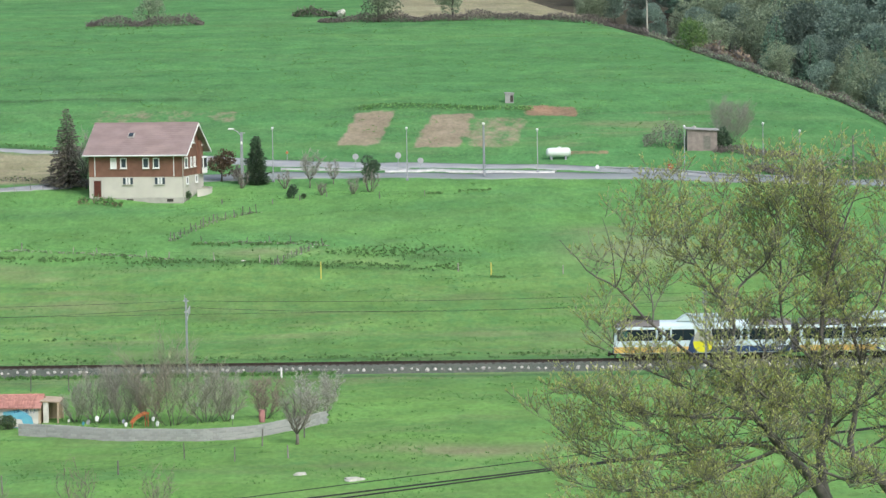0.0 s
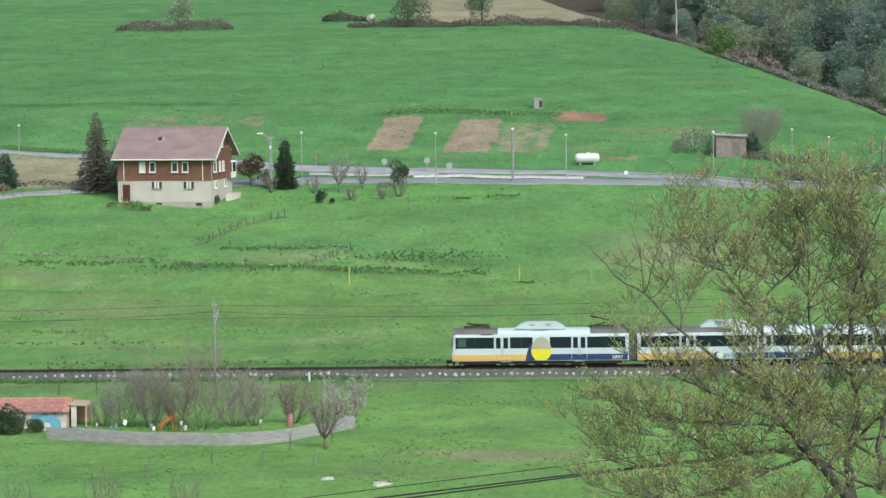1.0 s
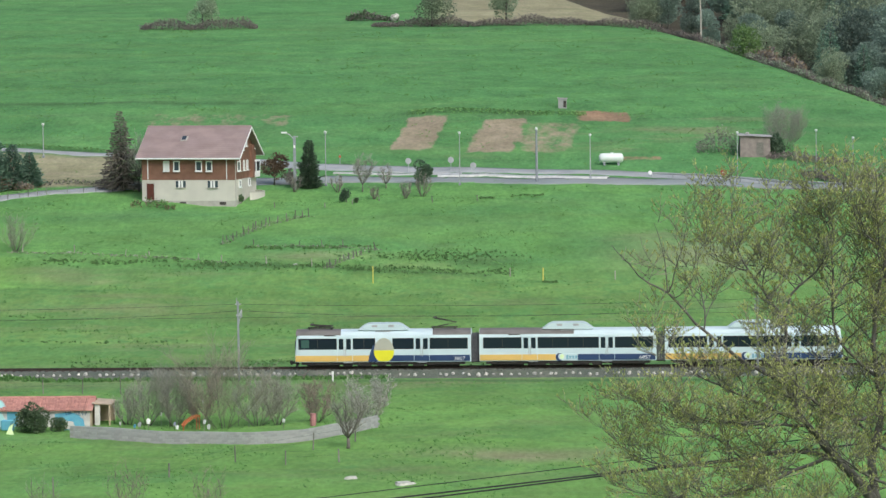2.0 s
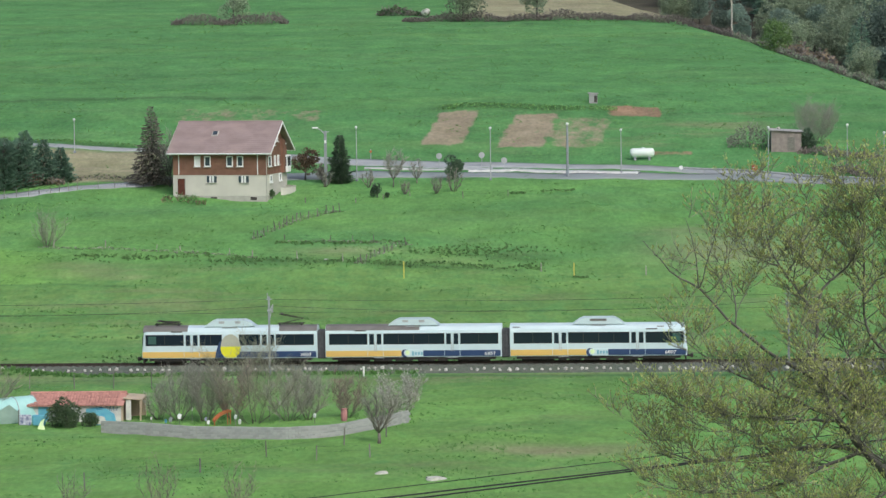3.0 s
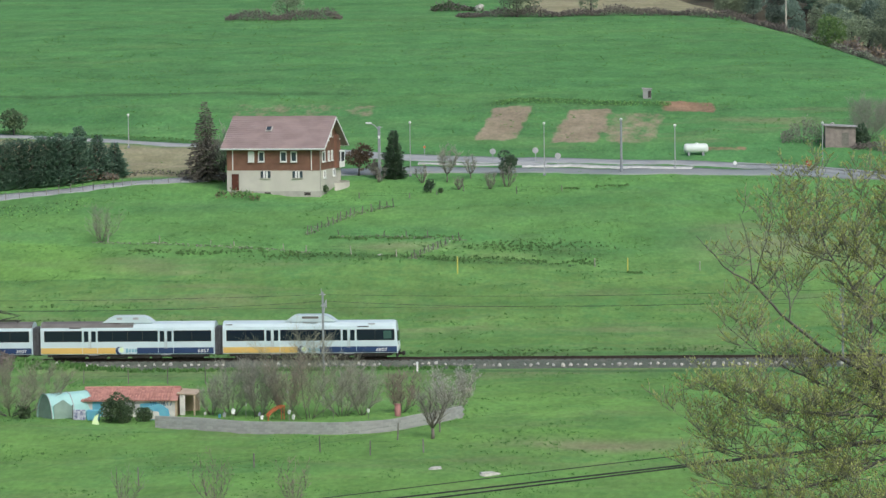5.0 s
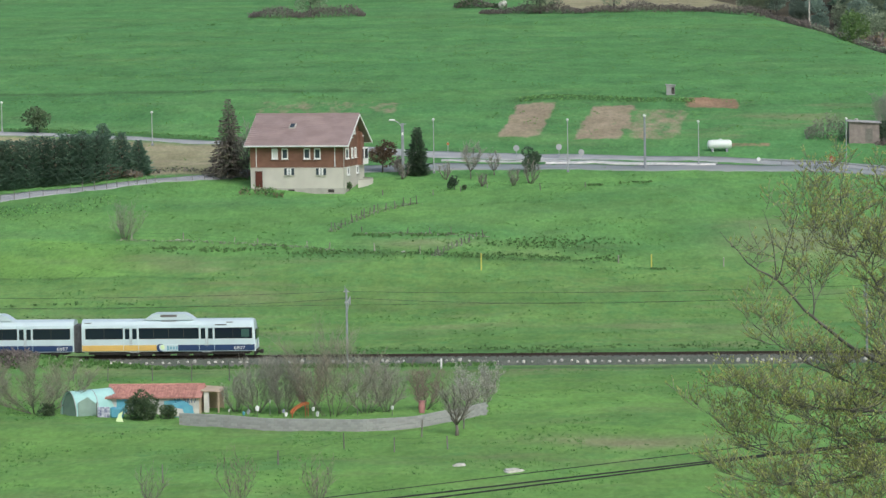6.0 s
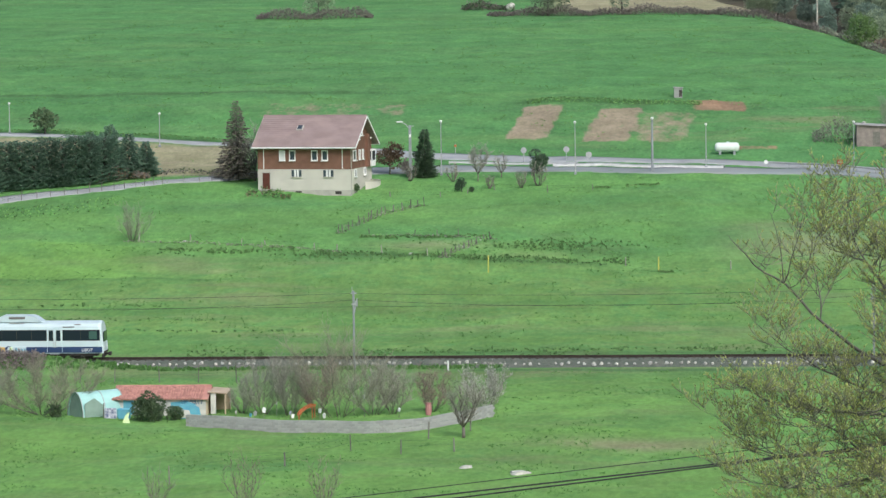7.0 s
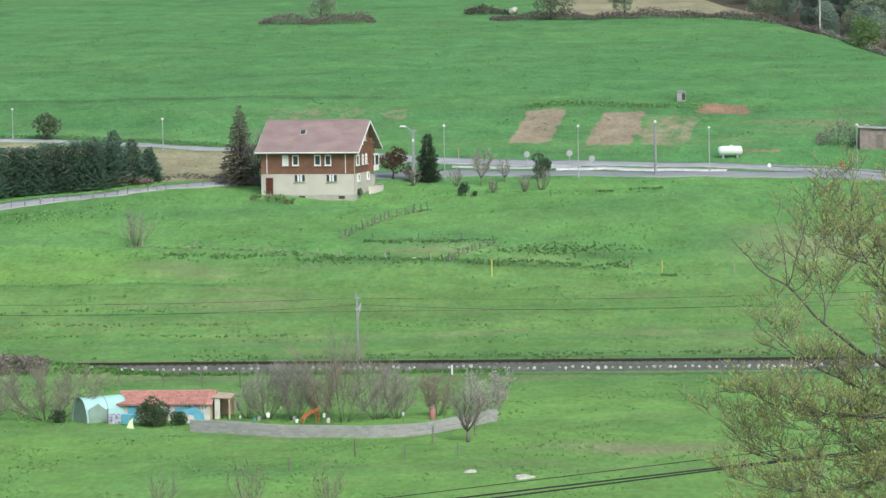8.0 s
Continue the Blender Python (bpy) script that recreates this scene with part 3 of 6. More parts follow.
def ribbon(pts, half, lift=0.05, cuts=4, step=1.5, thick=0.05, left=None):
    """A strip laid on the ground along a line, with a small drop at its edges."""
    line = curve_points([(*p, 0) for p in pts], step)
    s = Shape()
    vs, n = [], cuts + 3
    for i, p in enumerate(line):
        d = (line[min(i + 1, len(line) - 1)] - line[max(i - 1, 0)]).normalized()
        side = Vector((-d.y, d.x, 0))
        w = half
        for k in range(-1, cuts + 2):
            u = -1 + 2 * min(max(k, 0), cuts) / cuts
            q = p + side * u * w
            z = float(ground_z(q.x, q.y)) + (lift if 0 <= k <= cuts else lift - thick - 0.08)
            vs.append((q.x, q.y, z))
    fs = [(i * n + k, i * n + k + 1, (i + 1) * n + k + 1, (i + 1) * n + k) for i in range(len(line) - 1) for k in range(n - 1)]
    return s.add(vs, fs)


def build_roads():
    structure("road_1", ribbon([(-47, 482.8), (-42, 485), (-27, 487), (-10, 486.6), (5, 484.3), (22, 482.6), (37, 478.6), (60, 470), (110, 452)], 2.3),
              "asphalt", "worn grey asphalt lane beside the house", "road", True)
    structure("road_2", ribbon([(-36, 503), (-20, 496), (-5, 494), (9, 491.7), (22, 487.6), (30, 484.3), (36, 481)], 1.9, 0.07),
              "concrete_lane", "pale concrete road at the foot of the hill", "road", True)
    structure("road_6", ribbon([(-150, 525), (-110, 520), (-70, 514.4), (-50, 509.2), (-35.5, 502.9)], 1.15, 0.06),
              "concrete_lane", "narrow pale road along the hill foot", "road", True)
    structure("road_3", ribbon([(-140, 427.5), (-100, 450.5), (-73, 466.6), (-54, 478), (-46, 482.4)], 1.9, 0.06),
              "concrete_lane", "pale concrete lane up to the house", "road", True)
    structure("road_4", ribbon([(-7, 489.6), (-2, 489.4), (3, 488.4), (8.5, 486.8), (14, 485.6)], 0.75, 0.16, 2, 1.0, 0.12),
              "paint_white", "white painted traffic island between the roads", "traffic island", True)
    structure("road_5", ribbon([(-20, 491.6), (-12, 491.2), (-4, 490.9)], 0.5, 0.14, 2, 1.0, 0.12),
              "kerb", "pale kerb between the two roads", "kerb", True)


TRACK_Y, RAIL_Z = 360.5, 0.80
# the line runs at a slight angle to the x axis
TRACK_TURN = Matrix.Translation((-20, TRACK_Y, 0)) @ pose(0, 0, 0, 0, 0, -2.3) @ Matrix.Translation((20, -TRACK_Y, 0))


def build_track():
    bed = Shape().prism([(TRACK_Y - 3.9, -0.3), (TRACK_Y - 3.6, 0.05), (TRACK_Y - 1.75, 0.60), (TRACK_Y + 1.75, 0.60), (TRACK_Y + 3.9, 0.05), (TRACK_Y + 4.2, -0.3)], -400, 400)
    placed(structure("railway_bed", bed, "ballast", "grey ballast bed of the railway", "railway bed"), TRACK_TURN)
    for off in (-0.53, 0.53):
        y = TRACK_Y + off
        prof = [(y - .065, RAIL_Z - .14), (y + .065, RAIL_Z - .14), (y + .065, RAIL_Z - .12), (y + .012, RAIL_Z - .1), (y + .012, RAIL_Z - .04),
                (y + .035, RAIL_Z - .03), (y + .035, RAIL_Z), (y - .035, RAIL_Z), (y - .035, RAIL_Z - .03), (y - .012, RAIL_Z - .04), (y - .012, RAIL_Z - .1), (y - .065, RAIL_Z - .12)]
        placed(structure("rail", Shape().prism(prof, -400, 400), "rail", "rusty steel rail on dark sleepers", "rail"), TRACK_TURN)


# ---- the train: three cars, the camera's side is -y ----
CAR = 16.1
PITCH = 16.85


def car_section(grow=0.0):
    h = 1.28 + grow
    return [(-h, 0.55), (-h - 0.02, 1.2), (-h, 2.75), (-h + 0.06, 3.0), (-h + 0.3, 3.28), (-0.55, 3.44), (0, 3.48), (0.55, 3.44), (h - 0.3, 3.28), (h - 0.06, 3.0), (h, 2.75), (h + 0.02, 1.2), (h, 0.55)]


def build_car(name, label, cab, dark_roof, emblem, number, pantographs):
    """cab: 'left', 'right' or ''. x runs from the car's left end."""
    car = thing(name, Matrix(), label, "train car", "three-car commuter train")
    sec = car_section()
    xs = [0.0, 0.12, 0.5, CAR - 0.5, CAR - 0.12, CAR]
    s = Shape()
    vs = []
    for i, x in enumerate(xs):
        for y, z in sec:
            k, xx = 1.0, x
            if cab == "left" and i < 2:
                k = (0.90, 0.96)[i]
                xx = x + max(0, z - 1.3) * 0.10
            if cab == "right" and i > 3:
                k = (0.96, 0.90)[i - 4]
                xx = x - max(0, z - 1.3) * 0.10
            vs.append((xx, y * k, z if k == 1 else 0.55 + (z - 0.55) * (1 - (1 - k) * 0.35)))
    n = len(sec)
    fs = [(i * n + k, i * n + (k + 1) % n, (i + 1) * n + (k + 1) % n, (i + 1) * n + k) for i in range(len(xs) - 1) for k in range(n)]
    fs += [tuple(range(n)), tuple(range((len(xs) - 1) * n, len(xs) * n))]
    part("body", s.add(vs, fs), "train_white", car)
    # roof skin: dusty where the current collectors stand
    for a, b in dark_roof:
        rs = Shape().prism([(y * 1.004, z + 0.012) for y, z in sec[3:10]] + [(y * 0.9, z - 0.1) for y, z in sec[3:10]][::-1], a, b)
        part("roof_panel", rs, "train_roof", car, "dusty grey roof panel")
    for side in (-1, 1):
        y = side * 1.295
        # window bands, with pillars between the panes
        for a, b in ((0.34, 3.84), (5.28, 7.36 if emblem else 10.87), (8.93 if emblem else 9.0, 10.87), (12.23, 15.8)):
            part("window_band", Shape().box(((a + b) / 2, y - side * 0.006, 2.22), (b - a, 0.05, 1.01), 0.02), "train_dark", car, "black window band")
        for a, b, panes in ((0.38, 3.82, 2), (5.3, 10.85, 4), (12.25, 15.78, 2)):
            if emblem and a > 5 and a < 6:
                spans = [(5.3, 7.35, 2), (8.95, 10.85, 1)]
            else:
                spans = [(a, b, panes)]
            for p, q, c in spans:
                w = (q - p) / c
                for k in range(c):
                    part("window", Shape().box((p + w * (k + .5), y, 2.22), (w - 0.014, 0.05, 0.97), 0.02), "window_dark", car)
        if cab:
            cx = 0.95 if cab == "left" else CAR - 0.95
            part("cab_window", Shape().box((cx, y + side * 0.012, 2.23), (0.75, 0.05, 0.74), 0.02), "window_cab", car, "greenish cab side window")
        for d in (3.9, 10.92):
            for k in (0, 1):
                door = part("door", Shape().box((d + 0.34 + 0.68 * k, y, 1.72), (0.655, 0.07, 2.26), 0.02), "train_white", car)
                part("pane", Shape().box((d + 0.34 + 0.68 * k, y + side * 0.035, 2.2), (0.42, 0.03, 0.98), 0.02), "window_dark", door)
                part("handrail", Shape().box((d + 0.34 + 0.68 * k + (0.26 if k == 0 else -0.26), y + side * 0.05, 1.5), (0.05, 0.03, 0.9)), "galv", door)
            for k in (-0.02, 1.38):
                part("door_post", Shape().box((d + k, y + side * 0.01, 1.85), (0.06, 0.08, 2.4), 0.015), "train_white", car)
        lo, hi = 0.62, 1.16
        zc, zh = (lo + hi) / 2, hi - lo
        part("orange_band", Shape().box((3.5, y, zc), (6.9, 0.09, zh), 0.01), "train_orange", car, "orange painted band")
        part("navy_band", Shape().box((12.35, y, zc), (7.3, 0.09, zh), 0.01), "train_blue", car, "navy blue painted band")
        if emblem:
            egg = lambda z0, z1, g: [(8.15 + 0.92 * g * math.sqrt(max(0, 1 - ((z - 1.45) / (0.9 if z < 1.45 else 1.3)) ** 2)) * sgn, z)
                                     for sgn in (1, -1) for z in (np.linspace(z0, z1, 10) if sgn > 0 else np.linspace(z1, z0, 10))]
            part("emblem_yellow", Shape().prism(egg(0.62, 1.62, 1.0), y - 0.055, y + 0.055, "y"), "train_yellow", car, "yellow lower half of an egg emblem")
            part("emblem_grey", Shape().prism(egg(1.625, 2.74, 1.0), y - 0.055, y + 0.055, "y"), "train_grey", car, "grey upper half of an egg emblem")
            part("emblem_arc", Shape().prism([(6.7, 0.58), (7.6, 0.58), (7.35, 1.0), (7.35, 1.8), (7.62, 2.4), (7.1, 2.0), (6.85, 1.3)], y - 0.05, y + 0.05, "y"), "train_blue", car, "navy arc beside the emblem")
        else:
            part("logo_panel", Shape().box((8.0, y, zc + 0.02), (1.9, 0.096, zh + 0.06), 0.01), "train_white", car)
            moon = [(7.28 + 0.34 * math.cos(a), 0.9 + 0.36 * math.sin(a)) for a in np.linspace(0.9, 5.4, 14)] + [(7.45 + 0.27 * math.cos(a), 0.94 + 0.29 * math.sin(a)) for a in np.linspace(4.9, 1.3, 12)]
            part("logo_crescent", Shape().prism(moon, y - 0.06, y + 0.06, "y"), "train_blue", car, "navy crescent logo")
            part("logo_disc", Shape().prism([(7.52 + 0.2 * math.cos(a), 0.95 + 0.23 * math.sin(a)) for a in np.linspace(0, 6.0, 14)], y - 0.055, y + 0.055, "y"), "lime", car, "pale lime logo disc")
            for k in range(4):
                part("logo_bar", Shape().box((8.0 + 0.27 * k, y + side * 0.048, 0.89), (0.2, 0.02, (0.4, 0.28, 0.28, 0.28)[k])), "train_teal", car, "plain teal bar")
        part("vent_slot", Shape().box((3.2 if cab != "right" else CAR - 3.2, side * 1.22, 2.98), (1.05, 0.09, 0.09)), "train_dark", car)
        if cab == "right":
            for vx in (0.6, CAR - 2.4):
                part("roof_grille", Shape().box((vx, side * 1.1, 3.2), (0.6, 0.12, 0.07)), "train_roof", car)
        for sx in (4.9, 11.6):
            part("step", Shape().box((sx, y, 0.5), (0.9, 0.06, 0.07)), "galv", car)
        # number, on the camera's side it can be read
        if side < 0:
            fc = bpy.data.curves.new("number", "FONT")
            fc.body, fc.size, fc.extrude = number, 0.42, 0.008
            fc.align_x = "CENTER"
            fc.materials.append(MAT["white"])
            ob = new("number", fc)
            ob.parent = car
            ob.matrix_basis = pose(15.05 if cab != "right" else 14.6, y - 0.055, 0.72, 90, 0, 0) @ Matrix.Diagonal((1.25, 1, 1, 1))
            ob["label"] = "white fleet number"
    # roof pod
    mid = CAR / 2
    pod = [(mid - 2.35, 3.42), (mid - 1.75, 3.85), (mid - 1.35, 4.0), (mid + 1.35, 4.0), (mid + 1.75, 3.85), (mid + 2.35, 3.42)]
    p = part("air_conditioner", Shape().prism(pod, -0.9, 0.9, "y"), "train_white", car, "white roof air-conditioning pod")
    for k in (-0.75, 0.75) if emblem or not cab else (0.0,):
        part("grille", Shape().box((mid + k, -0.91, 3.8), (0.5 if k else 1.5, 0.04, 0.2)), "train_roof" if cab == "right" else "galv", p)
    part("roof_rib", Shape().box((mid, -1.02, 3.33), (1.35, 0.1, 0.06)), "galv", car)
    # underframe
    for bx in (2.55, CAR - 2.55):
        bogie = part("bogie", Shape().box((bx, -0.72, 0.30), (3.0, 0.14, 0.34), 0.04).box((bx, 0.72, 0.30), (3.0, 0.14, 0.34), 0.04).box((bx, 0, 0.36), (0.5, 1.5, 0.25), 0.04), "train_dark", car)
        for wx in (-0.95, 0.95):
            for wy in (-0.53, 0.53):
                w = Shape().tube([(bx + wx, wy - 0.06, 0.38), (bx + wx, wy + 0.06, 0.38)], 0.38, 16)
                part("wheel", w, "train_dark", bogie)
    rng = random.Random(number)
    x = 4.4
    while x < CAR - 5.2:
        w = rng.uniform(0.7, 1.7)
        part("equipment_box", Shape().box((x + w / 2, rng.choice((-0.75, -0.7)), 0.33), (w, 0.7, rng.uniform(0.3, 0.42)), 0.03), "train_dark", car)
        part("equipment_box", Shape().box((x + w / 2, 0.7, 0.40), (w, 0.7, 0.3), 0.03), "train_dark", car)
        x += w + rng.uniform(0.2, 0.6)
    part("sill", Shape().box((CAR / 2, 0, 0.44), (CAR - 1.2, 2.2, 0.3)), "train_dark", car)
    if cab:
        ex, dx = (-0.02, -1) if cab == "left" else (CAR + 0.02, 1)
        part("windscreen", Shape().box((ex - dx * 0.045, 0, 2.05), (0.06, 1.9, 0.95), 0.02, None), "window_dark", car)
        cp = part("coupler", Shape().tube([(ex - dx * 0.3, 0, 0.42), (ex + dx * 0.42, 0, 0.42)], 0.11, 8).box((ex + dx * 0.4, 0, 0.42), (0.28, 0.42, 0.36), 0.05), "train_dark", car)
        part("pilot", Shape().box((ex - dx * 0.15, 0, 0.28), (0.14, 2.1, 0.34), 0.04), "train_dark", car)
        for ly in (-0.85, 0.85):
            part("headlight", Shape().tube([(ex - dx * 0.05, ly * 0.95, 1.05), (ex + dx * 0.01, ly * 0.95, 1.05)], 0.13, 10), "white", car)
        part("buffer_beam", Shape().box((ex + dx * 0.03, 0, 0.62), (0.12, 2.0, 0.16), 0.03), "train_dark", car)
    for px, up in pantographs:
        pg = part("pantograph", Shape().box((px, -0.5, 3.60), (2.4, 0.07, 0.07)).box((px, 0.5, 3.60), (2.4, 0.07, 0.07)).box((px - 1, 0, 3.6), (0.08, 1.1, 0.08)).box((px + 1, 0, 3.6), (0.08, 1.1, 0.08)), "train_dark", car)
        for q in (-1, 1):
            for w in (-0.45, 0.45):
                part("insulator", Shape().tube([(px + q, w, 3.42), (px + q, w, 3.6)], 0.06, 6), "train_dark", pg)
        if up:
            pts = [(px - 0.6, 3.66), (px + 1.15, 4.05), (px - 0.85, 4.45)]
        else:
            pts = [(px - 0.6, 3.66), (px + 1.1, 3.78), (px - 0.8, 3.86)]
        for w in (-0.3, 0.3):
            part("arm", Shape().tube([(pts[0][0], w, pts[0][1]), (pts[1][0], w * 1.2, pts[1][1]), (pts[2][0], w * 1.5, pts[2][1])], 0.045, 5), "train_dark", pg)
        part("collector", Shape().box((pts[2][0], 0, pts[2][1] + 0.05), (0.3, 1.5, 0.05)), "train_dark", pg)
    return car


def build_train():
    cars = [build_car("train_car", "white train car with orange and navy bands, egg emblem and cab", "left", [(0.1, 4.2), (12.6, CAR - 0.02)], True, "3807", [(2.3, False), (13.6, True)]),
            build_car("train_car", "white train car with dusty roof, orange and navy bands", "", [(0.02, 8.6)], False, "6857", []),
            build_car("train_car", "white rear cab train car with orange and navy bands", "right", [], False, "6807", [])]
    for car, ends in zip(cars, ((CAR,), (CAR,), ())):
        for x in ends:
            b = Shape()
            for k in range(5):
                b.box((x + 0.075 + 0.15 * k, 0, 1.75), (0.13, 2.15, 2.5), 0.04)
            part("bellows", b, "bellows", car, "grey rubber gangway bellows")
            part("coupling", Shape().box((x + 0.37, 0, 0.45), (0.9, 0.2, 0.18), 0.03), "train_dark", car)
    return cars


# front of the train, metres along the track, at each time
RUN = [(0.0, 15.42), (0.5, 7.08), (1.0, -1.84), (1.5, -9.97), (3.0, -35.2), (3.5, -43.1), (4.0, -51.2), (4.5, -58.75), (6.0, -81.7), (6.5, -88.9), (7.0, -96.45), (7.5, -103.6), (8.0, -111.0)]


def motions():
    for i, car in enumerate(CARS):
        walk(car, [(t, TRACK_TURN @ pose(x + PITCH * i, TRACK_Y, RAIL_Z)) for t, x in RUN])


# ---- the house ----
def window(parent, m, w, h, panes=1, blind=False, sill=True):
    win = part("window", Shape().box((0, 0.02, h / 2), (w - 0.1, 0.05, h - 0.1)), "shutter" if blind else "pane", parent, "white roller blind drawn down" if blind else "", at=m)
    f = Shape().box((-w / 2, -0.02, h / 2), (0.11, 0.14, h + 0.08), 0.01).box((w / 2, -0.02, h / 2), (0.11, 0.14, h + 0.08), 0.01)
    f.box((0, -0.02, h), (w - 0.12, 0.14, 0.14), 0.01).box((0, -0.02, 0), (w - 0.12, 0.14, 0.12), 0.01)
    for k in range(1, panes):
        f.box((-w / 2 + w * k / panes, -0.02, h / 2), (0.22, 0.12, h - 0.14), 0.01)
    part("frame", f, "white", win)
    if sill:
        part("sill", Shape().box((0, -0.1, -0.09), (w + 0.2, 0.24, 0.07), 0.01), "white", win)
    return win


def build_house():
    W, D = 11.6, 9.2
    z1, z2, zr = 3.0, 5.55, 9.1
    house = thing("house", pose(-30.86, 470.3, 9.2, 0, 0, -12.2), "two-storey house, red brick over cream render, pink tiled roof", "house")
    part("plinth", Shape().box((-W / 2, D / 2, -0.35), (W + 0.06, D + 0.06, 1.86), 0.02), "plinth", house, "grey concrete plinth")
    part("lower_wall", Shape().box((-W / 2, D / 2, (0.58 + z1) / 2), (W, D, z1 - 0.58)), "render", house, "cream rendered wall")
    over, el, er = 0.75, 0.55, 0.8
    k = (zr - z2) / (D / 2 + over)
    gable = [(0, z1 + 0.004), (D, z1 + 0.004), (D, z2 + k * over - 0.06), (D / 2, zr - 0.06), (0, z2 + k * over - 0.06)]
    part("upper_wall", Shape().prism([(y, z) for y, z in gable], -W, 0, "x"), "brick", house, "red-brown brick wall with gables")
    part("string_course", Shape().box((-W / 2, -0.02, z1), (W + 0.05, 0.06, 0.06)).box((0.02, D / 2, z1), (0.06, D, 0.06)), "render", house)
    # roof: two slabs with overhang
    for sgn, name in ((1, "roof"), (-1, "roof")):
        y0 = -over if sgn > 0 else D + over
        yr = D / 2
        ze = z2
        prof = [(y0, ze), (y0, ze + 0.16), (yr, zr + 0.16), (yr, zr)]
        r = part(name, Shape().prism(prof, -W - el, er, "x"), "roof", house, "dusty pink tiled roof slope")
        # tile courses as thin laps
        n = 16
        lap = Shape()
        for i in range(n):
            f0 = i / n
            ya, za = y0 + (yr - y0) * f0, ze + 0.16 + (zr - ze) * f0
            yb, zb = y0 + (yr - y0) * (i + 1) / n, ze + 0.16 + (zr - ze) * (i + 1) / n
            lap.prism([(ya, za + 0.055), (yb, zb + 0.012), (yb, zb + 0.002), (ya, za + 0.002)], -W - el + 0.02, er - 0.02, "x")
        part("tile_course", lap, "roof", r)
        part("gutter", Shape().tube([(-W - el, y0 - sgn * 0.06, ze + 0.07), (er, y0 - sgn * 0.06, ze + 0.07)], 0.08, 8), "white", house, "white gutter")
        part("fascia", Shape().box(((-W - el + er) / 2, y0 + sgn * 0.02, ze + 0.02), (W + el + er, 0.06, 0.14)), "white", house)
        for bx, top in ((er + 0.03, 0.13), (-W - el - 0.03, 0.02)):
            part("bargeboard", Shape().prism([(y0 - sgn * 0.03, ze - 0.1), (y0 - sgn * 0.03, ze + top), (yr, zr + top), (yr, zr - 0.1)], bx - 0.04, bx + 0.04, "x"), "white", house, "white bargeboard")
    part("ridge", Shape().tube([(-W - el, D / 2, zr + 0.14), (er, D / 2, zr + 0.14)], 0.13, 8), "roof", house)
    sk = part("skylight", Shape().box((0, 0, 0.06), (0.8, 0.95, 0.12), 0.02), "plinth", house, "small open roof window", at=pose(-6.95, 2.45, z2 + 0.16 + k * (2.45 + over), math.degrees(math.atan(k)), 0, 0))
    part("pane", Shape().box((0, 0, 0.14), (0.55, 0.7, 0.03)), "pane", sk, at=pose(0, 0.0, 0.05))
    for x0, x1, b in ((-8.85, -8.2, True), (-7.6, -6.92, False), (-4.85, -4.15, False), (-3.55, -2.87, False)):
        window(house, pose((x0 + x1) / 2, -0.02, 4.12), x1 - x0, 1.14, 1, b)
    for x0, x1 in ((-7.38, -6.15), (-3.42, -2.16)):
        lw = part("window", Shape().box(((x0 + x1) / 2, -0.01, 2.54), (x1 - x0, 0.06, 0.8), 0.01), "pane", house)
        for q in (-0.17, 0.17):
            part("shutter", Shape().box(((x0 + x1) / 2 + q, -0.045, 2.54), (0.24, 0.04, 0.78), 0.01), "shutter", lw, "white shutter leaf")
        part("sill", Shape().box(((x0 + x1) / 2, -0.08, 2.1), (x1 - x0 + 0.1, 0.2, 0.06), 0.01), "render", lw)
    for x0 in (-6.9, -1.95):
        part("vent", Shape().box((x0 + 0.38, -0.03, 0.24), (0.78, 0.06, 0.36)), "train_dark", house, "dark cellar vent")
    dr = part("door", Shape().box((-10.55, -0.03, 1.62), (0.9, 0.08, 1.95), 0.01), "wood_door", house, "dark red wooden door")
    part("frame", Shape().box((-11.05, -0.03, 1.64), (0.1, 0.1, 2.05)).box((-10.05, -0.03, 1.64), (0.1, 0.1, 2.05)).box((-10.55, -0.03, 2.66), (1.1, 0.1, 0.1)), "plinth", dr)
    for i in range(3):
        part("step", Shape().box((-10.55, -0.3 - 0.28 * i, 0.5 - 0.18 * i), (1.5, 0.3, 0.18), 0.01), "plinth", house)
    for x in (-10.84, -1.04):
        part("downpipe", Shape().tube([(x, -0.07, z1 + 0.1), (x, -0.07, z2), (x, -over + 0.1, z2 + 0.1)], 0.055, 6), "white", house)
    part("downpipe", Shape().tube([(0.06, -0.02, 0), (0.06, -0.02, z2)], 0.05, 6), "plinth", house)
    side = lambda y, z: pose(0.02, y, z, 0, 0, 90)
    for y, z, w, h, p in ((1.5, 4.05, 1.2, 1.15, 1), (3.75, 4.05, 0.55, 1.1, 1), (5.2, 4.05, 0.5, 1.1, 1), (4.6, 6.9, 0.9, 0.95, 1), (1.9, 2.1, 0.8, 0.8, 1), (6.0, 2.1, 0.8, 0.8, 1)):
        window(house, side(y, z), w, h, p)
    # brick pier and enclosed balcony at the rear corner
    part("pier", Shape().box((0.18, 6.9, (z1 + zr - 2.1) / 2), (0.36, 0.9, zr - 2.1 - z1)), "brick", house)
    bal = part("balcony", Shape().box((0.28, 8.3, 3.35), (0.55, 1.6, 0.7), 0.02), "white", house, "white enclosed balcony")
    part("pane", Shape().box((0.27, 8.3, 4.3), (0.5, 1.5, 1.15)), "pane", bal)
    part("balcony_roof", Shape().box((0.28, 8.3, 4.95), (0.6, 1.7, 0.16), 0.02), "white", bal)
    for y in (7.5, 9.1):
        part("post", Shape().box((0.5, y, 4.3), (0.1, 0.1, 1.2)), "white", bal)
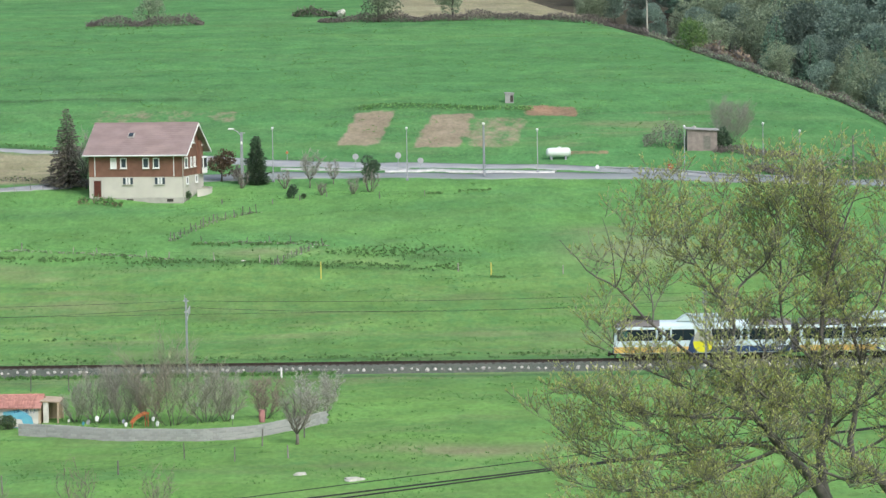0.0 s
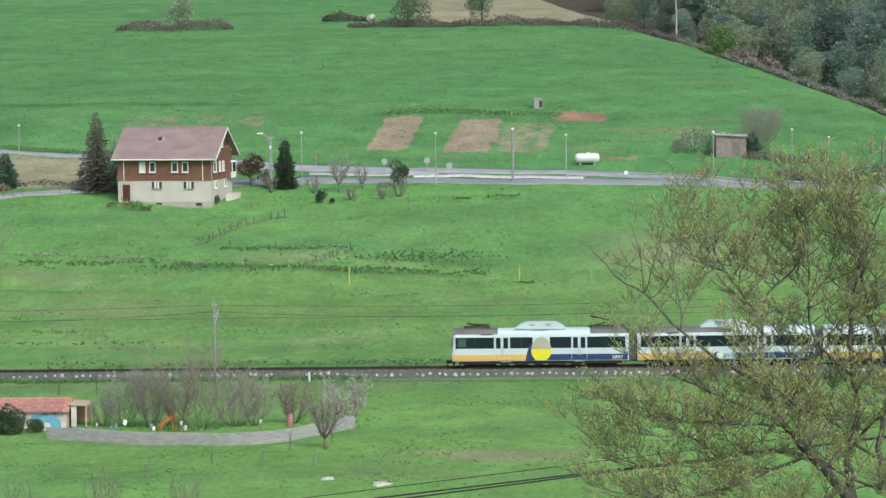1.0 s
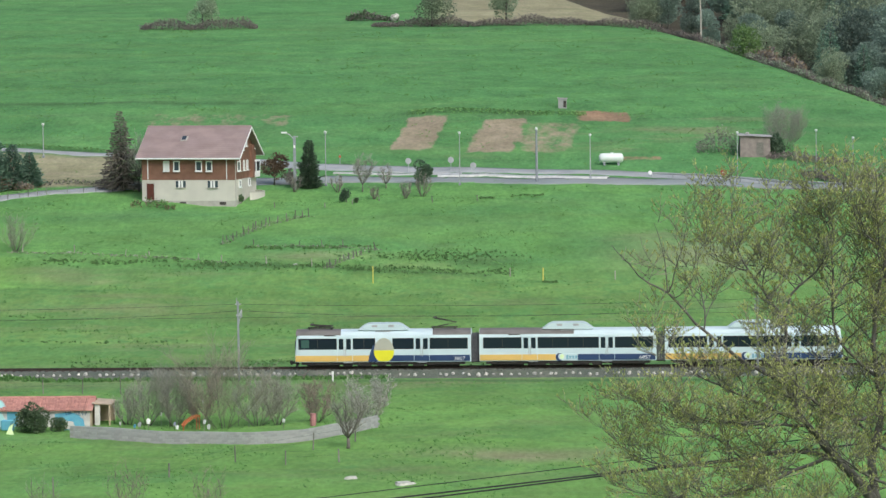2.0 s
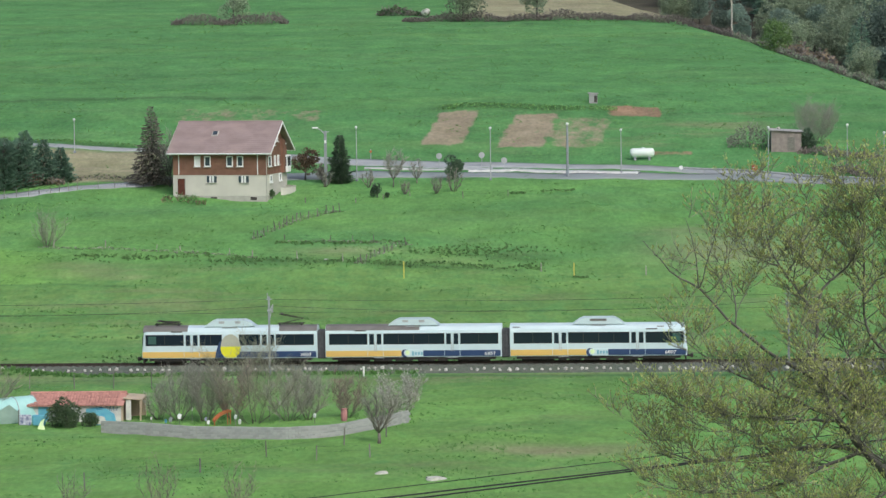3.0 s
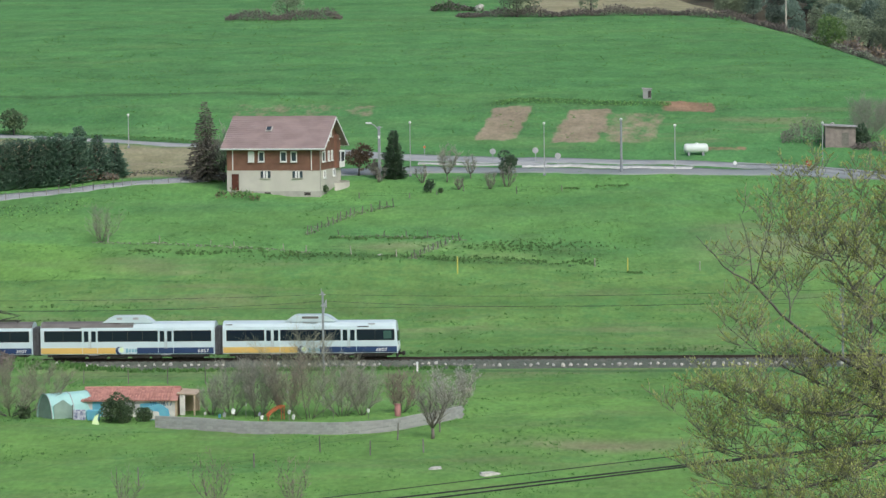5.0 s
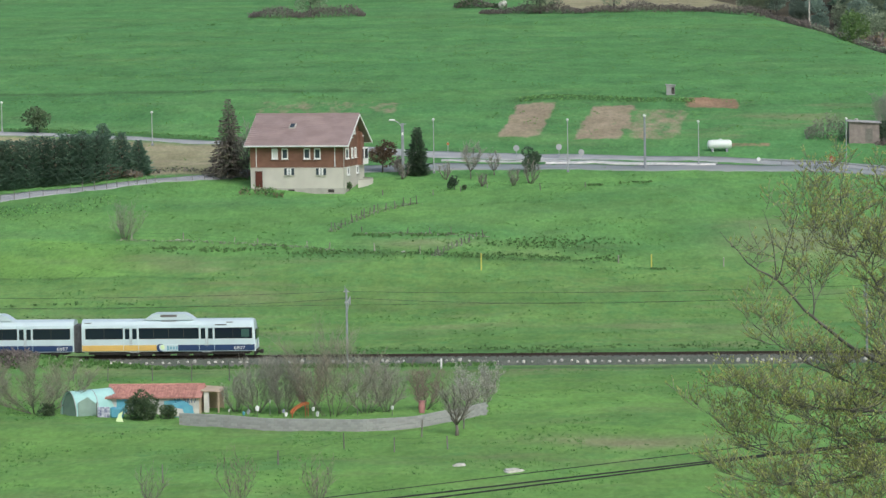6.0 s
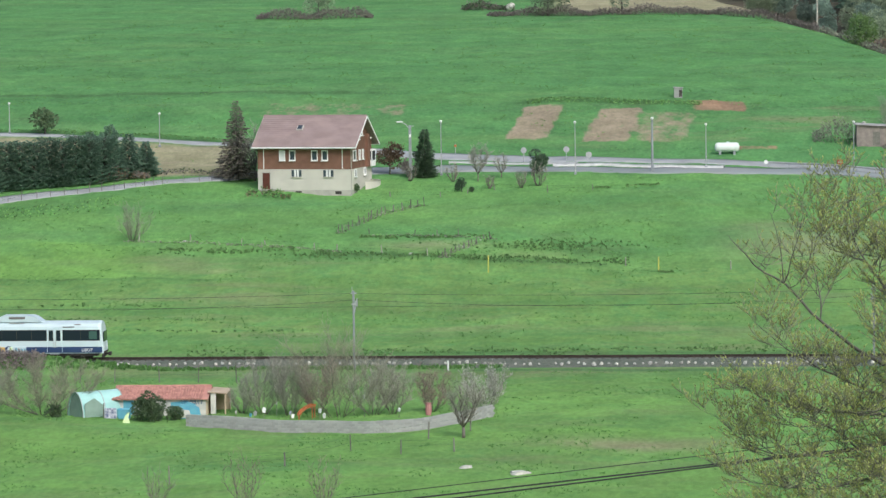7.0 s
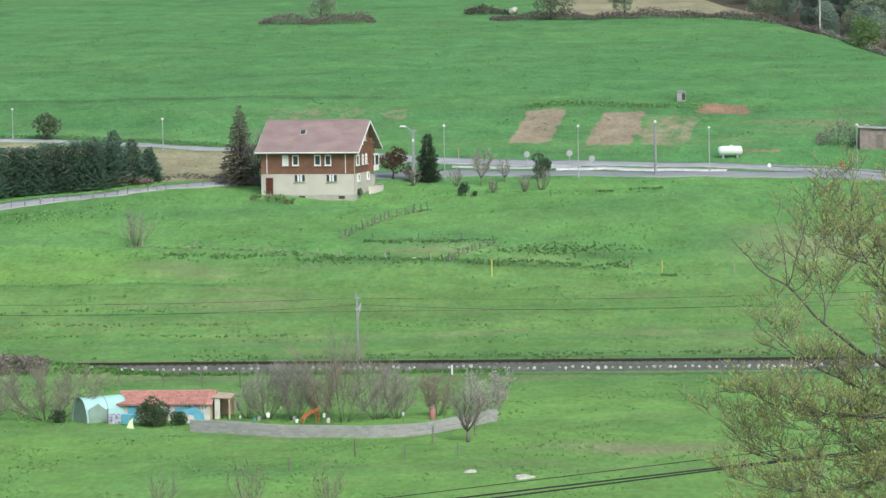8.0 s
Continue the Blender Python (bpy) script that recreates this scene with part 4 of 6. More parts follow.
    for y in (2.9, 7.6):
        part("eave_bracket", Shape().box((0.2, y, z2 + 0.9), (0.5, 0.12, 0.12)), "white", house)


# ---- run of the large things ----
build_ground()
build_roads()
build_track()
CARS = build_train()
build_house()


# ---- plants ----
def ring_dir(rng, up=0.0):
    a = rng.uniform(0, 2 * math.pi)
    return Vector((math.cos(a), math.sin(a), up)).normalized()


def bent(p, d, length, rng, wander, lift=0.0, n=4):
    """A wandering line from p along d."""
    pts, d = [Vector(p)], Vector(d).normalized()
    for i in range(n):
        d = (d + Vector((rng.uniform(-1, 1), rng.uniform(-1, 1), rng.uniform(-1, 1))) * wander + Vector((0, 0, lift))).normalized()
        pts.append(pts[-1] + d * length / n)
    return pts


def along(pts, f):
    i = min(int(f * (len(pts) - 1)), len(pts) - 2)
    k = f * (len(pts) - 1) - i
    return pts[i].lerp(pts[i + 1], k), (pts[i + 1] - pts[i]).normalized()


def bare_tree(name, m, label, category, height, spread, stems=1, trunk=0.12, twigs=200, twig_mat="twig", bark="bark_fruit", seed=1, extra=None, thin=0.03, group=""):
    """A leafless tree: tapered stems that fan out, side limbs, branchlets and a haze of twigs. extra: (material, count, size) of buds or blossom."""
    rng = random.Random(seed)
    tree = thing(name, m, label, category, group)
    wood, fine, buds = Shape(), Shape(), Shape()
    limbs, weights = [], []
    fork = height * (0.20 if stems == 1 else 0.03)
    if stems == 1:
        wood.tube([(0, 0, -0.1), (0.03, 0, fork * 0.5), (0, 0.02, fork)], [trunk * 1.3, trunk, trunk * 0.9], 7)
    count = 6 if stems == 1 else stems + 2
    for k in range(count):
        a = 2 * math.pi * (k + rng.uniform(-0.3, 0.3)) / count
        out = spread * 0.5 * rng.uniform(0.15, 1.0)
        high = (height - fork) * rng.uniform(0.72, 1.0) * (1 - 0.25 * (out / (spread * 0.5)) ** 2)
        base = Vector((0, 0, fork)) if stems == 1 else Vector((math.cos(a), math.sin(a), 0)) * spread * rng.uniform(0.02, 0.12)
        tip = base + Vector((math.cos(a) * out, math.sin(a) * out, high))
        # stems lean outwards low down and straighten above
        pts = [base]
        for i in range(1, 6):
            f = i / 5
            q = base.lerp(tip, f) + Vector((math.cos(a), math.sin(a), 0)) * out * 0.28 * math.sin(math.pi * f)
            pts.append(q + Vector((rng.uniform(-1, 1), rng.uniform(-1, 1), rng.uniform(-.6, .6))) * height * 0.022)
        r = trunk * (0.6 if stems == 1 else 0.8)
        wood.tube(pts, [r * (1 - 0.86 * i / 5) for i in range(6)], 5)
        limbs.append(pts)
        weights.append(high * 1.3)
        for j in range(12):
            p, dd = along(pts, 0.12 + 0.85 * (j + rng.random()) / 12 * 0.99)
            d2 = (dd * 0.8 + ring_dir(rng, 0.15) * rng.uniform(0.6, 1.0)).normalized()
            q = bent(p, d2, high * rng.uniform(0.18, 0.42), rng, 0.2, 0.08, 3)
            wood.tube(q, [r * 0.46, r * 0.36, r * 0.26, r * 0.12], 4)
            limbs.append(q)
            weights.append(high * 0.45)
    for k in range(twigs):
        p, dd = along(rng.choices(limbs, weights)[0], rng.uniform(0.08, 0.99))
        d2 = (dd * 0.8 + ring_dir(rng, 0.35) * rng.uniform(0.4, 1.0)).normalized()
        ln = height * rng.uniform(0.07, 0.20)
        fine.leaf(p, d2, thin, ln, rng)
        e = p + d2 * ln * 0.5
        fine.leaf(e, (d2 + ring_dir(rng, 0.4) * 0.7), thin * 0.8, ln * 0.8, rng)
        if extra and k < extra[1]:
            for f in (0.5, 0.8, 1.0):
                buds.leaf(p + d2 * ln * f, ring_dir(rng, 0.4), extra[2], extra[2] * 1.3, rng)
    part("trunk", wood, bark, tree, smooth=True)
    part("crown", fine, twig_mat, tree, "fine bare twigs", fix=False)
    if extra:
        part("foliage", buds, extra[0], tree, fix=False)
    return tree


def leaf_cloud(rng, lobes, count, size, flat=0.7):
    """Leaves spread over uneven lobes (centre, radii)."""
    s = Shape()
    weights = [r[0] * r[2] for _, r in lobes]
    for c, r in rng.choices(lobes, weights, k=count):
        d = Vector((rng.gauss(0, 1), rng.gauss(0, 1), rng.gauss(0, 1))).normalized()
        k = rng.uniform(0.45, 1.08) ** 0.5
        p = Vector((c[0] + d.x * r[0] * k, c[1] + d.y * r[1] * k, c[2] + d.z * r[2] * k))
        if p.z < 0:
            p.z = abs(p.z) * 0.3
        o = (d + Vector((rng.uniform(-1, 1), rng.uniform(-1, 1), rng.uniform(-0.6, 1))) * 0.9)
        s.leaf(p, o, size * rng.uniform(0.5, 1.1), size * rng.uniform(0.8, 1.6), rng)
    return s


def leafy_tree(name, m, label, category, height, width, mat, seed, count=900, size=0.3, trunk=0.15, clear=0.2, lobes_n=8, group="", bark="bark"):
    rng = random.Random(seed)
    tree = thing(name, m, label, category, group)
    w = Shape()
    z0 = height * clear
    w.tube([(0, 0, -0.2), (0.05, 0, z0), (0, 0.05, height * 0.55), (0, 0, height * 0.9)], [trunk * 1.3, trunk, trunk * 0.6, trunk * 0.1], 6)
    lobes = []
    for k in range(lobes_n):
        a, f = rng.uniform(0, 6.28), rng.uniform(0, 1)
        zz = z0 + (height - z0) * (0.15 + 0.7 * f)
        reach = width * 0.5 * math.sin(math.pi * (0.2 + 0.62 * f)) * rng.uniform(0.35, 0.75)
        c = (math.cos(a) * reach, math.sin(a) * reach, zz)
        rr = width * rng.uniform(0.18, 0.30)
        lobes.append((c, (rr, rr, rr * rng.uniform(0.7, 1.1))))
        w.tube([(0, 0, zz * 0.75), c], [trunk * 0.4, trunk * 0.08], 4)
    part("trunk", w, bark, tree, smooth=True)
    part("crown", leaf_cloud(rng, lobes, count, size), mat, tree, fix=False)
    return tree


def spruce(name, m, label, height, radius, mat, seed, density=26, droop=0.25, clear=0.1, size=0.42, power=0.85, group="", category="conifer"):
    """A conifer with whorls of drooping branches and needle sprays."""
    rng = random.Random(seed)
    tree = thing(name, m, label, category, group)
    w, s = Shape(), Shape()
    w.tube([(0, 0, -0.2), (0, 0, height * 0.5), (0, 0, height)], [height * 0.022, height * 0.013, 0.01], 7)
    z = height * clear
    while z < height * 0.985:
        f = (z - height * clear) / (height * (1 - clear))
        rad = radius * (1 - f) ** power * rng.uniform(0.75, 1.12) + 0.06
        n = max(5, int(9 * (1 - f) + 4))
        a0 = rng.uniform(0, 6.28)
        for k in range(n):
            a = a0 + 6.283 * k / n + rng.uniform(-.2, .2)
            ln = rad * rng.uniform(0.65, 1.15)
            d = Vector((math.cos(a), math.sin(a), 0.15 - droop))
            pts = [Vector((0, 0, z)), Vector((0, 0, z)) + d * ln * 0.6, Vector((0, 0, z)) + d * ln + Vector((0, 0, 0.08 * ln))]
            w.tube(pts, [0.02 + 0.01 * ln, 0.015, 0.006], 3, False)
            for q in range(max(3, int(ln * density / 4))):
                p, dd = along(pts, rng.uniform(0.15, 1.0))
                sd = (dd + ring_dir(rng, -0.35) * rng.uniform(0.3, 1.0)).normalized()
                s.leaf(p, sd, size * rng.uniform(0.25, 0.5), size * rng.uniform(0.6, 1.3) * (1 - 0.5 * f), rng)
        z += height * 0.022 + 0.1 * (1 - f)
    part("trunk", w, "bark", tree, smooth=True)
    part("crown", s, mat, tree, fix=False)
    return tree


def thicket(name, pts, label, category, width, height, mats, per_m, seed, size=0.35, stems=True, kind=""):
    """A rough hedge or bramble bank along a line on the ground, uneven in height."""
    rng = random.Random(seed)
    line = curve_points([(*p, 0) for p in pts], 1.0)
    base = line[len(line) // 2]
    bz = float(ground_z(base.x, base.y))
    hedge = thing(name, pose(base.x, base.y, bz), label, category, "", kind)
    shapes = [Shape() for _ in mats]
    st = Shape()
    ph = rng.uniform(0, 6)
    for i, p in enumerate(line):
        end = min(1.0, (min(i, len(line) - 1 - i) + 1.2) / 4.0)
        h = height * end * (0.72 + 0.2 * math.sin(i * 0.37 + ph) + 0.16 * math.sin(i * 0.93 + ph * 2))
        for k in range(per_m):
            u, v = rng.uniform(-1, 1), rng.random() ** 0.6
            x, y = p.x + rng.uniform(-.6, .6), p.y + u * width / 2
            top = h * math.sqrt(max(0.05, 1 - u * u * 0.8)) * rng.uniform(0.75, 1.1)
            q = (x - base.x, y - base.y, float(ground_z(x, y)) - bz + v * top)
            rng.choice(shapes).leaf(q, Vector((rng.uniform(-1, 1), rng.uniform(-1, 1), rng.uniform(-.2, 1))), size * rng.uniform(0.3, 0.8), size * rng.uniform(0.7, 1.5), rng)
        if stems:
            for k in range(3):
                x, y = p.x + rng.uniform(-.6, .6), p.y + rng.uniform(-1, 1) * width * 0.4
                z = float(ground_z(x, y)) - bz
                b = bent((x - base.x, y - base.y, z - 0.05), Vector((rng.uniform(-.5, .5), rng.uniform(-.5, .5), 1)), h * rng.uniform(0.8, 1.25), rng, 0.2, 0, 3)
                st.tube(b, [0.03, 0.022, 0.014, 0.006], 3, False)
    for s, mt in zip(shapes, mats):
        part("foliage", s, mt, hedge, fix=False)
    if stems:
        tagged(part("stem", st, "bark", hedge, fix=False), "", "", "", "stuff")
    return hedge


BOUGHS = []  # x, y, z and radius along each limb, from the trunk outwards
BOUGHS.append([(0.00, 0.00, -0.20, 0.300), (-0.05, 0.00, 0.60, 0.250), (-0.19, 0.00, 1.20, 0.210), (-0.31, 0.00, 1.82, 0.180)])
BOUGHS.append([(0.10, 0.10, -0.20, 0.240), (0.40, 0.20, 0.70, 0.220), (1.14, 0.40, 1.74, 0.180)])
BOUGHS.append([(-0.31, 0.00, 1.82, 0.170), (-0.63, 0.00, 2.42, 0.150), (-1.23, -0.10, 3.04, 0.120), (-1.76, -0.20, 3.71, 0.085), (-2.18, -0.30, 4.46, 0.070)])
BOUGHS.append([(-2.18, -0.30, 4.46, 0.055), (-2.67, -0.30, 4.74, 0.050), (-3.11, -0.40, 5.05, 0.045), (-3.54, -0.50, 5.39, 0.040), (-3.85, -0.50, 5.66, 0.034), (-4.38, -0.50, 6.21, 0.028), (-4.91, -0.60, 6.57, 0.018), (-5.43, -0.60, 7.15, 0.006)])
BOUGHS.append([(-4.38, -0.50, 6.21, 0.020), (-4.42, -0.40, 6.79, 0.014), (-4.62, -0.40, 7.55, 0.005)])
BOUGHS.append([(-4.35, -0.50, 6.23, 0.018), (-4.18, -0.60, 6.86, 0.013), (-3.99, -0.70, 7.61, 0.005)])
BOUGHS.append([(-3.69, -0.50, 5.52, 0.022), (-3.70, -0.20, 6.07, 0.018), (-3.81, 0.00, 6.59, 0.012), (-3.91, 0.10, 6.91, 0.005)])
BOUGHS.append([(-2.18, -0.30, 4.46, 0.050), (-2.16, -0.20, 5.07, 0.045), (-2.15, -0.10, 5.64, 0.042), (-2.47, 0.00, 6.08, 0.030), (-2.82, 0.10, 6.60, 0.024), (-3.02, 0.20, 6.99, 0.018), (-3.11, 0.30, 7.58, 0.012), (-3.15, 0.30, 8.07, 0.004)])
BOUGHS.append([(-2.15, -0.10, 5.64, 0.036), (-2.00, 0.10, 6.14, 0.030), (-1.54, 0.20, 6.54, 0.026), (-1.30, 0.20, 7.07, 0.020), (-1.20, 0.30, 7.39, 0.015), (-1.56, 0.40, 8.14, 0.006)])
BOUGHS.append([(-1.76, 0.20, 6.38, 0.022), (-2.22, 0.40, 6.75, 0.016), (-2.37, 0.50, 7.29, 0.012), (-2.20, 0.50, 8.04, 0.005)])
BOUGHS.append([(-2.82, 0.10, 6.60, 0.018), (-3.36, 0.30, 6.78, 0.012), (-3.67, 0.50, 7.09, 0.009), (-3.84, 0.60, 7.90, 0.004)])
BOUGHS.append([(-0.30, 0.10, 1.81, 0.150), (-0.48, 0.20, 2.82, 0.120), (-0.28, 0.30, 3.90, 0.090), (-0.38, 0.30, 4.67, 0.070), (-0.41, 0.30, 5.41, 0.060), (-0.30, 0.30, 6.30, 0.045), (-0.10, 0.30, 6.94, 0.036), (0.12, 0.30, 7.50, 0.026), (0.37, 0.30, 8.17, 0.008)])
BOUGHS.append([(-0.12, 0.30, 6.91, 0.026), (-0.63, 0.10, 7.33, 0.020), (-0.95, 0.00, 7.89, 0.014), (-1.17, -0.10, 8.38, 0.005)])
BOUGHS.append([(-0.32, 0.30, 4.45, 0.050), (-0.78, 0.40, 4.88, 0.040), (-1.15, 0.50, 5.41, 0.034), (-1.17, 0.50, 6.46, 0.028), (-1.23, 0.50, 7.15, 0.020), (-1.44, 0.50, 7.68, 0.013), (-1.60, 0.50, 8.36, 0.005)])
BOUGHS.append([(1.14, 0.40, 1.74, 0.170), (0.71, 0.40, 2.35, 0.140), (0.15, 0.40, 2.85, 0.100), (0.19, 0.50, 3.44, 0.080), (0.36, 0.50, 4.31, 0.065), (0.22, 0.50, 5.07, 0.050), (-0.12, 0.60, 6.15, 0.036), (-0.18, 0.80, 7.12, 0.020), (-0.32, 0.90, 7.99, 0.006)])
BOUGHS.append([(0.22, 0.50, 5.07, 0.040), (0.65, 0.60, 5.71, 0.034), (0.88, 0.60, 6.46, 0.026), (1.05, 0.60, 7.44, 0.014), (0.79, 0.60, 8.31, 0.005)])
BOUGHS.append([(0.36, 0.50, 4.31, 0.050), (0.81, 0.30, 4.75, 0.040), (1.36, 0.20, 5.51, 0.030), (1.80, 0.20, 6.48, 0.018), (2.13, 0.20, 7.55, 0.006)])
BOUGHS.append([(0.71, 0.40, 2.35, 0.100), (1.57, 0.30, 3.11, 0.070), (2.44, 0.30, 4.07, 0.050), (2.99, 0.30, 5.26, 0.030), (3.22, 0.30, 6.34, 0.010)])
BOUGHS.append([(-1.23, -0.10, 3.04, 0.070), (-2.06, -0.50, 3.21, 0.050), (-3.05, -0.90, 3.12, 0.036), (-4.13, -1.20, 3.02, 0.024), (-4.98, -1.30, 3.20, 0.016), (-5.74, -1.40, 3.86, 0.005)])
BOUGHS.append([(-1.23, -0.10, 3.04, 0.060), (-1.92, -0.70, 2.91, 0.045), (-2.76, -1.20, 2.62, 0.034), (-3.73, -1.50, 2.46, 0.022), (-4.80, -1.70, 2.56, 0.012), (-5.59, -1.80, 2.80, 0.005)])
BOUGHS.append([(-1.76, -0.20, 3.71, 0.050), (-2.80, -0.50, 4.16, 0.036), (-3.45, -0.70, 4.48, 0.026), (-3.95, -0.90, 4.79, 0.018), (-4.57, -1.00, 5.17, 0.010), (-4.99, -1.00, 5.57, 0.004)])
BOUGHS.append([(-1.76, -0.20, 3.66, 0.045), (-2.62, -0.90, 3.76, 0.034), (-3.60, -1.30, 3.87, 0.024), (-4.45, -1.50, 4.02, 0.014), (-5.29, -1.60, 4.41, 0.005)])
BOUGHS.append([(-0.63, 0.00, 2.42, 0.060), (-1.14, -0.80, 2.21, 0.045), (-2.14, -1.40, 2.05, 0.034), (-3.33, -1.80, 2.02, 0.020), (-4.61, -2.00, 2.17, 0.006)])
BOUGHS.append([(-0.28, 0.30, 3.90, 0.050), (-0.87, -0.40, 3.78, 0.040), (-1.66, -0.90, 4.17, 0.030), (-2.31, -1.20, 4.96, 0.018), (-2.73, -1.30, 5.50, 0.006)])
BOUGHS.append([(-0.48, 0.20, 3.05, 0.050), (-0.13, -0.50, 3.67, 0.040), (0.42, -0.90, 4.13, 0.030), (0.99, -1.10, 4.78, 0.014), (1.31, -1.10, 5.31, 0.005)])
BOUGHS.append([(0.15, 0.40, 2.85, 0.050), (-0.43, 0.90, 3.29, 0.040), (-0.94, 1.20, 4.03, 0.030), (-1.46, 1.40, 4.79, 0.018), (-1.67, 1.40, 5.46, 0.006)])
BOUGHS.append([(0.71, 0.40, 2.35, 0.060), (-0.04, -0.60, 2.49, 0.045), (-0.85, -1.20, 2.91, 0.030), (-1.50, -1.50, 3.49, 0.018), (-2.13, -1.60, 4.25, 0.006)])
BOUGHS.append([(0.15, 0.40, 2.85, 0.040), (0.88, 0.90, 3.16, 0.034), (1.47, 1.20, 3.88, 0.020), (1.70, 1.20, 4.76, 0.007)])
BOUGHS.append([(-1.17, 0.50, 5.96, 0.022), (-0.72, 0.90, 6.58, 0.018), (-0.58, 1.10, 7.32, 0.012), (-0.62, 1.20, 8.19, 0.005)])
BOUGHS.append([(-3.05, -0.90, 3.12, 0.026), (-3.61, -1.40, 3.62, 0.018), (-4.25, -1.70, 3.66, 0.012), (-4.78, -1.80, 4.11, 0.005)])
BARE = (3, 4, 5)  # limbs with few twigs


def limb_line(limb, rng):
    """A smooth wandering line and its radii through the points of a limb."""
    pts, rad = [], []
    v = [Vector(p[:3]) for p in limb]
    for i in range(len(v) - 1):
        p0, p1, p2, p3 = v[max(i - 1, 0)], v[i], v[i + 1], v[min(i + 2, len(v) - 1)]
        k = max(2, int((p2 - p1).length / 0.2))
        for j in range(k):
            t = j / k
            q = 0.5 * (2 * p1 + (p2 - p0) * t + (2 * p0 - 5 * p1 + 4 * p2 - p3) * t**2 + (3 * p1 - p0 - 3 * p2 + p3) * t**3)
            pts.append(q + Vector((rng.uniform(-1, 1), rng.uniform(-1, 1), rng.uniform(-1, 1))) * 0.02)
            rad.append(0.7 * (limb[i][3] + (limb[i + 1][3] - limb[i][3]) * t))
    return pts + [v[-1]], rad + [0.7 * limb[-1][3]]


def big_tree():
    """The near tree: forked stems, wandering limbs, branches, branchlets and twigs with buds at their tips."""
    rng = random.Random(11)
    tree = thing("tree", pose(7.63, 75, 24.62), "spreading tree with grey bark and opening yellow-green buds", "tree")
    wood, mid, fine, buds = Shape(), Shape(), Shape(), Shape()

    def twig(p, d, ln, leafy):
        tw = bent(p, d, ln, rng, 0.22, 0.12, 2)
        fine.tube(tw, [0.0062, 0.005, 0.0034], 3, False)
        if rng.random() < leafy:
            for h in range(rng.randint(2, 5)):
                buds.leaf(along(tw, rng.uniform(0.4, 1.0))[0], tw[-1] - tw[-2] + ring_dir(rng, 0.6) * 0.09, rng.uniform(0.018, 0.036), rng.uniform(0.04, 0.08), rng)

    def spray(p, d, ln, r, leafy):
        """A branchlet set with twigs on alternating sides."""
        b = bent(p, d, ln, rng, 0.26, 0.06, 4)
        mid.tube(b, [r, r * 0.85, r * 0.7, r * 0.55, 0.004], 4, False)
        n = int(ln / 0.085) + 1
        for i in range(n):
            q, dd = along(b, 0.15 + 0.85 * (i + rng.random()) / n * 0.99)
            twig(q, dd * 0.65 + ring_dir(rng, rng.uniform(-0.2, 0.7)) * 0.8, rng.uniform(0.12, 0.34), leafy)
        twig(b[-1], b[-1] - b[-2], rng.uniform(0.1, 0.25), leafy)

    for n, limb in enumerate(BOUGHS):
        pts, rad = limb_line(limb, rng)
        (wood if rad[0] > 0.06 else mid).tube(pts, rad, 8 if rad[0] > 0.06 else 6)
        if n < 2:
            continue
        length = sum((pts[i + 1] - pts[i]).length for i in range(len(pts) - 1))
        sparse = n in BARE
        low = sum(q.z for q in pts) / len(pts) < 4.6
        start = 0.45 if n == 3 else 0.15 if rad[0] < 0.06 else 0.35
        count = int(length * (1 - start) / (0.42 if sparse else 0.115 if low else 0.122))
        leafy = 0.4 if sparse else 0.95
        for c in range(count):
            f = start + (0.99 - start) * (c + rng.random()) / count
            p, d = along(pts, min(f, 0.985))
            side = ring_dir(rng, rng.uniform(-0.35, 0.6))
            ln = rng.uniform(0.35, 1.0 if c % 3 else 1.7) * (0.42 if sparse else 1.0) * (1.15 - 0.55 * f)
            b = bent(p, d * 0.5 + side * 0.85, ln, rng, 0.24, 0.07, 5)
            r0 = min(0.0125, rad[min(int(f * len(rad)), len(rad) - 1)] * 0.7)
            mid.tube(b, [r0 * (1 - 0.14 * i) for i in range(6)], 5, False)
            m = int(ln / 0.19) + 1
            for e in range(m):
                q, dd = along(b, min(0.2 + 0.8 * (e + rng.random()) / m, 0.985))
                spray(q, dd * 0.6 + ring_dir(rng, rng.uniform(-0.3, 0.6)) * 0.85, rng.uniform(0.2, 0.6) * (1.1 - 0.4 * e / m), min(0.0075, r0 * 0.6), leafy)
            spray(b[-1], b[-1] - b[-2], rng.uniform(0.15, 0.4), 0.007, leafy)
    part("trunk", wood, "bark", tree, smooth=True)
    part("branch", mid, "bark", tree, smooth=True, fix=False)
    part("twig", fine, "twig_olive", tree, "thin olive-grey twigs", fix=False)
    part("foliage", buds, "bud", tree, "opening yellow-green leaf buds", fix=False)


# ---- posts, lamps, signs, wires ----
def street_lamp(x, y, h=6.5, arm=True, rz=0.0):
    lamp = thing("street_lamp", on_ground(x, y, rz), "slim galvanised street lamp with a white lantern", "street lamp", "lamps along the road")
    part("base", Shape().box((0, 0, 0.12), (0.32, 0.32, 0.3), 0.03), "pole_concrete", lamp)
    part("pole", Shape().tube([(0, 0, 0), (0, 0, h * 0.5), (0, 0, h - 0.2)], [0.075, 0.06, 0.045], 8), "galv", lamp)
    part("lantern", Shape().lump((0, 0, h), (0.18, 0.18, 0.15), random.Random(1), 0.03, 10, 6), "white", lamp, "white globe lantern", smooth=True)
    part("collar", Shape().tube([(0, 0, h - 0.28), (0, 0, h - 0.16)], 0.1, 8), "galv", lamp)
    return lamp


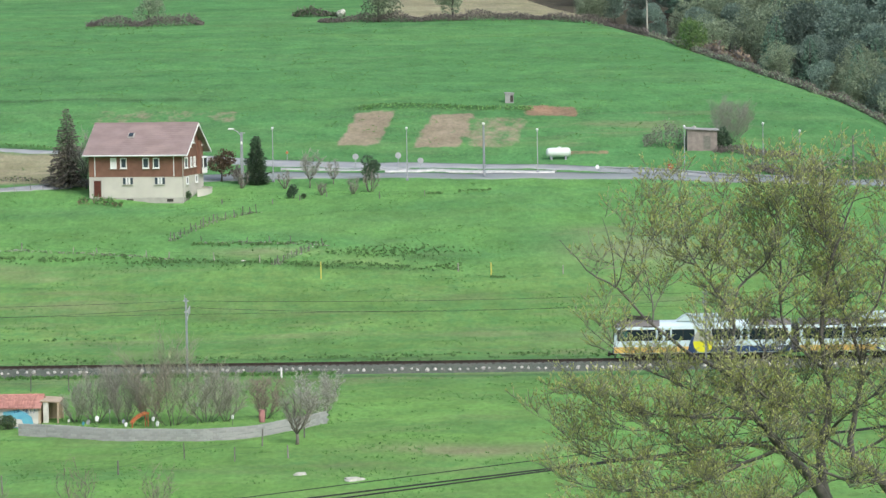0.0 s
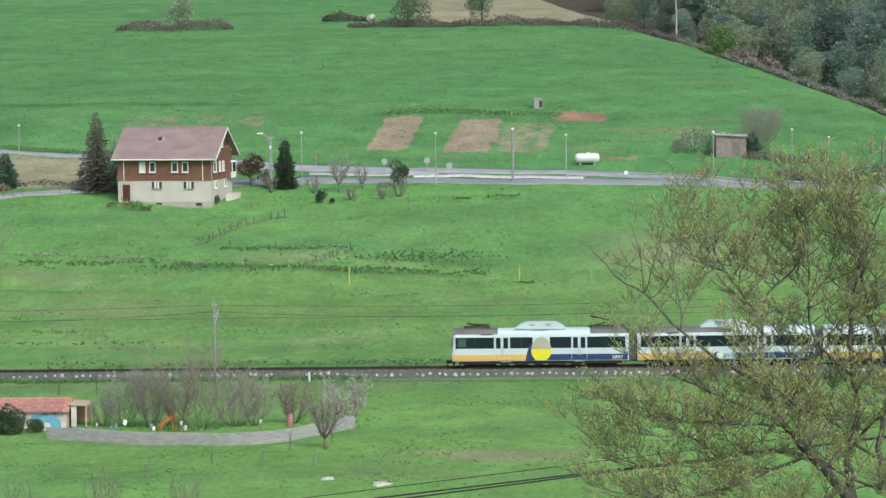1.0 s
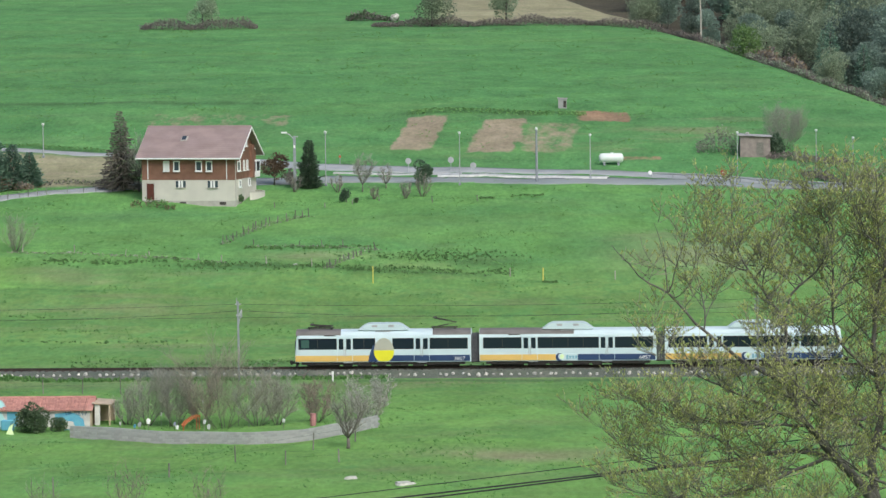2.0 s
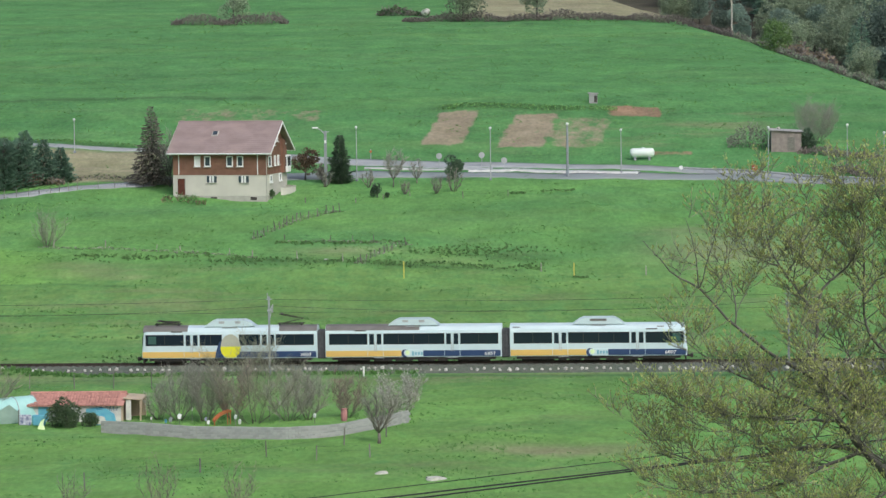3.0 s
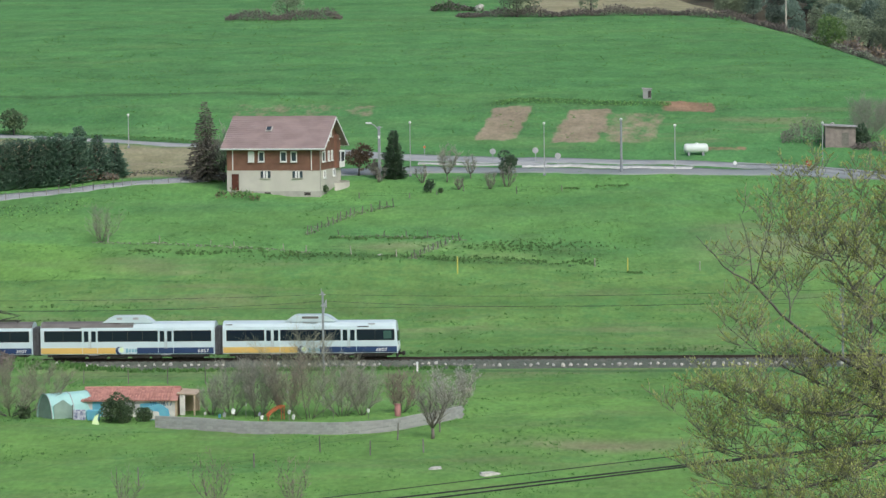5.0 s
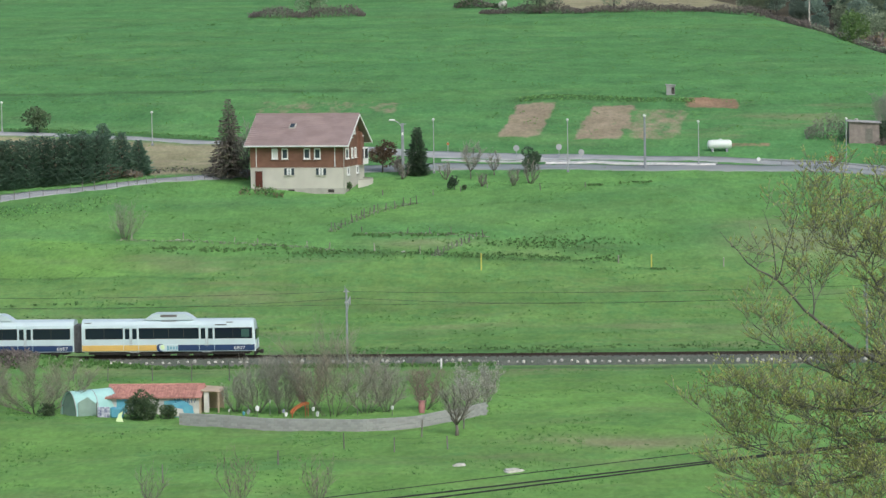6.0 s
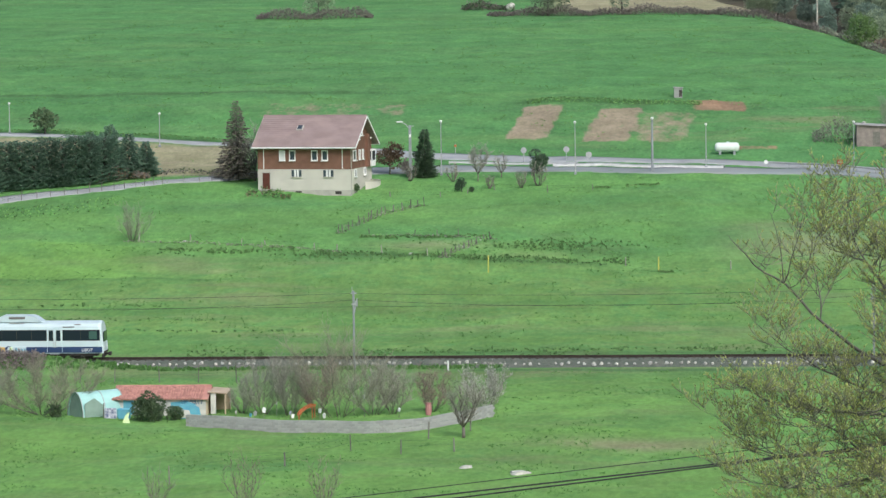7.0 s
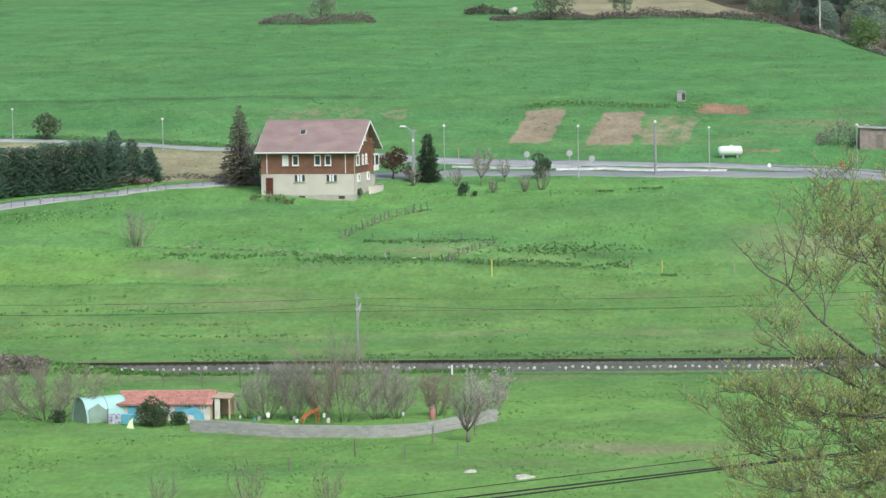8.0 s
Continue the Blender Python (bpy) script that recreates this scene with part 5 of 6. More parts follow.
def road_sign(x, y, h, shape="round", face="galv", rz=0.0, label="round sign seen from its grey back", size=0.38):
    sign = thing("road_sign", on_ground(x, y, rz), label, "road sign", "signs along the road")
    part("post", Shape().tube([(0, 0, -0.1), (0, 0, h)], 0.045, 6), "galv", sign)
    ring = [(size * math.cos(a), h - 0.3 + size * math.sin(a)) for a in np.linspace(0, 2 * math.pi, 8 if shape == "octagon" else 18, endpoint=False) + (math.pi / 8 if shape == "octagon" else 0)]
    part("plate", Shape().prism(ring, -0.07, -0.045, "y"), face, sign)
    if shape == "octagon":
        part("white_bar", Shape().box((0, -0.08, h - 0.3), (0.46, 0.02, 0.12)), "white", sign, "plain white bar")
    return sign


def fence(pts, label, spacing, height, mat="post_wood", seed=1, wires=2, lean=8, r=0.06, gaps=0.0):
    rng = random.Random(seed)
    line = curve_points([(*p, 0) for p in pts], spacing)
    b = line[0]
    bz = float(ground_z(b.x, b.y))
    f = thing("fence", pose(b.x, b.y, bz), label, "fence")
    tops = []
    for p in line:
        if rng.random() < gaps:
            continue
        h = height * rng.uniform(0.8, 1.15)
        rr = r * rng.uniform(0.8, 1.3)
        z = float(ground_z(p.x, p.y)) - bz
        post = Shape().tube([(0, 0, -0.25), (0, 0, h * 0.5), (0, 0, h)], [rr, rr * 0.95, rr * 0.8], 6)
        part("post", post, mat, f, at=pose(p.x - b.x + rng.uniform(-.1, .1), p.y - b.y, z, rng.uniform(-lean, lean), rng.uniform(-lean, lean), 0))
        tops.append((p.x - b.x, p.y - b.y, z, h))
    for k in range(wires):
        q = [(x, y, z + h * (0.9 - 0.38 * k)) for x, y, z, h in tops]
        part("wire", Shape().tube(q, 0.006, 3, False), "wire", f)
    return f


def cable(name, a, b, sag, r, label, group=""):
    a, b = Vector(a), Vector(b)
    pts = [a.lerp(b, i / 24) - Vector((0, 0, 4 * sag * (i / 24) * (1 - i / 24))) for i in range(25)]
    s = Shape().tube([p - a for p in pts], r, 5)
    return tagged(part(name, s, "wire", None, "", True, at=Matrix.Translation(a)), label, "cable", group)


def build_posts():
    for x, y, h in ((-20.6, 482.9, 6.6), (-4.2, 481.1, 6.4), (11.8, 485.5, 5.4), (29.5, 479.8, 6.4), (39.9, 490.2, 5.0), (44.2, 487.4, 4.4), (-57.9, 507.3, 4.3), (-78.7, 516.4, 4.0)):
        street_lamp(x, y, h)
    p = thing("utility_pole", on_ground(5.2, 484.2), "grey concrete utility pole beside the road", "utility pole")
    part("pole", Shape().tube([(0, 0, -0.2), (0, 0, 6.5)], [0.17, 0.12], 8), "pole_concrete", p)
    part("lantern", Shape().lump((0, -0.1, 6.5), (0.2, 0.2, 0.17), random.Random(3), 0.05, 8, 5), "white", p, "white lantern", smooth=True)
    p = thing("utility_pole", on_ground(49.6, 476), "wooden utility pole among scrub", "utility pole")
    part("pole", Shape().tube([(0, 0, -0.2), (0, 0, 5.4)], [0.15, 0.11], 8), "post_wood", p)
    # concrete pole with a lamp arm beside the house
    p = thing("utility_pole", on_ground(-24.3, 481.2), "concrete pole with a street lamp arm and fittings", "utility pole")
    part("pole", Shape().box((0, 0, 3.2), (0.34, 0.26, 6.6), 0.03), "pole_concrete", p)
    arm = part("arm", Shape().tube([(0, 0, 6.0), (-0.5, 0, 6.6), (-1.0, 0, 6.85)], 0.05, 6), "galv", p)
    part("lantern", Shape().box((-1.25, 0, 6.9), (0.75, 0.3, 0.2), 0.06), "white", arm, "white lamp head")
    part("insulator_box", Shape().box((0, -0.2, 5.2), (0.22, 0.2, 0.35), 0.03), "white", p)
    part("bracket", Shape().box((0.15, 0, 6.4), (0.6, 0.08, 0.08)), "galv", p)
    # poles on the hill
    p = thing("utility_pole", on_ground(36.4, 694), "pale wooden pole on the hill crest", "utility pole")
    part("pole", Shape().tube([(0, 0, -0.3), (0.05, 0, 6.0), (-0.1, 0, 9.0)], [0.17, 0.14, 0.11], 7), "post_pale", p)
    for x, y, h in ((-10.7, 492.2, 1.9), (-5.4, 493.1, 1.7), (-2.6, 489.4, 1.6)):
        road_sign(x, y, h)
    road_sign(27.9, 481.3, 1.6, "octagon", "red", 0, "red octagonal stop sign on a post", 0.4)
    road_sign(19.2, 487.2, 0.8, "round", "white", 0, "small white round marker beside the road", 0.25)
    road_sign(-19.4, 497, 1.5, "round", "orange", 0, "small orange marker on a post", 0.16)
    # guard rail on the bend
    pts = [(19.5, 486.4), (25, 484.4), (30, 482.0), (37, 478.2), (44, 475.5)]
    line = curve_points([(*q, 0) for q in pts], 2.0)
    b = line[0]
    bz = float(ground_z(b.x, b.y))
    g = thing("guard_rail", pose(b.x, b.y, bz), "galvanised steel guard rail on the bend", "guard rail")
    rail = []
    for q in line:
        z = float(ground_z(q.x, q.y)) - bz
        part("post", Shape().box((q.x - b.x, q.y - b.y, z + 0.3), (0.1, 0.1, 0.8)), "galv", g)
        rail.append((q.x - b.x, q.y - b.y - 0.08, z + 0.62))
    part("beam", Shape().tube(rail, 0.12, 6), "galv", g)
    # yellow gas markers and pale stakes
    for x, y, h, mt in ((-13.1, 421.8, 1.75, "yellow"), (5.1, 422.0, 1.45, "yellow"), (1.6, 425.3, 0.9, "post_pale"), (12.8, 422.0, 0.9, "post_pale")):
        k = thing("marker_post", on_ground(x, y), "slim yellow marker post in the field" if mt == "yellow" else "pale short stake in the field", "marker post", "markers across the field")
        part("post", Shape().tube([(0, 0, -0.2), (0, 0, h * 0.85), (0, 0, h)], [0.065, 0.06, 0.05], 6), mt, k)
        part("cap", Shape().tube([(0, 0, h), (0, 0, h + 0.08)], [0.075, 0.03], 6), mt, k)
    # railway poles with their wires
    tops = []
    for x in (-71.0, -23.3, 23.6, 71.0):
        p = thing("railway_pole", on_ground(x, 356.0), "weathered concrete railway pole with steel fittings", "railway pole", "poles along the railway")
        part("pole", Shape().box((0, 0, 3.5), (0.19, 0.18, 7.4), 0.03), "pole_concrete", p)
        part("top_fitting", Shape().tube([(-0.12, 0, 7.0), (-0.12, 0, 7.5)], 0.035, 5).box((0, 0, 6.95), (0.55, 0.1, 0.1)), "galv", p)
        arm = part("bracket", Shape().tube([(0.05, 0, 5.9), (0.05, 4.4, 6.1)], 0.04, 5).tube([(0.05, 0, 5.0), (0.05, 3.6, 6.0)], 0.035, 5), "galv", p)
        part("insulator", Shape().tube([(0.05, 4.1, 5.4), (0.05, 4.1, 6.05)], 0.06, 6), "galv", arm)
        part("collar", Shape().box((0, 0, 5.95), (0.36, 0.3, 0.16), 0.02), "galv", p)
        tops.append((x, float(ground_z(x, 356.0))))
    for (xa, za), (xb, zb) in zip(tops, tops[1:]):
        cable("overhead_wire", (xa, 356, za + 6.95), (xb, 356, zb + 6.95), 0.35, 0.014, "thin dark wire between railway poles", "wires along the railway")
        cable("overhead_wire", (xa, 360.1, za + 6.0), (xb, 360.1, zb + 6.0), 0.75, 0.014, "thin dark wire over the track", "wires along the railway")
        cable("contact_wire", (xa, 360.2, za + 5.35), (xb, 360.2, zb + 5.35), 0.02, 0.012, "straight contact wire over the track", "wires along the railway")
    k = thing("distance_post", on_ground(-14.75, 354.6), "small white distance post beside the track", "marker post")
    part("post", Shape().box((0, 0, 0.4), (0.16, 0.12, 1.0), 0.03), "white", k)
    part("plate", Shape().box((0, -0.07, 0.8), (0.2, 0.03, 0.22), 0.01), "white", k)
    # near cables across the slope
    for (z0, r), dz in zip(((24.873, 0.010), (24.66, 0.020), (24.566, 0.020)), (0.1115, 0.1065, 0.1165)):
        cable("power_cable", (-2.36 - 40, 92, z0 - 40 * dz), (-2.36 + 40, 92, z0 + 40 * dz), 0.0, r, "dark power cable crossing the near slope", "near power cables")


def build_fences():
    fence([(-30.5, 442.8), (-28.5, 448), (-25.9, 455.5), (-21.7, 460.5)], "old grey stake fence with loose wire", 1.15, 0.95, seed=2)
    fence([(-27, 441.6), (-22, 441), (-17, 440), (-13.6, 439.4)], "old grey stake fence with brushwood", 1.9, 0.85, seed=3, gaps=0.2)
    fence([(-18.2, 428.2), (-16.6, 432.5), (-14.8, 436.5), (-13.4, 439)], "leaning grey stakes of a paddock", 1.0, 0.85, seed=4)
    fence([(-53, 441), (-47, 439.6), (-41, 437.6), (-35.5, 435.4), (-30, 432.6), (-25, 431.4), (-20, 429.5)], "weathered field fence with thin wire", 2.6, 0.8, "post_pale", seed=5, gaps=0.25)
    fence([(-100, 448.5), (-73, 464.5), (-54, 476), (-46.5, 480)], "grey concrete posts with wire along the lane", 1.5, 1.0, "post_wood", seed=6, lean=3, r=0.045)
    fence([(-26, 468), (-20, 467.3), (-13.8, 470.3), (-7.4, 467.2), (-2, 469)], "short stakes round young trees", 3.0, 0.8, seed=7, gaps=0.2)
    fence([(-31.4, 276.9), (-24, 287), (-19.7, 296.1), (-14.2, 304.6), (-11.2, 309.3)], "grey field fence below the garden", 9.0, 1.2, "post_wood", seed=8, lean=3)
    fence([(-16.0, 295.4), (-12, 297)], "two thin stakes in the grass", 3.0, 1.2, "post_wood", seed=9)
    fence([(-47, 347), (-40, 346.5), (-33, 346), (-26, 346.4)], "thin posts between garden and railway", 3.3, 1.6, "post_wood", seed=10, lean=2, r=0.04)


def build_field_lines():
    """Brushwood and rank growth along the old fences."""
    for pts, h, lab, sd in (([(-30.5, 442.8), (-28.5, 448), (-25.9, 455.5), (-21.7, 460.5)], 0.42, "dry brushwood along an old stake fence", 31),
                            ([(-27, 441.4), (-22, 440.8), (-17, 439.8), (-13.6, 439.2)], 0.25, "dry brushwood along a paddock fence", 32),
                            ([(-18.2, 428.2), (-16.6, 432.5), (-14.8, 436.5), (-13.4, 439)], 0.45, "dry brushwood along leaning stakes", 33),
                            ([(-54, 440.9), (-47, 439.2), (-41, 437.2), (-35.5, 434.8), (-30, 432.2)], 0.22, "brown dead growth along a field boundary", 34)):
        thicket("brushwood", pts, lab, "brushwood", 0.6, h, ["bramble", "twig", "tuft"], 22, sd, 0.22, False)


# ---- things of the hill and the roadside ----
def build_hill():
    rng = random.Random(5)
    # dark rough strip on the terrace edge, hedges and scrub on the crest
    thicket("terrace_bank", [(-10.5, 538.4), (-2, 537), (7.6, 534.6), (12, 535)], "dark green rough bank above the plots", "grass bank", 3.5, 0.55, ["dark_tuft", "dark_tuft", "tuft"], 80, 2, 0.24, False)
    thicket("road_bank", [(-100, 522), (-80, 518.4), (-70, 517.4), (-61, 515.6), (-51, 512), (-46, 509.6)], "dark rank grass above the narrow road", "grass bank", 1.6, 0.4, ["dark_tuft", "tuft"], 40, 37, 0.22, False)
    thicket("ditch_bank", [(-32, 432.4), (-24, 430.2), (-14.5, 427.6), (-8, 426.6), (-1, 425.6)], "dark green rushes along the field ditch", "grass bank", 1.6, 0.3, ["dark_tuft", "dark_tuft", "bush"], 16, 39, 0.18, False)
    thicket("ditch_bank", [(-12.4, 436.4), (-9, 434.6), (-5, 433.4), (1.5, 431.2)], "dark green rushes in a wet hollow", "grass bank", 2.2, 0.3, ["dark_tuft", "dark_tuft", "tuft"], 18, 40, 0.18, False)
    thicket("bramble_hedge", [(-21, 709), (-14, 706), (-6, 703), (2.3, 701.5), (14, 702), (24, 700), (33, 694), (40, 672)], "dark brown bramble hedge across the hill", "hedge", 3.0, 1.9, ["bramble", "bramble", "heath"], 170, 5, 0.32)
    thicket("bramble_hedge", [(36, 676), (40, 650), (44.5, 618), (49, 588), (53, 562), (58.5, 540), (66, 520), (76, 500)], "brown bramble hedge along the spur", "hedge", 3.0, 1.3, ["bramble", "bramble", "wood_b"], 130, 6, 0.32)
    thicket("bracken_bank", [(42, 652), (45, 632), (48, 612)], "pale dead bracken behind the spur", "scrub", 4.0, 3.0, ["fern", "bramble"], 90, 7, 0.6, False)
    thicket("scrub_mound", [(-62, 704), (-57, 702), (-52, 701), (-46, 702), (-42.5, 704)], "brown scrub mound round a small tree", "scrub", 5.0, 2.4, ["bramble", "heath"], 190, 8, 0.3)
    leafy_tree("hill_tree", on_ground(-51.5, 703), "grey-green budding tree on a scrub mound", "tree", 5.2, 6.2, "wood_b", 21, 1800, 0.28, 0.16)
    leafy_tree("hill_tree", on_ground(-10.8, 705), "grey-green budding tree in the hedge", "tree", 6.2, 7.6, "wood_b", 22, 2400, 0.3, 0.2)
    leafy_tree("hill_tree", on_ground(2.4, 704), "grey-green budding tree in the hedge", "tree", 5.8, 6.0, "wood_b", 23, 1900, 0.28, 0.2)
    thicket("dark_bush", [(-26, 722), (-22, 722), (-18, 722)], "dark green bush on the hill", "bush", 3.0, 2.6, ["bush", "bramble"], 110, 9, 0.5)
    k = Shape()
    rng = random.Random(8)
    for i in range(5):
        k.lump((rng.uniform(-.7, .7), rng.uniform(-.4, .4), 0.35 + rng.uniform(-.1, .6)), (0.5, 0.45, 0.45), rng)
    tagged(part("boulder", k, "stone", None, at=on_ground(-17.5, 719, 0, 0.2)), "pale boulders beside a dark bush", "boulder")
    leafy_tree("round_bush", on_ground(40.6, 642), "round fresh green bush on the crest", "bush", 4.6, 5.2, "fresh", 24, 1500, 0.35, 0.1, 0.05, 12)
    # hut
    h = thing("field_hut", on_ground(9.4, 540.3), "small grey stone field hut", "hut")
    part("wall", Shape().box((0, 0, 0.55), (1.15, 1.1, 1.5), 0.04), "block", h)
    part("roof", Shape().prism([(-0.7, 1.3), (0.7, 1.22), (0.7, 1.32), (-0.7, 1.42)], -0.7, 0.7, "y"), "slate", h)
    part("door", Shape().box((0.32, -0.56, 0.55), (0.4, 0.04, 0.9)), "train_dark", h)
    # gas tank
    t = thing("gas_tank", on_ground(14.7, 496.5), "white cylindrical gas tank on concrete feet", "gas tank")
    s = Shape()
    xs, rs = [-1.55, -1.5, -1.38, -1.15, 1.15, 1.38, 1.5, 1.55], [0.12, 0.36, 0.52, 0.6, 0.6, 0.52, 0.36, 0.12]
    s.tube([(x, 0, 0.85) for x in xs], rs, 18)
    part("tank", s, "tank", t, smooth=True)
    for x in (-0.9, 0.9):
        part("foot", Shape().box((x, 0, 0.1), (0.3, 0.9, 0.6), 0.03), "pole_concrete", t)
    part("valve_cover", Shape().tube([(0.1, 0, 1.42), (0.1, 0, 1.56)], 0.18, 10), "tank", t)
    # barn
    b = thing("stone_barn", on_ground(33.0, 501.2), "small rubble stone barn with grey sheet roof", "barn")
    part("wall", Shape().prism([(-1.9, -0.5), (1.9, -0.5), (1.9, 2.2), (-1.9, 2.5)], -1.5, 1.5, "y"), "rubble", b)
    part("roof", Shape().prism([(-2.15, 2.5), (2.15, 2.25), (2.15, 2.4), (-2.15, 2.65)], -1.8, 1.8, "y"), "slate", b)
    part("door", Shape().box((0.6, -1.51, 0.75), (0.9, 0.06, 1.7)), "post_wood", b)
    part("roof_stone", Shape().lump((-0.9, 0, 2.72), (0.3, 0.3, 0.14), rng), "stone", b)
    thicket("bramble_scrub", [(26.4, 503.8), (29, 503.2), (32.4, 503.2)], "brown bramble scrub beside the barn", "scrub", 3.0, 6.4, ["heath", "bramble", "twig"], 300, 10, 0.22)
    thicket("bramble_scrub", [(35.0, 499.5), (38, 498), (41, 496.5), (44, 495)], "purple-brown bramble scrub beside the road", "scrub", 2.5, 1.5, ["heath", "bramble"], 150, 11, 0.28)
    thicket("bramble_scrub", [(38.5, 486), (40.2, 483), (41.6, 480)], "brown scrub at the road bend", "scrub", 1.6, 1.4, ["heath", "bramble"], 90, 12, 0.4)
    thicket("bramble_scrub", [(44.5, 481), (49, 480), (55, 478.5), (62, 476.5), (70, 474)], "olive scrub round a pole", "scrub", 3.0, 2.8, ["twig_olive", "bramble", "tuft"], 120, 13, 0.42)
    leafy_tree("dark_bush", on_ground(35.6, 500.6), "dark evergreen bush beside the barn", "bush", 2.9, 2.5, "cypress", 31, 800, 0.3, 0.08, 0.05, 8)
    bare_tree("bare_tree", on_ground(37.0, 505.0), "grey leafless tree behind the barn", "tree", 5.6, 7.0, 12, 0.03, 4600, "twig", "twig", 32, None, 0.016)


def build_forest():
    """Wooded slope beyond the spur."""
    rng = random.Random(5)
    kinds = [leafy_tree("forest_tree", on_ground(80, 820), "dark evergreen woodland tree on the far slope", "tree", 13, 9, "wood_a", 41, 5200, 0.4, 0.25, 0.1, 14, "woods beyond the hill"),
             leafy_tree("forest_tree", on_ground(90, 830), "dark evergreen woodland tree on the far slope", "tree", 16, 8.5, "wood_a", 42, 5200, 0.4, 0.25, 0.1, 14, "woods beyond the hill"),
             leafy_tree("forest_tree", on_ground(96, 846), "grey-green budding woodland tree on the far slope", "tree", 12, 10, "wood_b", 43, 5600, 0.36, 0.22, 0.12, 16, "woods beyond the hill"),
             spruce("forest_tree", on_ground(100, 860), "dark conifer on the far wooded slope", 17, 4.2, "hedge", 44, 16, 0.3, 0.05, 1.1, 0.8, "woods beyond the hill", "tree")]
    n = 0
    while n < 230:
        y = rng.uniform(560, 1000)
        x = rng.uniform(20, 0.135 * y + 30)
        e = (x - 44.5) * 0.988 + (y - 610.0) * 0.15 - 1.0
        if not 14 < e < 100 or x < 0.035 * y:
            continue
        src = kinds[rng.choices((0, 1, 2, 3), (4, 3, 6, 2))[0]]
        k = rng.uniform(0.7, 1.15) * (0.7 if e < 26 else 1.0)
        src.scale = (k, k, k * rng.uniform(0.85, 1.1))
        copy_thing(src, on_ground(x, y, rng.uniform(0, 360)))
        src.scale = (1, 1, 1)
        n += 1


def build_roadside():
    spruce("spruce_tree", on_ground(-45.5, 481.2), "tall dark spruce with thin brown top beside the house", 9.8, 2.9, "spruce", 51, 62, 0.42, 0.09, 0.5, 0.8)
    bare_tree("bare_tree", on_ground(-43.2, 480), "bare brown tree beside the spruce", "tree", 6.2, 3.2, 1, 0.1, 350, "twig", "bark", 52, None, 0.05)
    spruce("cypress_tree", on_ground(-22.6, 482.0), "dense dark green cypress beside a pole", 6.0, 1.5, "cypress", 53, 150, 0.05, 0.0, 0.42, 0.6)
    leafy_tree("round_tree", on_ground(-27.0, 484.3), "small bronze-leaved round tree near the house", "tree", 3.7, 3.2, "bush_red", 54, 1100, 0.26, 0.09, 0.22, 12)
    leafy_tree("shrub", on_ground(-24.9, 482.6), "small brown shrub beside the pole", "bush", 2.2, 1.6, "bramble", 55, 350, 0.22, 0.05, 0.1, 6)
    leafy_tree("round_tree", on_ground(-8.9, 482.2), "small dark green round tree near the road", "tree", 2.8, 2.5, "cypress", 56, 1000, 0.26, 0.08, 0.12, 10)
    leafy_tree("shrub", on_ground(-17.7, 470.5), "small dark evergreen shrub in the field", "bush", 1.6, 1.2, "cypress", 57, 500, 0.2, 0.06, 0.02, 7)
    leafy_tree("shrub", on_ground(-16.4, 470.2), "tiny dark shrub in the field", "bush", 0.9, 0.5, "bush", 58, 160, 0.16, 0.04, 0.02, 4)
    leafy_tree("shrub", on_ground(-30.3, 471.8), "low dark shrub at the house corner", "bush", 1.0, 0.8, "bush", 59, 260, 0.18, 0.04, 0.02, 5)
    for x, y, h, sp, tw, sd, lab in ((-16.0, 478.8, 4.3, 3.4, 420, 61, "bare purplish tree beside the road"), (-13.2, 480.6, 2.8, 2.4, 200, 62, "small bare tree beside the road"),
                                 (-19.0, 478, 2.4, 1.8, 140, 63, "small bare tree in the field"), (-8.6, 472.5, 2.6, 2.2, 160, 64, "thin bare sapling in the field"),
                                 (-10.6, 471.4, 2.2, 1.8, 110, 65, "thin bare sapling in the field"), (-14.4, 472.0, 1.8, 1.6, 110, 66, "thin bare sapling in the field"), (-24.2, 478.4, 2.2, 1.6, 120, 67, "small bare tree below the pole")):
        bare_tree("bare_tree", on_ground(x, y), lab, "tree", h, sp, 1 if h > 2.7 else 3, 0.07, tw, "twig", "bark_fruit", sd, None, 0.05)
    bare_tree("bare_shrub", on_ground(-53.7, 441.5), "many-stemmed bare grey shrub in the field", "bush", 4.0, 3.6, 14, 0.03, 700, "twig", "bark_fruit", 68, None, 0.018)
    # hedge of dark conifers along the lane
    rng = random.Random(6)
    first = None
    for i in range(25):
        x = -100 + i * 1.6
        y = 461.5 + (x + 100) * 0.455 + rng.uniform(-.5, .5)
        h = rng.uniform(5.8, 6.5)
        if first is None:
            first = spruce("hedge_conifer", on_ground(x, y), "dense dark green conifer in a tall hedge", 6.0, 2.1, "hedge", 71, 130, 0.06, 0.0, 0.36, 0.10, "tall conifer hedge along the lane")
        else:
            first.scale = (1, 1, h / 6.2)
            copy_thing(first, on_ground(x, y, rng.uniform(0, 360)))
            first.scale = (1, 1, 1)
    for x, y, h, sd in ((-61.0, 481.0, 6.9, 72), (-58.9, 482.6, 5.6, 73), (-57.0, 484.2, 4.4, 74), (-63.3, 480, 6.2, 75)):
        spruce("conifer", on_ground(x, y), "dark green conifer with an open crown at the hedge end", h, h * 0.36, "hedge", sd, 70, 0.1, 0.04, 0.5, 0.6)
    thicket("dry_scrub", [(-62, 478.6), (-59.5, 480.4), (-57, 482)], "tan dry scrub under the conifers", "scrub", 1.6, 2.6, ["fern", "bramble"], 110, 14, 0.38)
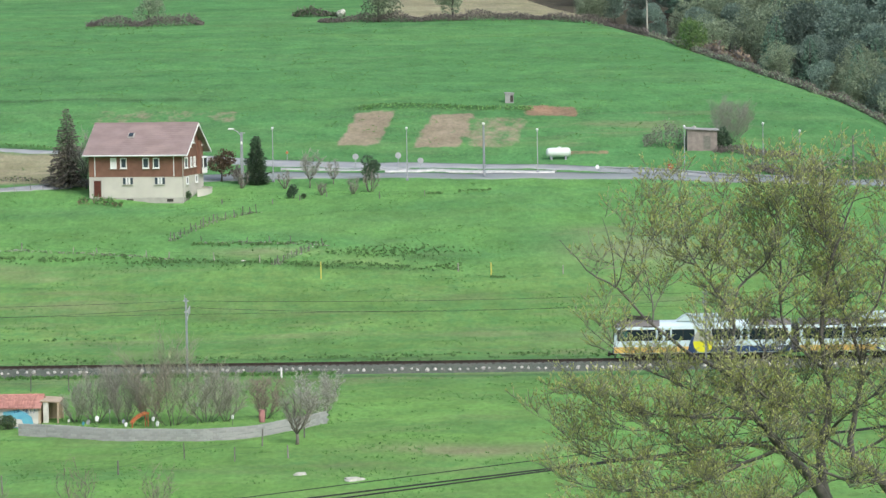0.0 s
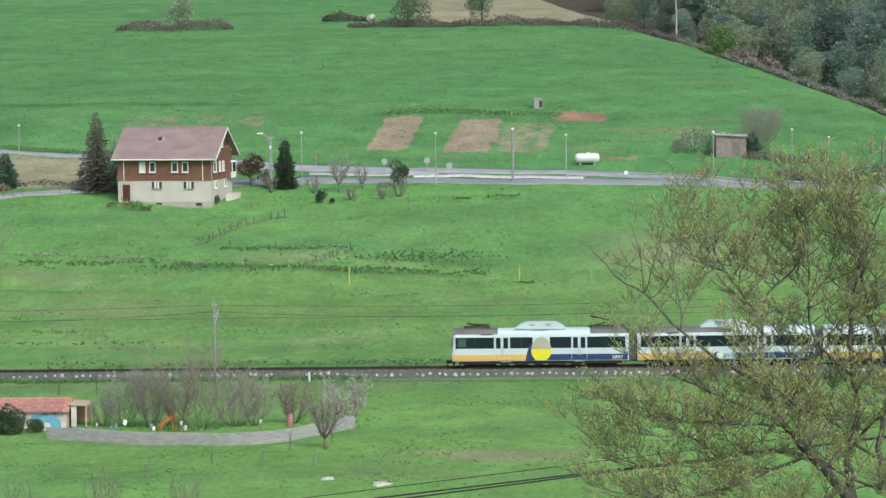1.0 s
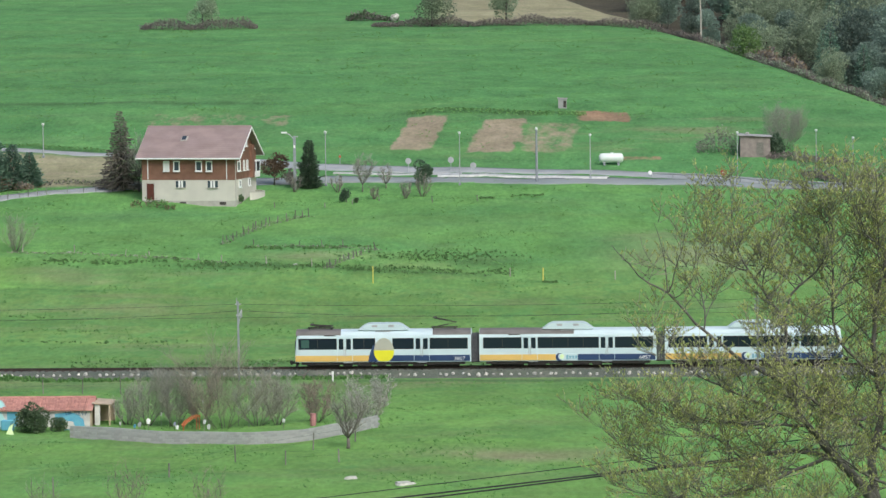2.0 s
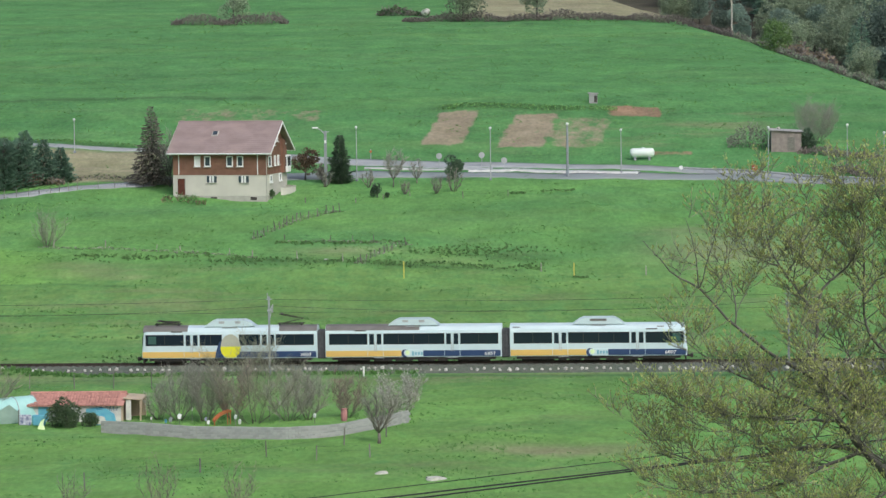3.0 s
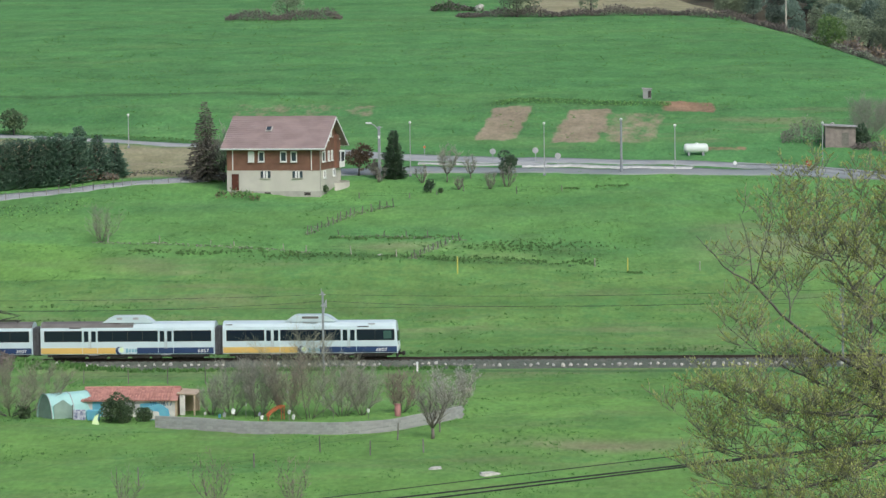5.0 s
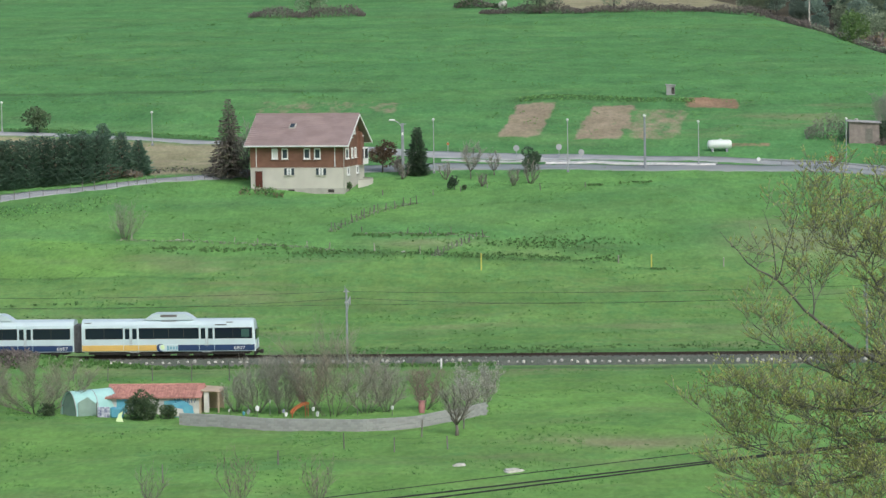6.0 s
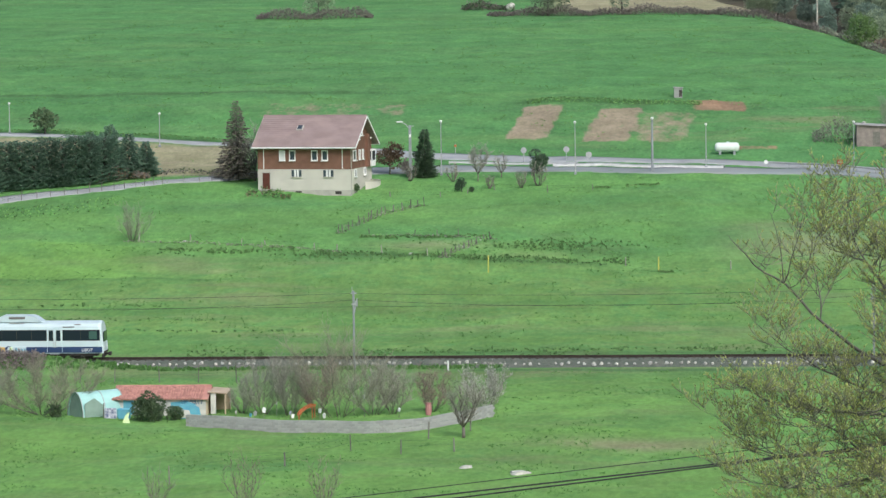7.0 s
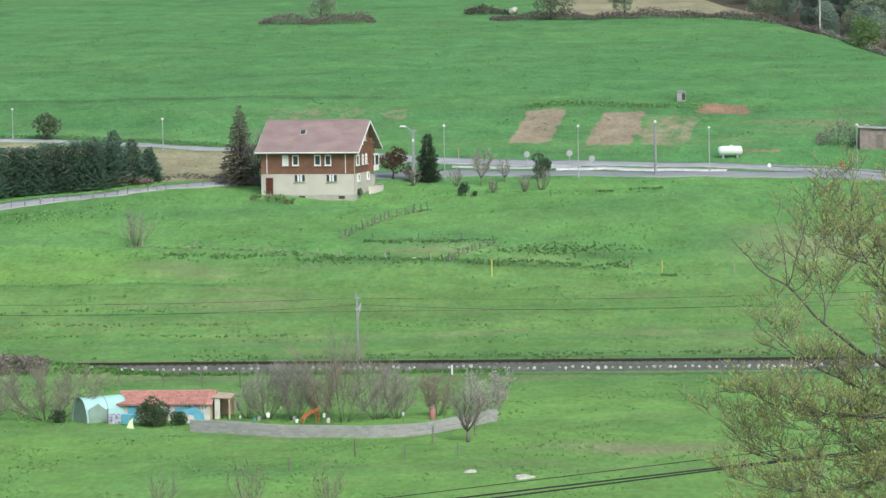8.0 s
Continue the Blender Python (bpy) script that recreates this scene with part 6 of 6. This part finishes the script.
    thicket("dry_scrub", [(-57, 485.2), (-52, 485.6), (-47.5, 485.4)], "dark weeds at the edge of a straw field", "scrub", 1.0, 0.7, ["bush", "bramble"], 30, 15, 0.3)
    leafy_tree("round_tree", on_ground(-74, 516), "dark round tree behind the hedge", "tree", 3.4, 3.2, "bush", 76, 700, 0.35, 0.12, 0.1, 8)
    thicket("rough_bank", [(-100, 440), (-80, 452), (-66, 459), (-58, 463)], "rough dark green tufts on the bank below the lane", "grass bank", 8.0, 0.25, ["dark_tuft", "tuft", "tuft"], 30, 16, 0.26, False)
    thicket("shrub_bed", [(-42.6, 469.2), (-40.8, 468.4), (-38.5, 468.2)], "low green shrubs beside the house door", "bush", 2.4, 2.4, ["bush", "tuft", "fern"], 110, 17, 0.28, False)
    # curved low wall behind the house
    w = thing("terrace_wall", on_ground(-28.9, 476.5), "low curved pale rendered terrace wall", "wall")
    ring = [(1.8 * math.cos(a) - 0.6, 2.6 * math.sin(a)) for a in np.linspace(-1.5, 1.3, 12)]
    ring2 = [(1.55 * math.cos(a) - 0.6, 2.3 * math.sin(a)) for a in np.linspace(1.3, -1.5, 12)]
    part("wall", Shape().prism(ring + ring2, -0.8, 0.55, "z"), "render", w)
    part("coping", Shape().prism([(x * 1.03, y * 1.02) for x, y in ring] + [(x * 0.98, y * 0.98) for x, y in ring2], 0.55, 0.62, "z"), "plinth", w)


build_posts()
build_fences()
build_field_lines()
build_hill()
build_forest()
build_roadside()
big_tree()


# ---- the garden below the railway ----
def block_wall():
    w = thing("garden_wall", on_ground(-22, 311), "low grey concrete block wall round a garden", "garden wall")
    bz = float(ground_z(-22, 311))
    pts = [(-34.2, 314.8), (-28, 312.2), (-22, 310.4), (-18.5, 309.5), (-15.6, 309.9), (-12.5, 313.5), (-9.6, 319.2)]
    line = curve_points([(*p, 0) for p in pts], 0.05)
    total = [0.0]
    for a, b in zip(line, line[1:]):
        total.append(total[-1] + (b - a).length)
    n = int(total[-1] / 0.5)
    block = Shape().box((0, 0, 0), (0.486, 0.2, 0.198), 0.012).mesh("block", "block")

    def at(s):
        i = min(np.searchsorted(total, s), len(line) - 1)
        j = max(i - 1, 0)
        d = (line[min(i + 4, len(line) - 1)] - line[max(j - 4, 0)]).normalized()
        return line[i], d

    rng = random.Random(3)
    for c in range(5):
        for k in range(n):
            s = (k + 0.5 + 0.5 * (c % 2)) * 0.5
            if s > total[-1]:
                continue
            p, d = at(s)
            z = float(ground_z(p.x, p.y)) - bz + 0.08 + 0.206 * c - 0.03
            part("block", block, "block", w, at=pose(p.x + 22 + rng.uniform(-.006, .006), p.y - 311 + rng.uniform(-.012, .012), z, 0, 0, math.degrees(math.atan2(d.y, d.x))))
    vs = []
    for k in range(n + 1):
        p, d = at(min(k * 0.5, total[-1]))
        o = Vector((-d.y, d.x, 0)) * 0.085
        z = float(ground_z(p.x, p.y)) - bz
        for q, zz in ((p - o, z - 0.3), (p - o, z + 0.97), (p + o, z + 0.97), (p + o, z - 0.3)):
            vs.append((q.x + 22, q.y - 311, zz))
    fs = [(k * 4 + i, k * 4 + (i + 1) % 4, k * 4 + 4 + (i + 1) % 4, k * 4 + 4 + i) for k in range(n) for i in range(4)] + [(0, 1, 2, 3), (n * 4, n * 4 + 3, n * 4 + 2, n * 4 + 1)]
    part("mortar", Shape().add(vs, fs), "mortar", w)


def garden_shed():
    g = thing("garden_shed", on_ground(-37.1, 324.4, -1.0), "low garden shed with terracotta roof and painted wall", "shed")
    W, D, h, r = 7.6, 5.0, 1.38, 2.05
    part("wall", Shape().prism([(-D / 2, -0.2), (D / 2, -0.2), (D / 2, h), (0, r - 0.1), (-D / 2, h)], -W / 2, W / 2, "x"), "shed_white", g, "stained pale wall")
    part("gable_wall", Shape().prism([(-D / 2, -0.2), (D / 2, -0.2), (D / 2, h), (0, r - 0.1), (-D / 2, h)], W / 2 + 0.003, W / 2 + 0.12, "x"), "plaster", g, "tan plastered gable wall")
    k = (r - h) / (D / 2)
    ang = math.degrees(math.atan(k))
    for sgn in (-1, 1):
        slab = part("roof", Shape().prism([(sgn * (D / 2 + 0.3), h - 0.3 * k), (sgn * (D / 2 + 0.3), h - 0.3 * k + 0.07), (0, r + 0.07), (0, r)], -W / 2 - 0.15, W / 2 + 0.25, "x"), "red_tile", g, "terracotta tile roof slope")
        if sgn < 0:
            arc = [(0.115 * math.cos(a), 0.06 * math.sin(a)) for a in np.linspace(0, math.pi, 6)]
            tile = Shape().prism(arc, -0.2, 0.2, "y").mesh("tile", "red_tile")
            rng = random.Random(2)
            for c in range(31):
                for j in range(8):
                    f = (j + 0.5) / 8
                    y, z = -(D / 2 + 0.3) * (1 - f), (h - 0.3 * k) + (r - h + 0.3 * k) * f
                    part("tile", tile, "red_tile", slab, at=pose(-W / 2 + 0.0 + c * 0.24, y, z + 0.075 + 0.01 * rng.random(), ang + 3, 0, rng.uniform(-3, 3)))
    part("ridge_tile", Shape().tube([(-W / 2 - 0.15, 0, r + 0.08), (W / 2 + 0.25, 0, r + 0.08)], 0.12, 8), "red_tile", g)
    part("painted_patch", Shape().prism([(1.0, 0.2), (2.6, 0.1), (3.0, 0.9), (2.2, 1.2), (0.9, 1.05)], -D / 2 - 0.02, -D / 2 - 0.004, "y"), "blue", g, "blue sprayed wall painting")
    part("painted_patch", Shape().prism([(-3.0, 0.1), (-2.2, 0.1), (-2.0, 1.25), (-3.0, 1.25)], -D / 2 - 0.02, -D / 2 - 0.004, "y"), "blue", g, "blue sprayed wall painting")
    rng = random.Random(4)
    for i in range(9):
        x = 1.9 + 0.19 * i
        part("sprayed_stroke", Shape().tube([(x, -D / 2 - 0.02, 0.9), (x + rng.uniform(-.15, .15), -D / 2 - 0.02, 1.15), (x + rng.uniform(-.1, .1), -D / 2 - 0.02, 1.3)], 0.03, 4), "graffiti", g, "dark blue sprayed stroke")
    part("door_opening", Shape().box((W / 2 + 0.13, -0.8, 0.72), (0.03, 0.8, 1.5)), "wood_door", g, "dark doorway")
    porch = part("porch_roof", Shape().prism([(W / 2 + 0.1, 1.78), (W / 2 + 1.7, 1.66), (W / 2 + 1.7, 1.74), (W / 2 + 0.1, 1.86)], -2.0, 1.8, "y"), "plaster", g, "tan lean-to roof")
    for y in (-1.9, 1.6):
        part("post", Shape().box((W / 2 + 1.55, y, 0.75), (0.14, 0.14, 1.85), 0.02), "plaster", porch)
    part("side_wall", Shape().box((W / 2 + 0.85, 1.7, 0.75), (1.4, 0.1, 1.9)), "plaster", porch)
    part("curtain", Shape().box((W / 2 + 0.55, -1.85, 0.85), (0.45, 0.05, 1.7), 0.02), "shed_white", porch)
    # greenhouse tunnel
    t = thing("greenhouse_tunnel", on_ground(-42.4, 321.8, 38), "pale teal plastic greenhouse tunnel with open end", "greenhouse")
    arcs = lambda r, z: [(r * math.cos(a), z * math.sin(a)) for a in np.linspace(0, math.pi, 12)]
    for x0, x1, r in ((-1.9, 0.2, 1.25), (0.15, 2.0, 1.2)):
        outer, inner = arcs(r, 2.05), arcs(r - 0.05, 2.0)
        part("film", Shape().prism([(y, z) for y, z in outer + inner[::-1]], x0, x1, "x"), "film", t)
    part("end_film", Shape().prism(arcs(1.18, 1.95), -1.85, -1.8, "x"), "film_dark", t, "grey-green mesh end")
    for x in (-1.95, 0.18, 2.02):
        part("hoop", Shape().tube([(x, y, z) for y, z in arcs(1.28, 2.08)], 0.035, 5), "galv", t)
    part("side_flap", Shape().prism([(-1.8, 0.05), (0.0, 0.05), (-0.1, 1.0), (-0.9, 1.6), (-1.8, 1.2)], -1.32, -1.27, "y"), "film_dark", t, "grey-green mesh flap")
    c = thing("tarpaulin", on_ground(-40.0, 319.8), "blue and checked cloths hung on a line", "tarpaulin")
    part("cloth", Shape().box((-0.95, 0, 0.45), (1.0, 0.12, 0.9), 0.05), "check", c, "checked cloth")
    part("cloth", Shape().box((0.15, 0.05, 0.42), (1.1, 0.3, 0.9), 0.1), "blue", c, "blue cloth")
    part("line_post", Shape().tube([(-1.5, 0, -0.1), (-1.5, 0, 1.3)], 0.04, 5), "post_wood", c)
    c = thing("tarpaulin", on_ground(-52.0, 322.6), "dark teal tarpaulin over stacked goods", "tarpaulin")
    part("cover", Shape().box((0, 0, 0.3), (2.2, 1.2, 0.8), 0.15), "blue", c)
    part("top", Shape().box((-0.5, 0, 0.74), (1.2, 0.9, 0.16), 0.05), "shed_white", c)
    c = thing("tarpaulin", on_ground(-34.6, 320.0), "blue tarpaulin sheet leaning on the shed", "tarpaulin")
    part("sheet", Shape().prism([(-1.0, 0.0), (1.1, 0.0), (0.9, 0.9), (0.2, 1.35), (-0.8, 1.1)], -0.12, 0.12, "y"), "blue", c)
    part("fold", Shape().prism([(-0.7, 0.1), (0.3, 0.1), (0.1, 0.7), (-0.5, 0.8)], -0.2, -0.125, "y"), "shed_white", c)
    c = thing("plastic_sheet", on_ground(-39.3, 317.0), "pale lime plastic sheet propped on a stake", "plastic sheet")
    part("stake", Shape().tube([(0.05, 0.1, -0.1), (0.05, 0.1, 0.9)], 0.025, 5), "post_wood", c)
    part("sheet", Shape().prism([(-0.35, 0.0), (0.3, 0.0), (0.15, 0.45), (0.28, 0.9), (-0.08, 0.65)], -0.04, 0.04, "y"), "lime", c)
    leafy_tree("evergreen_bush", on_ground(-37.6, 318.9), "dense dark evergreen bush before the shed", "bush", 2.5, 2.7, "bush", 81, 3600, 0.15, 0.12, 0.02, 12)
    leafy_tree("evergreen_bush", on_ground(-35.6, 319.0), "small dark evergreen bush before the shed", "bush", 1.2, 1.4, "bush", 82, 1100, 0.14, 0.06, 0.02, 7)
    leafy_tree("evergreen_bush", on_ground(-45.8, 320.4), "low green plants beside the greenhouse", "bush", 1.0, 1.5, "bush", 83, 350, 0.2, 0.05, 0.02, 6)


def garden_plants():
    for x, y, h, sp, st, tw, mt, sd, ex, lab in (
            (-47.0, 322.5, 4.0, 7.6, 12, 1900, "twig_olive", 91, None, "wide many-stemmed bare shrub with olive twigs"),
            (-51.5, 321.5, 3.6, 4.0, 7, 700, "twig", 92, None, "bare grey shrub in the garden"),
            (-28.6, 322.0, 4.0, 3.4, 6, 900, "twig", 93, None, "bare grey fruit tree in the garden"),
            (-26.4, 321.6, 4.2, 3.6, 6, 1000, "twig", 94, None, "bare grey fruit tree in the garden"),
            (-24.4, 323.5, 4.0, 3.2, 5, 800, "twig_pink", 95, ("twig_pink", 300, 0.07), "pinkish budding fruit tree in the garden"),
            (-22.2, 320.0, 6.6, 5.2, 6, 800, "twig_olive", 96, None, "tall open bare tree in the garden"),
            (-19.6, 321.6, 3.8, 2.8, 6, 800, "twig", 97, None, "bare dark fruit tree in the garden"),
            (-18.0, 321.9, 3.7, 2.6, 6, 700, "twig", 98, None, "bare dark fruit tree in the garden"),
            (-14.8, 322.8, 3.3, 2.8, 6, 600, "twig_pink", 99, None, "bare purplish fruit tree behind the wall"),
            (-10.4, 322.4, 3.3, 3.2, 6, 600, "twig", 100, ("blossom", 900, 0.09), "fruit tree with white blossom beyond the wall"),
            (-30.4, 323.0, 2.4, 2.2, 5, 300, "twig", 101, None, "small bare shrub beside the shed"),
            (-24.9, 264.6, 3.6, 2.6, 7, 160, "twig_pink", 102, None, "bare reddish sapling at the slope's foot"),
            (-19.6, 265.8, 3.3, 2.4, 6, 130, "twig_pink", 103, None, "bare reddish sapling at the slope's foot"),
            (-30.8, 263.8, 3.0, 2.0, 5, 100, "twig", 104, None, "bare thin sapling at the slope's foot")):
        bare_tree("fruit_tree" if sd < 102 else "sapling", on_ground(x, y), lab, "tree", h * (1.08 if sd < 102 else 1.0), sp * (1.35 if sd < 102 else 1.0), st, 0.034, int(tw * (2.3 if sd < 102 else 1)), mt, "bark_fruit", sd, ex, 0.022, "garden trees" if sd < 102 else "")
    bare_tree("plum_tree", on_ground(-11.6, 305.9), "bare dark plum tree before the garden wall", "tree", 4.1, 5.6, 1, 0.13, 1200, "twig", "bark_fruit", 110, None, 0.018)
    thicket("heath_bank", [(-72, 355.4), (-61, 355.2), (-57, 356.6), (-52.2, 356.8)], "purple-brown scrub bank beside the track", "scrub", 2.2, 1.5, ["heath", "heath", "bramble"], 330, 18, 0.28)


def garden_clutter():
    rng = random.Random(7)
    s = thing("garden_slide", on_ground(-24.9, 319.6, 35), "faded orange plastic garden slide", "slide")
    pts = [(-0.75, 0, 0.35), (-0.45, 0, 0.65), (0.0, 0, 0.9), (0.5, 0, 1.05), (0.8, 0, 1.05)]
    for y in (-0.2, 0.2):
        part("side", Shape().tube([(p[0], y, p[2] + 0.06) for p in pts], 0.045, 5), "orange", s)
    part("chute", Shape().prism([(x, z) for x, _, z in pts] + [(x, z - 0.08) for x, _, z in pts[::-1]], -0.2, 0.2, "y"), "orange", s)
    for x in (0.55, 0.8):
        part("leg", Shape().tube([(x, 0, -0.1), (x, 0, 1.0)], 0.04, 5), "orange", s)
    part("leg", Shape().tube([(-0.7, 0, -0.1), (-0.7, 0, 0.4)], 0.05, 5), "orange", s)
    b = thing("garden_barrel", on_ground(-15.0, 320.8), "faded red garden barrel with a lid", "barrel")
    part("barrel", Shape().tube([(0, 0, 0), (0, 0, 0.5), (0, 0, 0.95)], [0.22, 0.28, 0.22], 10), "pink", b)
    part("lid", Shape().tube([(0, 0, 0.95), (0, 0, 1.02)], 0.26, 10), "pink", b)
    for x, y, z, k, mt in ((-29.0, 318.6, 0.55, 0.7, "galv"), (-28.3, 318.9, 0.8, 0.8, "white"), (-25.9, 318.2, 0.4, 0.6, "white"), (-23.7, 318.4, 0.75, 0.6, "white"),
                           (-23.4, 318.8, 0.3, 0.7, "white"), (-17.3, 318.8, 0.7, 0.55, "white"), (-26.2, 319.4, 0.5, 0.5, "check"), (-29.4, 318.8, 0.4, 0.5, "blue"), (-30.6, 319.0, 0.6, 0.4, "shed_white")):
        c = thing("garden_sheet", on_ground(x, y, rng.uniform(-40, 40)), "pale plastic sheet tied to a garden stake", "plastic sheet", "sheets on garden stakes")
        part("stake", Shape().tube([(0, 0, -0.1), (0, 0, z + k * 0.6)], 0.025, 5), "post_wood", c)
        a = rng.uniform(0.2, 0.5)
        k *= 0.62
        part("sheet", Shape().prism([(-k * 0.25, z - k * 0.4), (k * 0.2, z - k * 0.5), (k * 0.4, z + k * a), (0, z + k * 0.5), (-k * 0.3, z + k * 0.2)], -0.05, 0.05, "y"), mt, c)
    for x, y in ((-20.2, 320), (-21.2, 322.4), (-24.0, 321.0), (-27.4, 320.6)):
        c = thing("bird_scarer", on_ground(x, y), "white bottle on a stake to scare birds", "bird scarer", "bird scarers in the garden")
        h = rng.uniform(1.0, 2.0)
        part("stake", Shape().tube([(0, 0, -0.1), (0, 0, h)], 0.02, 5), "post_wood", c)
        part("bottle", Shape().tube([(0, 0, h - 0.05), (0.02, 0, h + 0.2), (0.03, 0, h + 0.3)], [0.05, 0.05, 0.02], 7), "shed_white", c)
    for x, y, r in ((-10.7, 286.2, 0.62), (-6.8, 283.1, 0.75), (-6.2, 283.4, 0.4), (-21.8, 430.6, 0.28), (-47.6, 440.0, 0.35), (-25.1, 431.8, 0.2)):
        tagged(part("field_stone", Shape().lump((0, 0, 0.05), (r, r * 0.9, r * 0.3), rng), "stone", None, at=on_ground(x, y, rng.uniform(0, 90))), "pale flat stone lying in the grass", "stone", "pale stones in the fields")


# ---- grass tufts and rushes: too many to count ----
def tufts(name, spots, mat, label, h0, h1, w, blades=4, seed=1):
    rng = random.Random(seed)
    s = Shape()
    for x, y in spots:
        z = float(ground_z(x, y))
        h = rng.uniform(h0, h1)
        for k in range(blades):
            d = Vector((rng.uniform(-.7, .7), rng.uniform(-.7, .7), 1.0))
            s.leaf((x + rng.uniform(-.12, .12), y + rng.uniform(-.2, .2), z - 0.03), d, w * rng.uniform(0.7, 1.4), h * rng.uniform(0.7, 1.2), rng)
    return tagged(part(name, s, mat, None, "", False, False), label, "grass", "", "stuff")


def scatter():
    rng = random.Random(12)

    def clumpy(n, x0, x1, y0, y1, keep):
        out = []
        while len(out) < n:
            x, y = rng.uniform(x0, x1), rng.uniform(y0, y1)
            if abs(x) > 0.125 * y + 2 + (22 if x < 0 else 0) * y / 480:
                continue
            if noise.noise((x * 0.12, y * 0.12, 1.0)) + 0.6 * noise.noise((x * 0.4, y * 0.3, 5.0)) > keep:
                out.append((x, y))
        return out

    tufts("grass_tufts", clumpy(6000, -62, 45, 270, 353, 0.12), "tuft", "small green grass tufts in the near pasture", 0.08, 0.2, 0.10, 3, 1)
    tufts("grass_tufts", clumpy(7000, -75, 55, 368, 480, 0.16), "tuft", "small green grass tufts in the pasture", 0.08, 0.2, 0.11, 3, 2)
    tufts("grass_tufts", clumpy(5000, -90, 62, 496, 700, 0.18), "tuft", "small green grass tufts on the hill", 0.1, 0.22, 0.14, 3, 3)
    tufts("weed_tufts", clumpy(420, -55, 40, 366, 374, 0.1), "dark_tuft", "dark weeds along the railway", 0.1, 0.3, 0.14, 4, 4)
    tufts("weed_tufts", [(rng.uniform(-62, -10), rng.uniform(355.9, 357.6)) for _ in range(900)], "tuft", "green weeds on the ballast shoulder", 0.2, 0.45, 0.2, 4, 9)
    tufts("weed_tufts", clumpy(45, -60, 40, 280, 350, 0.36), "dark_tuft", "dark weeds in the near pasture", 0.08, 0.2, 0.14, 3, 5)
    tufts("weed_tufts", clumpy(80, -70, 40, 374, 425, 0.36), "dark_tuft", "dark weeds in the pasture", 0.08, 0.2, 0.14, 3, 8)
    marsh = []
    for _ in range(900):
        x = rng.uniform(-50, 2)
        y = 431.0 - 0.11 * (x + 30) + rng.gauss(0, 1.1) + (2 if x < -35 else 0)
        if noise.noise((x * 0.25, y * 0.6, 3)) > -0.12:
            marsh.append((x, y))
    for _ in range(260):
        marsh.append((rng.gauss(-6, 4.0), rng.gauss(436.0, 1.6)))
    for _ in range(160):
        marsh.append((rng.uniform(-28, -13), rng.gauss(440.5, 0.5)))
    tufts("rush_tufts", marsh, "dark_tuft", "dark rushes along a wet field ditch", 0.12, 0.36, 0.16, 4, 6)
    lines = []
    for x0, x1, y0, n in ((-70, -46, 404, 60), (-66, -40, 396, 40), (-60, -30, 389, 50), (-30, 10, 372.5, 70), (5.0, 6.6, 421.4, 40), (30, 45, 402, 60), (-2, 0, 470.5, 30), (2, 6, 471.8, 30)):
        for _ in range(n):
            lines.append((rng.uniform(x0, x1), y0 + rng.gauss(0, 0.35) + 0.02 * rng.uniform(x0, x1)))
    tufts("rush_tufts", lines, "dark_tuft", "dark tufts along old field lines", 0.1, 0.3, 0.2, 4, 7)


# ---- track pieces ----
def track_pieces():
    bed = bpy.data.objects["railway_bed"]
    rng = random.Random(9)
    sl = Shape().box((0, 0, 0), (0.24, 2.0, 0.16), 0.02).mesh("sleeper", "sleeper")
    for i in range(165):
        x = -78 + 0.75 * i
        part("sleeper", sl, "sleeper", bed, at=pose(x, TRACK_Y + rng.uniform(-.05, .05), RAIL_Z - 0.215, 0, 0, rng.uniform(-2, 2)))
    rocks = [Shape().lump((0, 0, 0), (0.24, 0.2, 0.16), rng, 0.3, 6, 4).mesh("stone", "stone") for _ in range(4)]
    for i in range(150):
        x = -62 + i * 0.72 + rng.uniform(-.2, .2)
        if rng.random() < 0.12:
            continue
        y = TRACK_Y - rng.uniform(2.3, 2.7) - (0.3 if x > -12 else 0)
        z = 0.60 - 0.297 * (TRACK_Y - 1.75 - y) + 0.04
        if x < -46:
            y = TRACK_Y - rng.uniform(3.4, 4.2)
            z = 0.10 + 1.2 * min(1, (-x - 43) / 11)
        k = rng.uniform(0.55, 1.05) * (1.7 if x < -45 else 1.0)
        part("stone", rng.choice(rocks), "stone", bed, at=pose(x, y, z, rng.uniform(-30, 30), rng.uniform(-30, 30), rng.uniform(0, 360)) @ Matrix.Diagonal((k * 0.85, k, k * rng.uniform(0.8, 1.7), 1)))
    s = Shape()
    for i in range(6500):
        x, u = rng.uniform(-70, 48), rng.uniform(-1, 1)
        y = TRACK_Y + u * 3.5
        z = 0.60 if abs(u * 3.5) < 1.75 else 0.60 - (abs(u * 3.5) - 1.75) * 0.297
        if u > 0.3:
            continue
        r = rng.uniform(0.05, 0.11)
        a = rng.uniform(0, 6)
        s.add([(x + r * math.cos(a + 2.1 * q), y + r * math.sin(a + 2.1 * q), z) for q in range(3)] + [(x, y, z + r * 1.2)], [(0, 1, 3), (1, 2, 3), (2, 0, 3)])
    tagged(part("ballast_stones", s, "grey_stone", bed, "", False, False), "", "", "", "stuff")


block_wall()
garden_shed()
garden_plants()
garden_clutter()
scatter()
track_pieces()

motions()
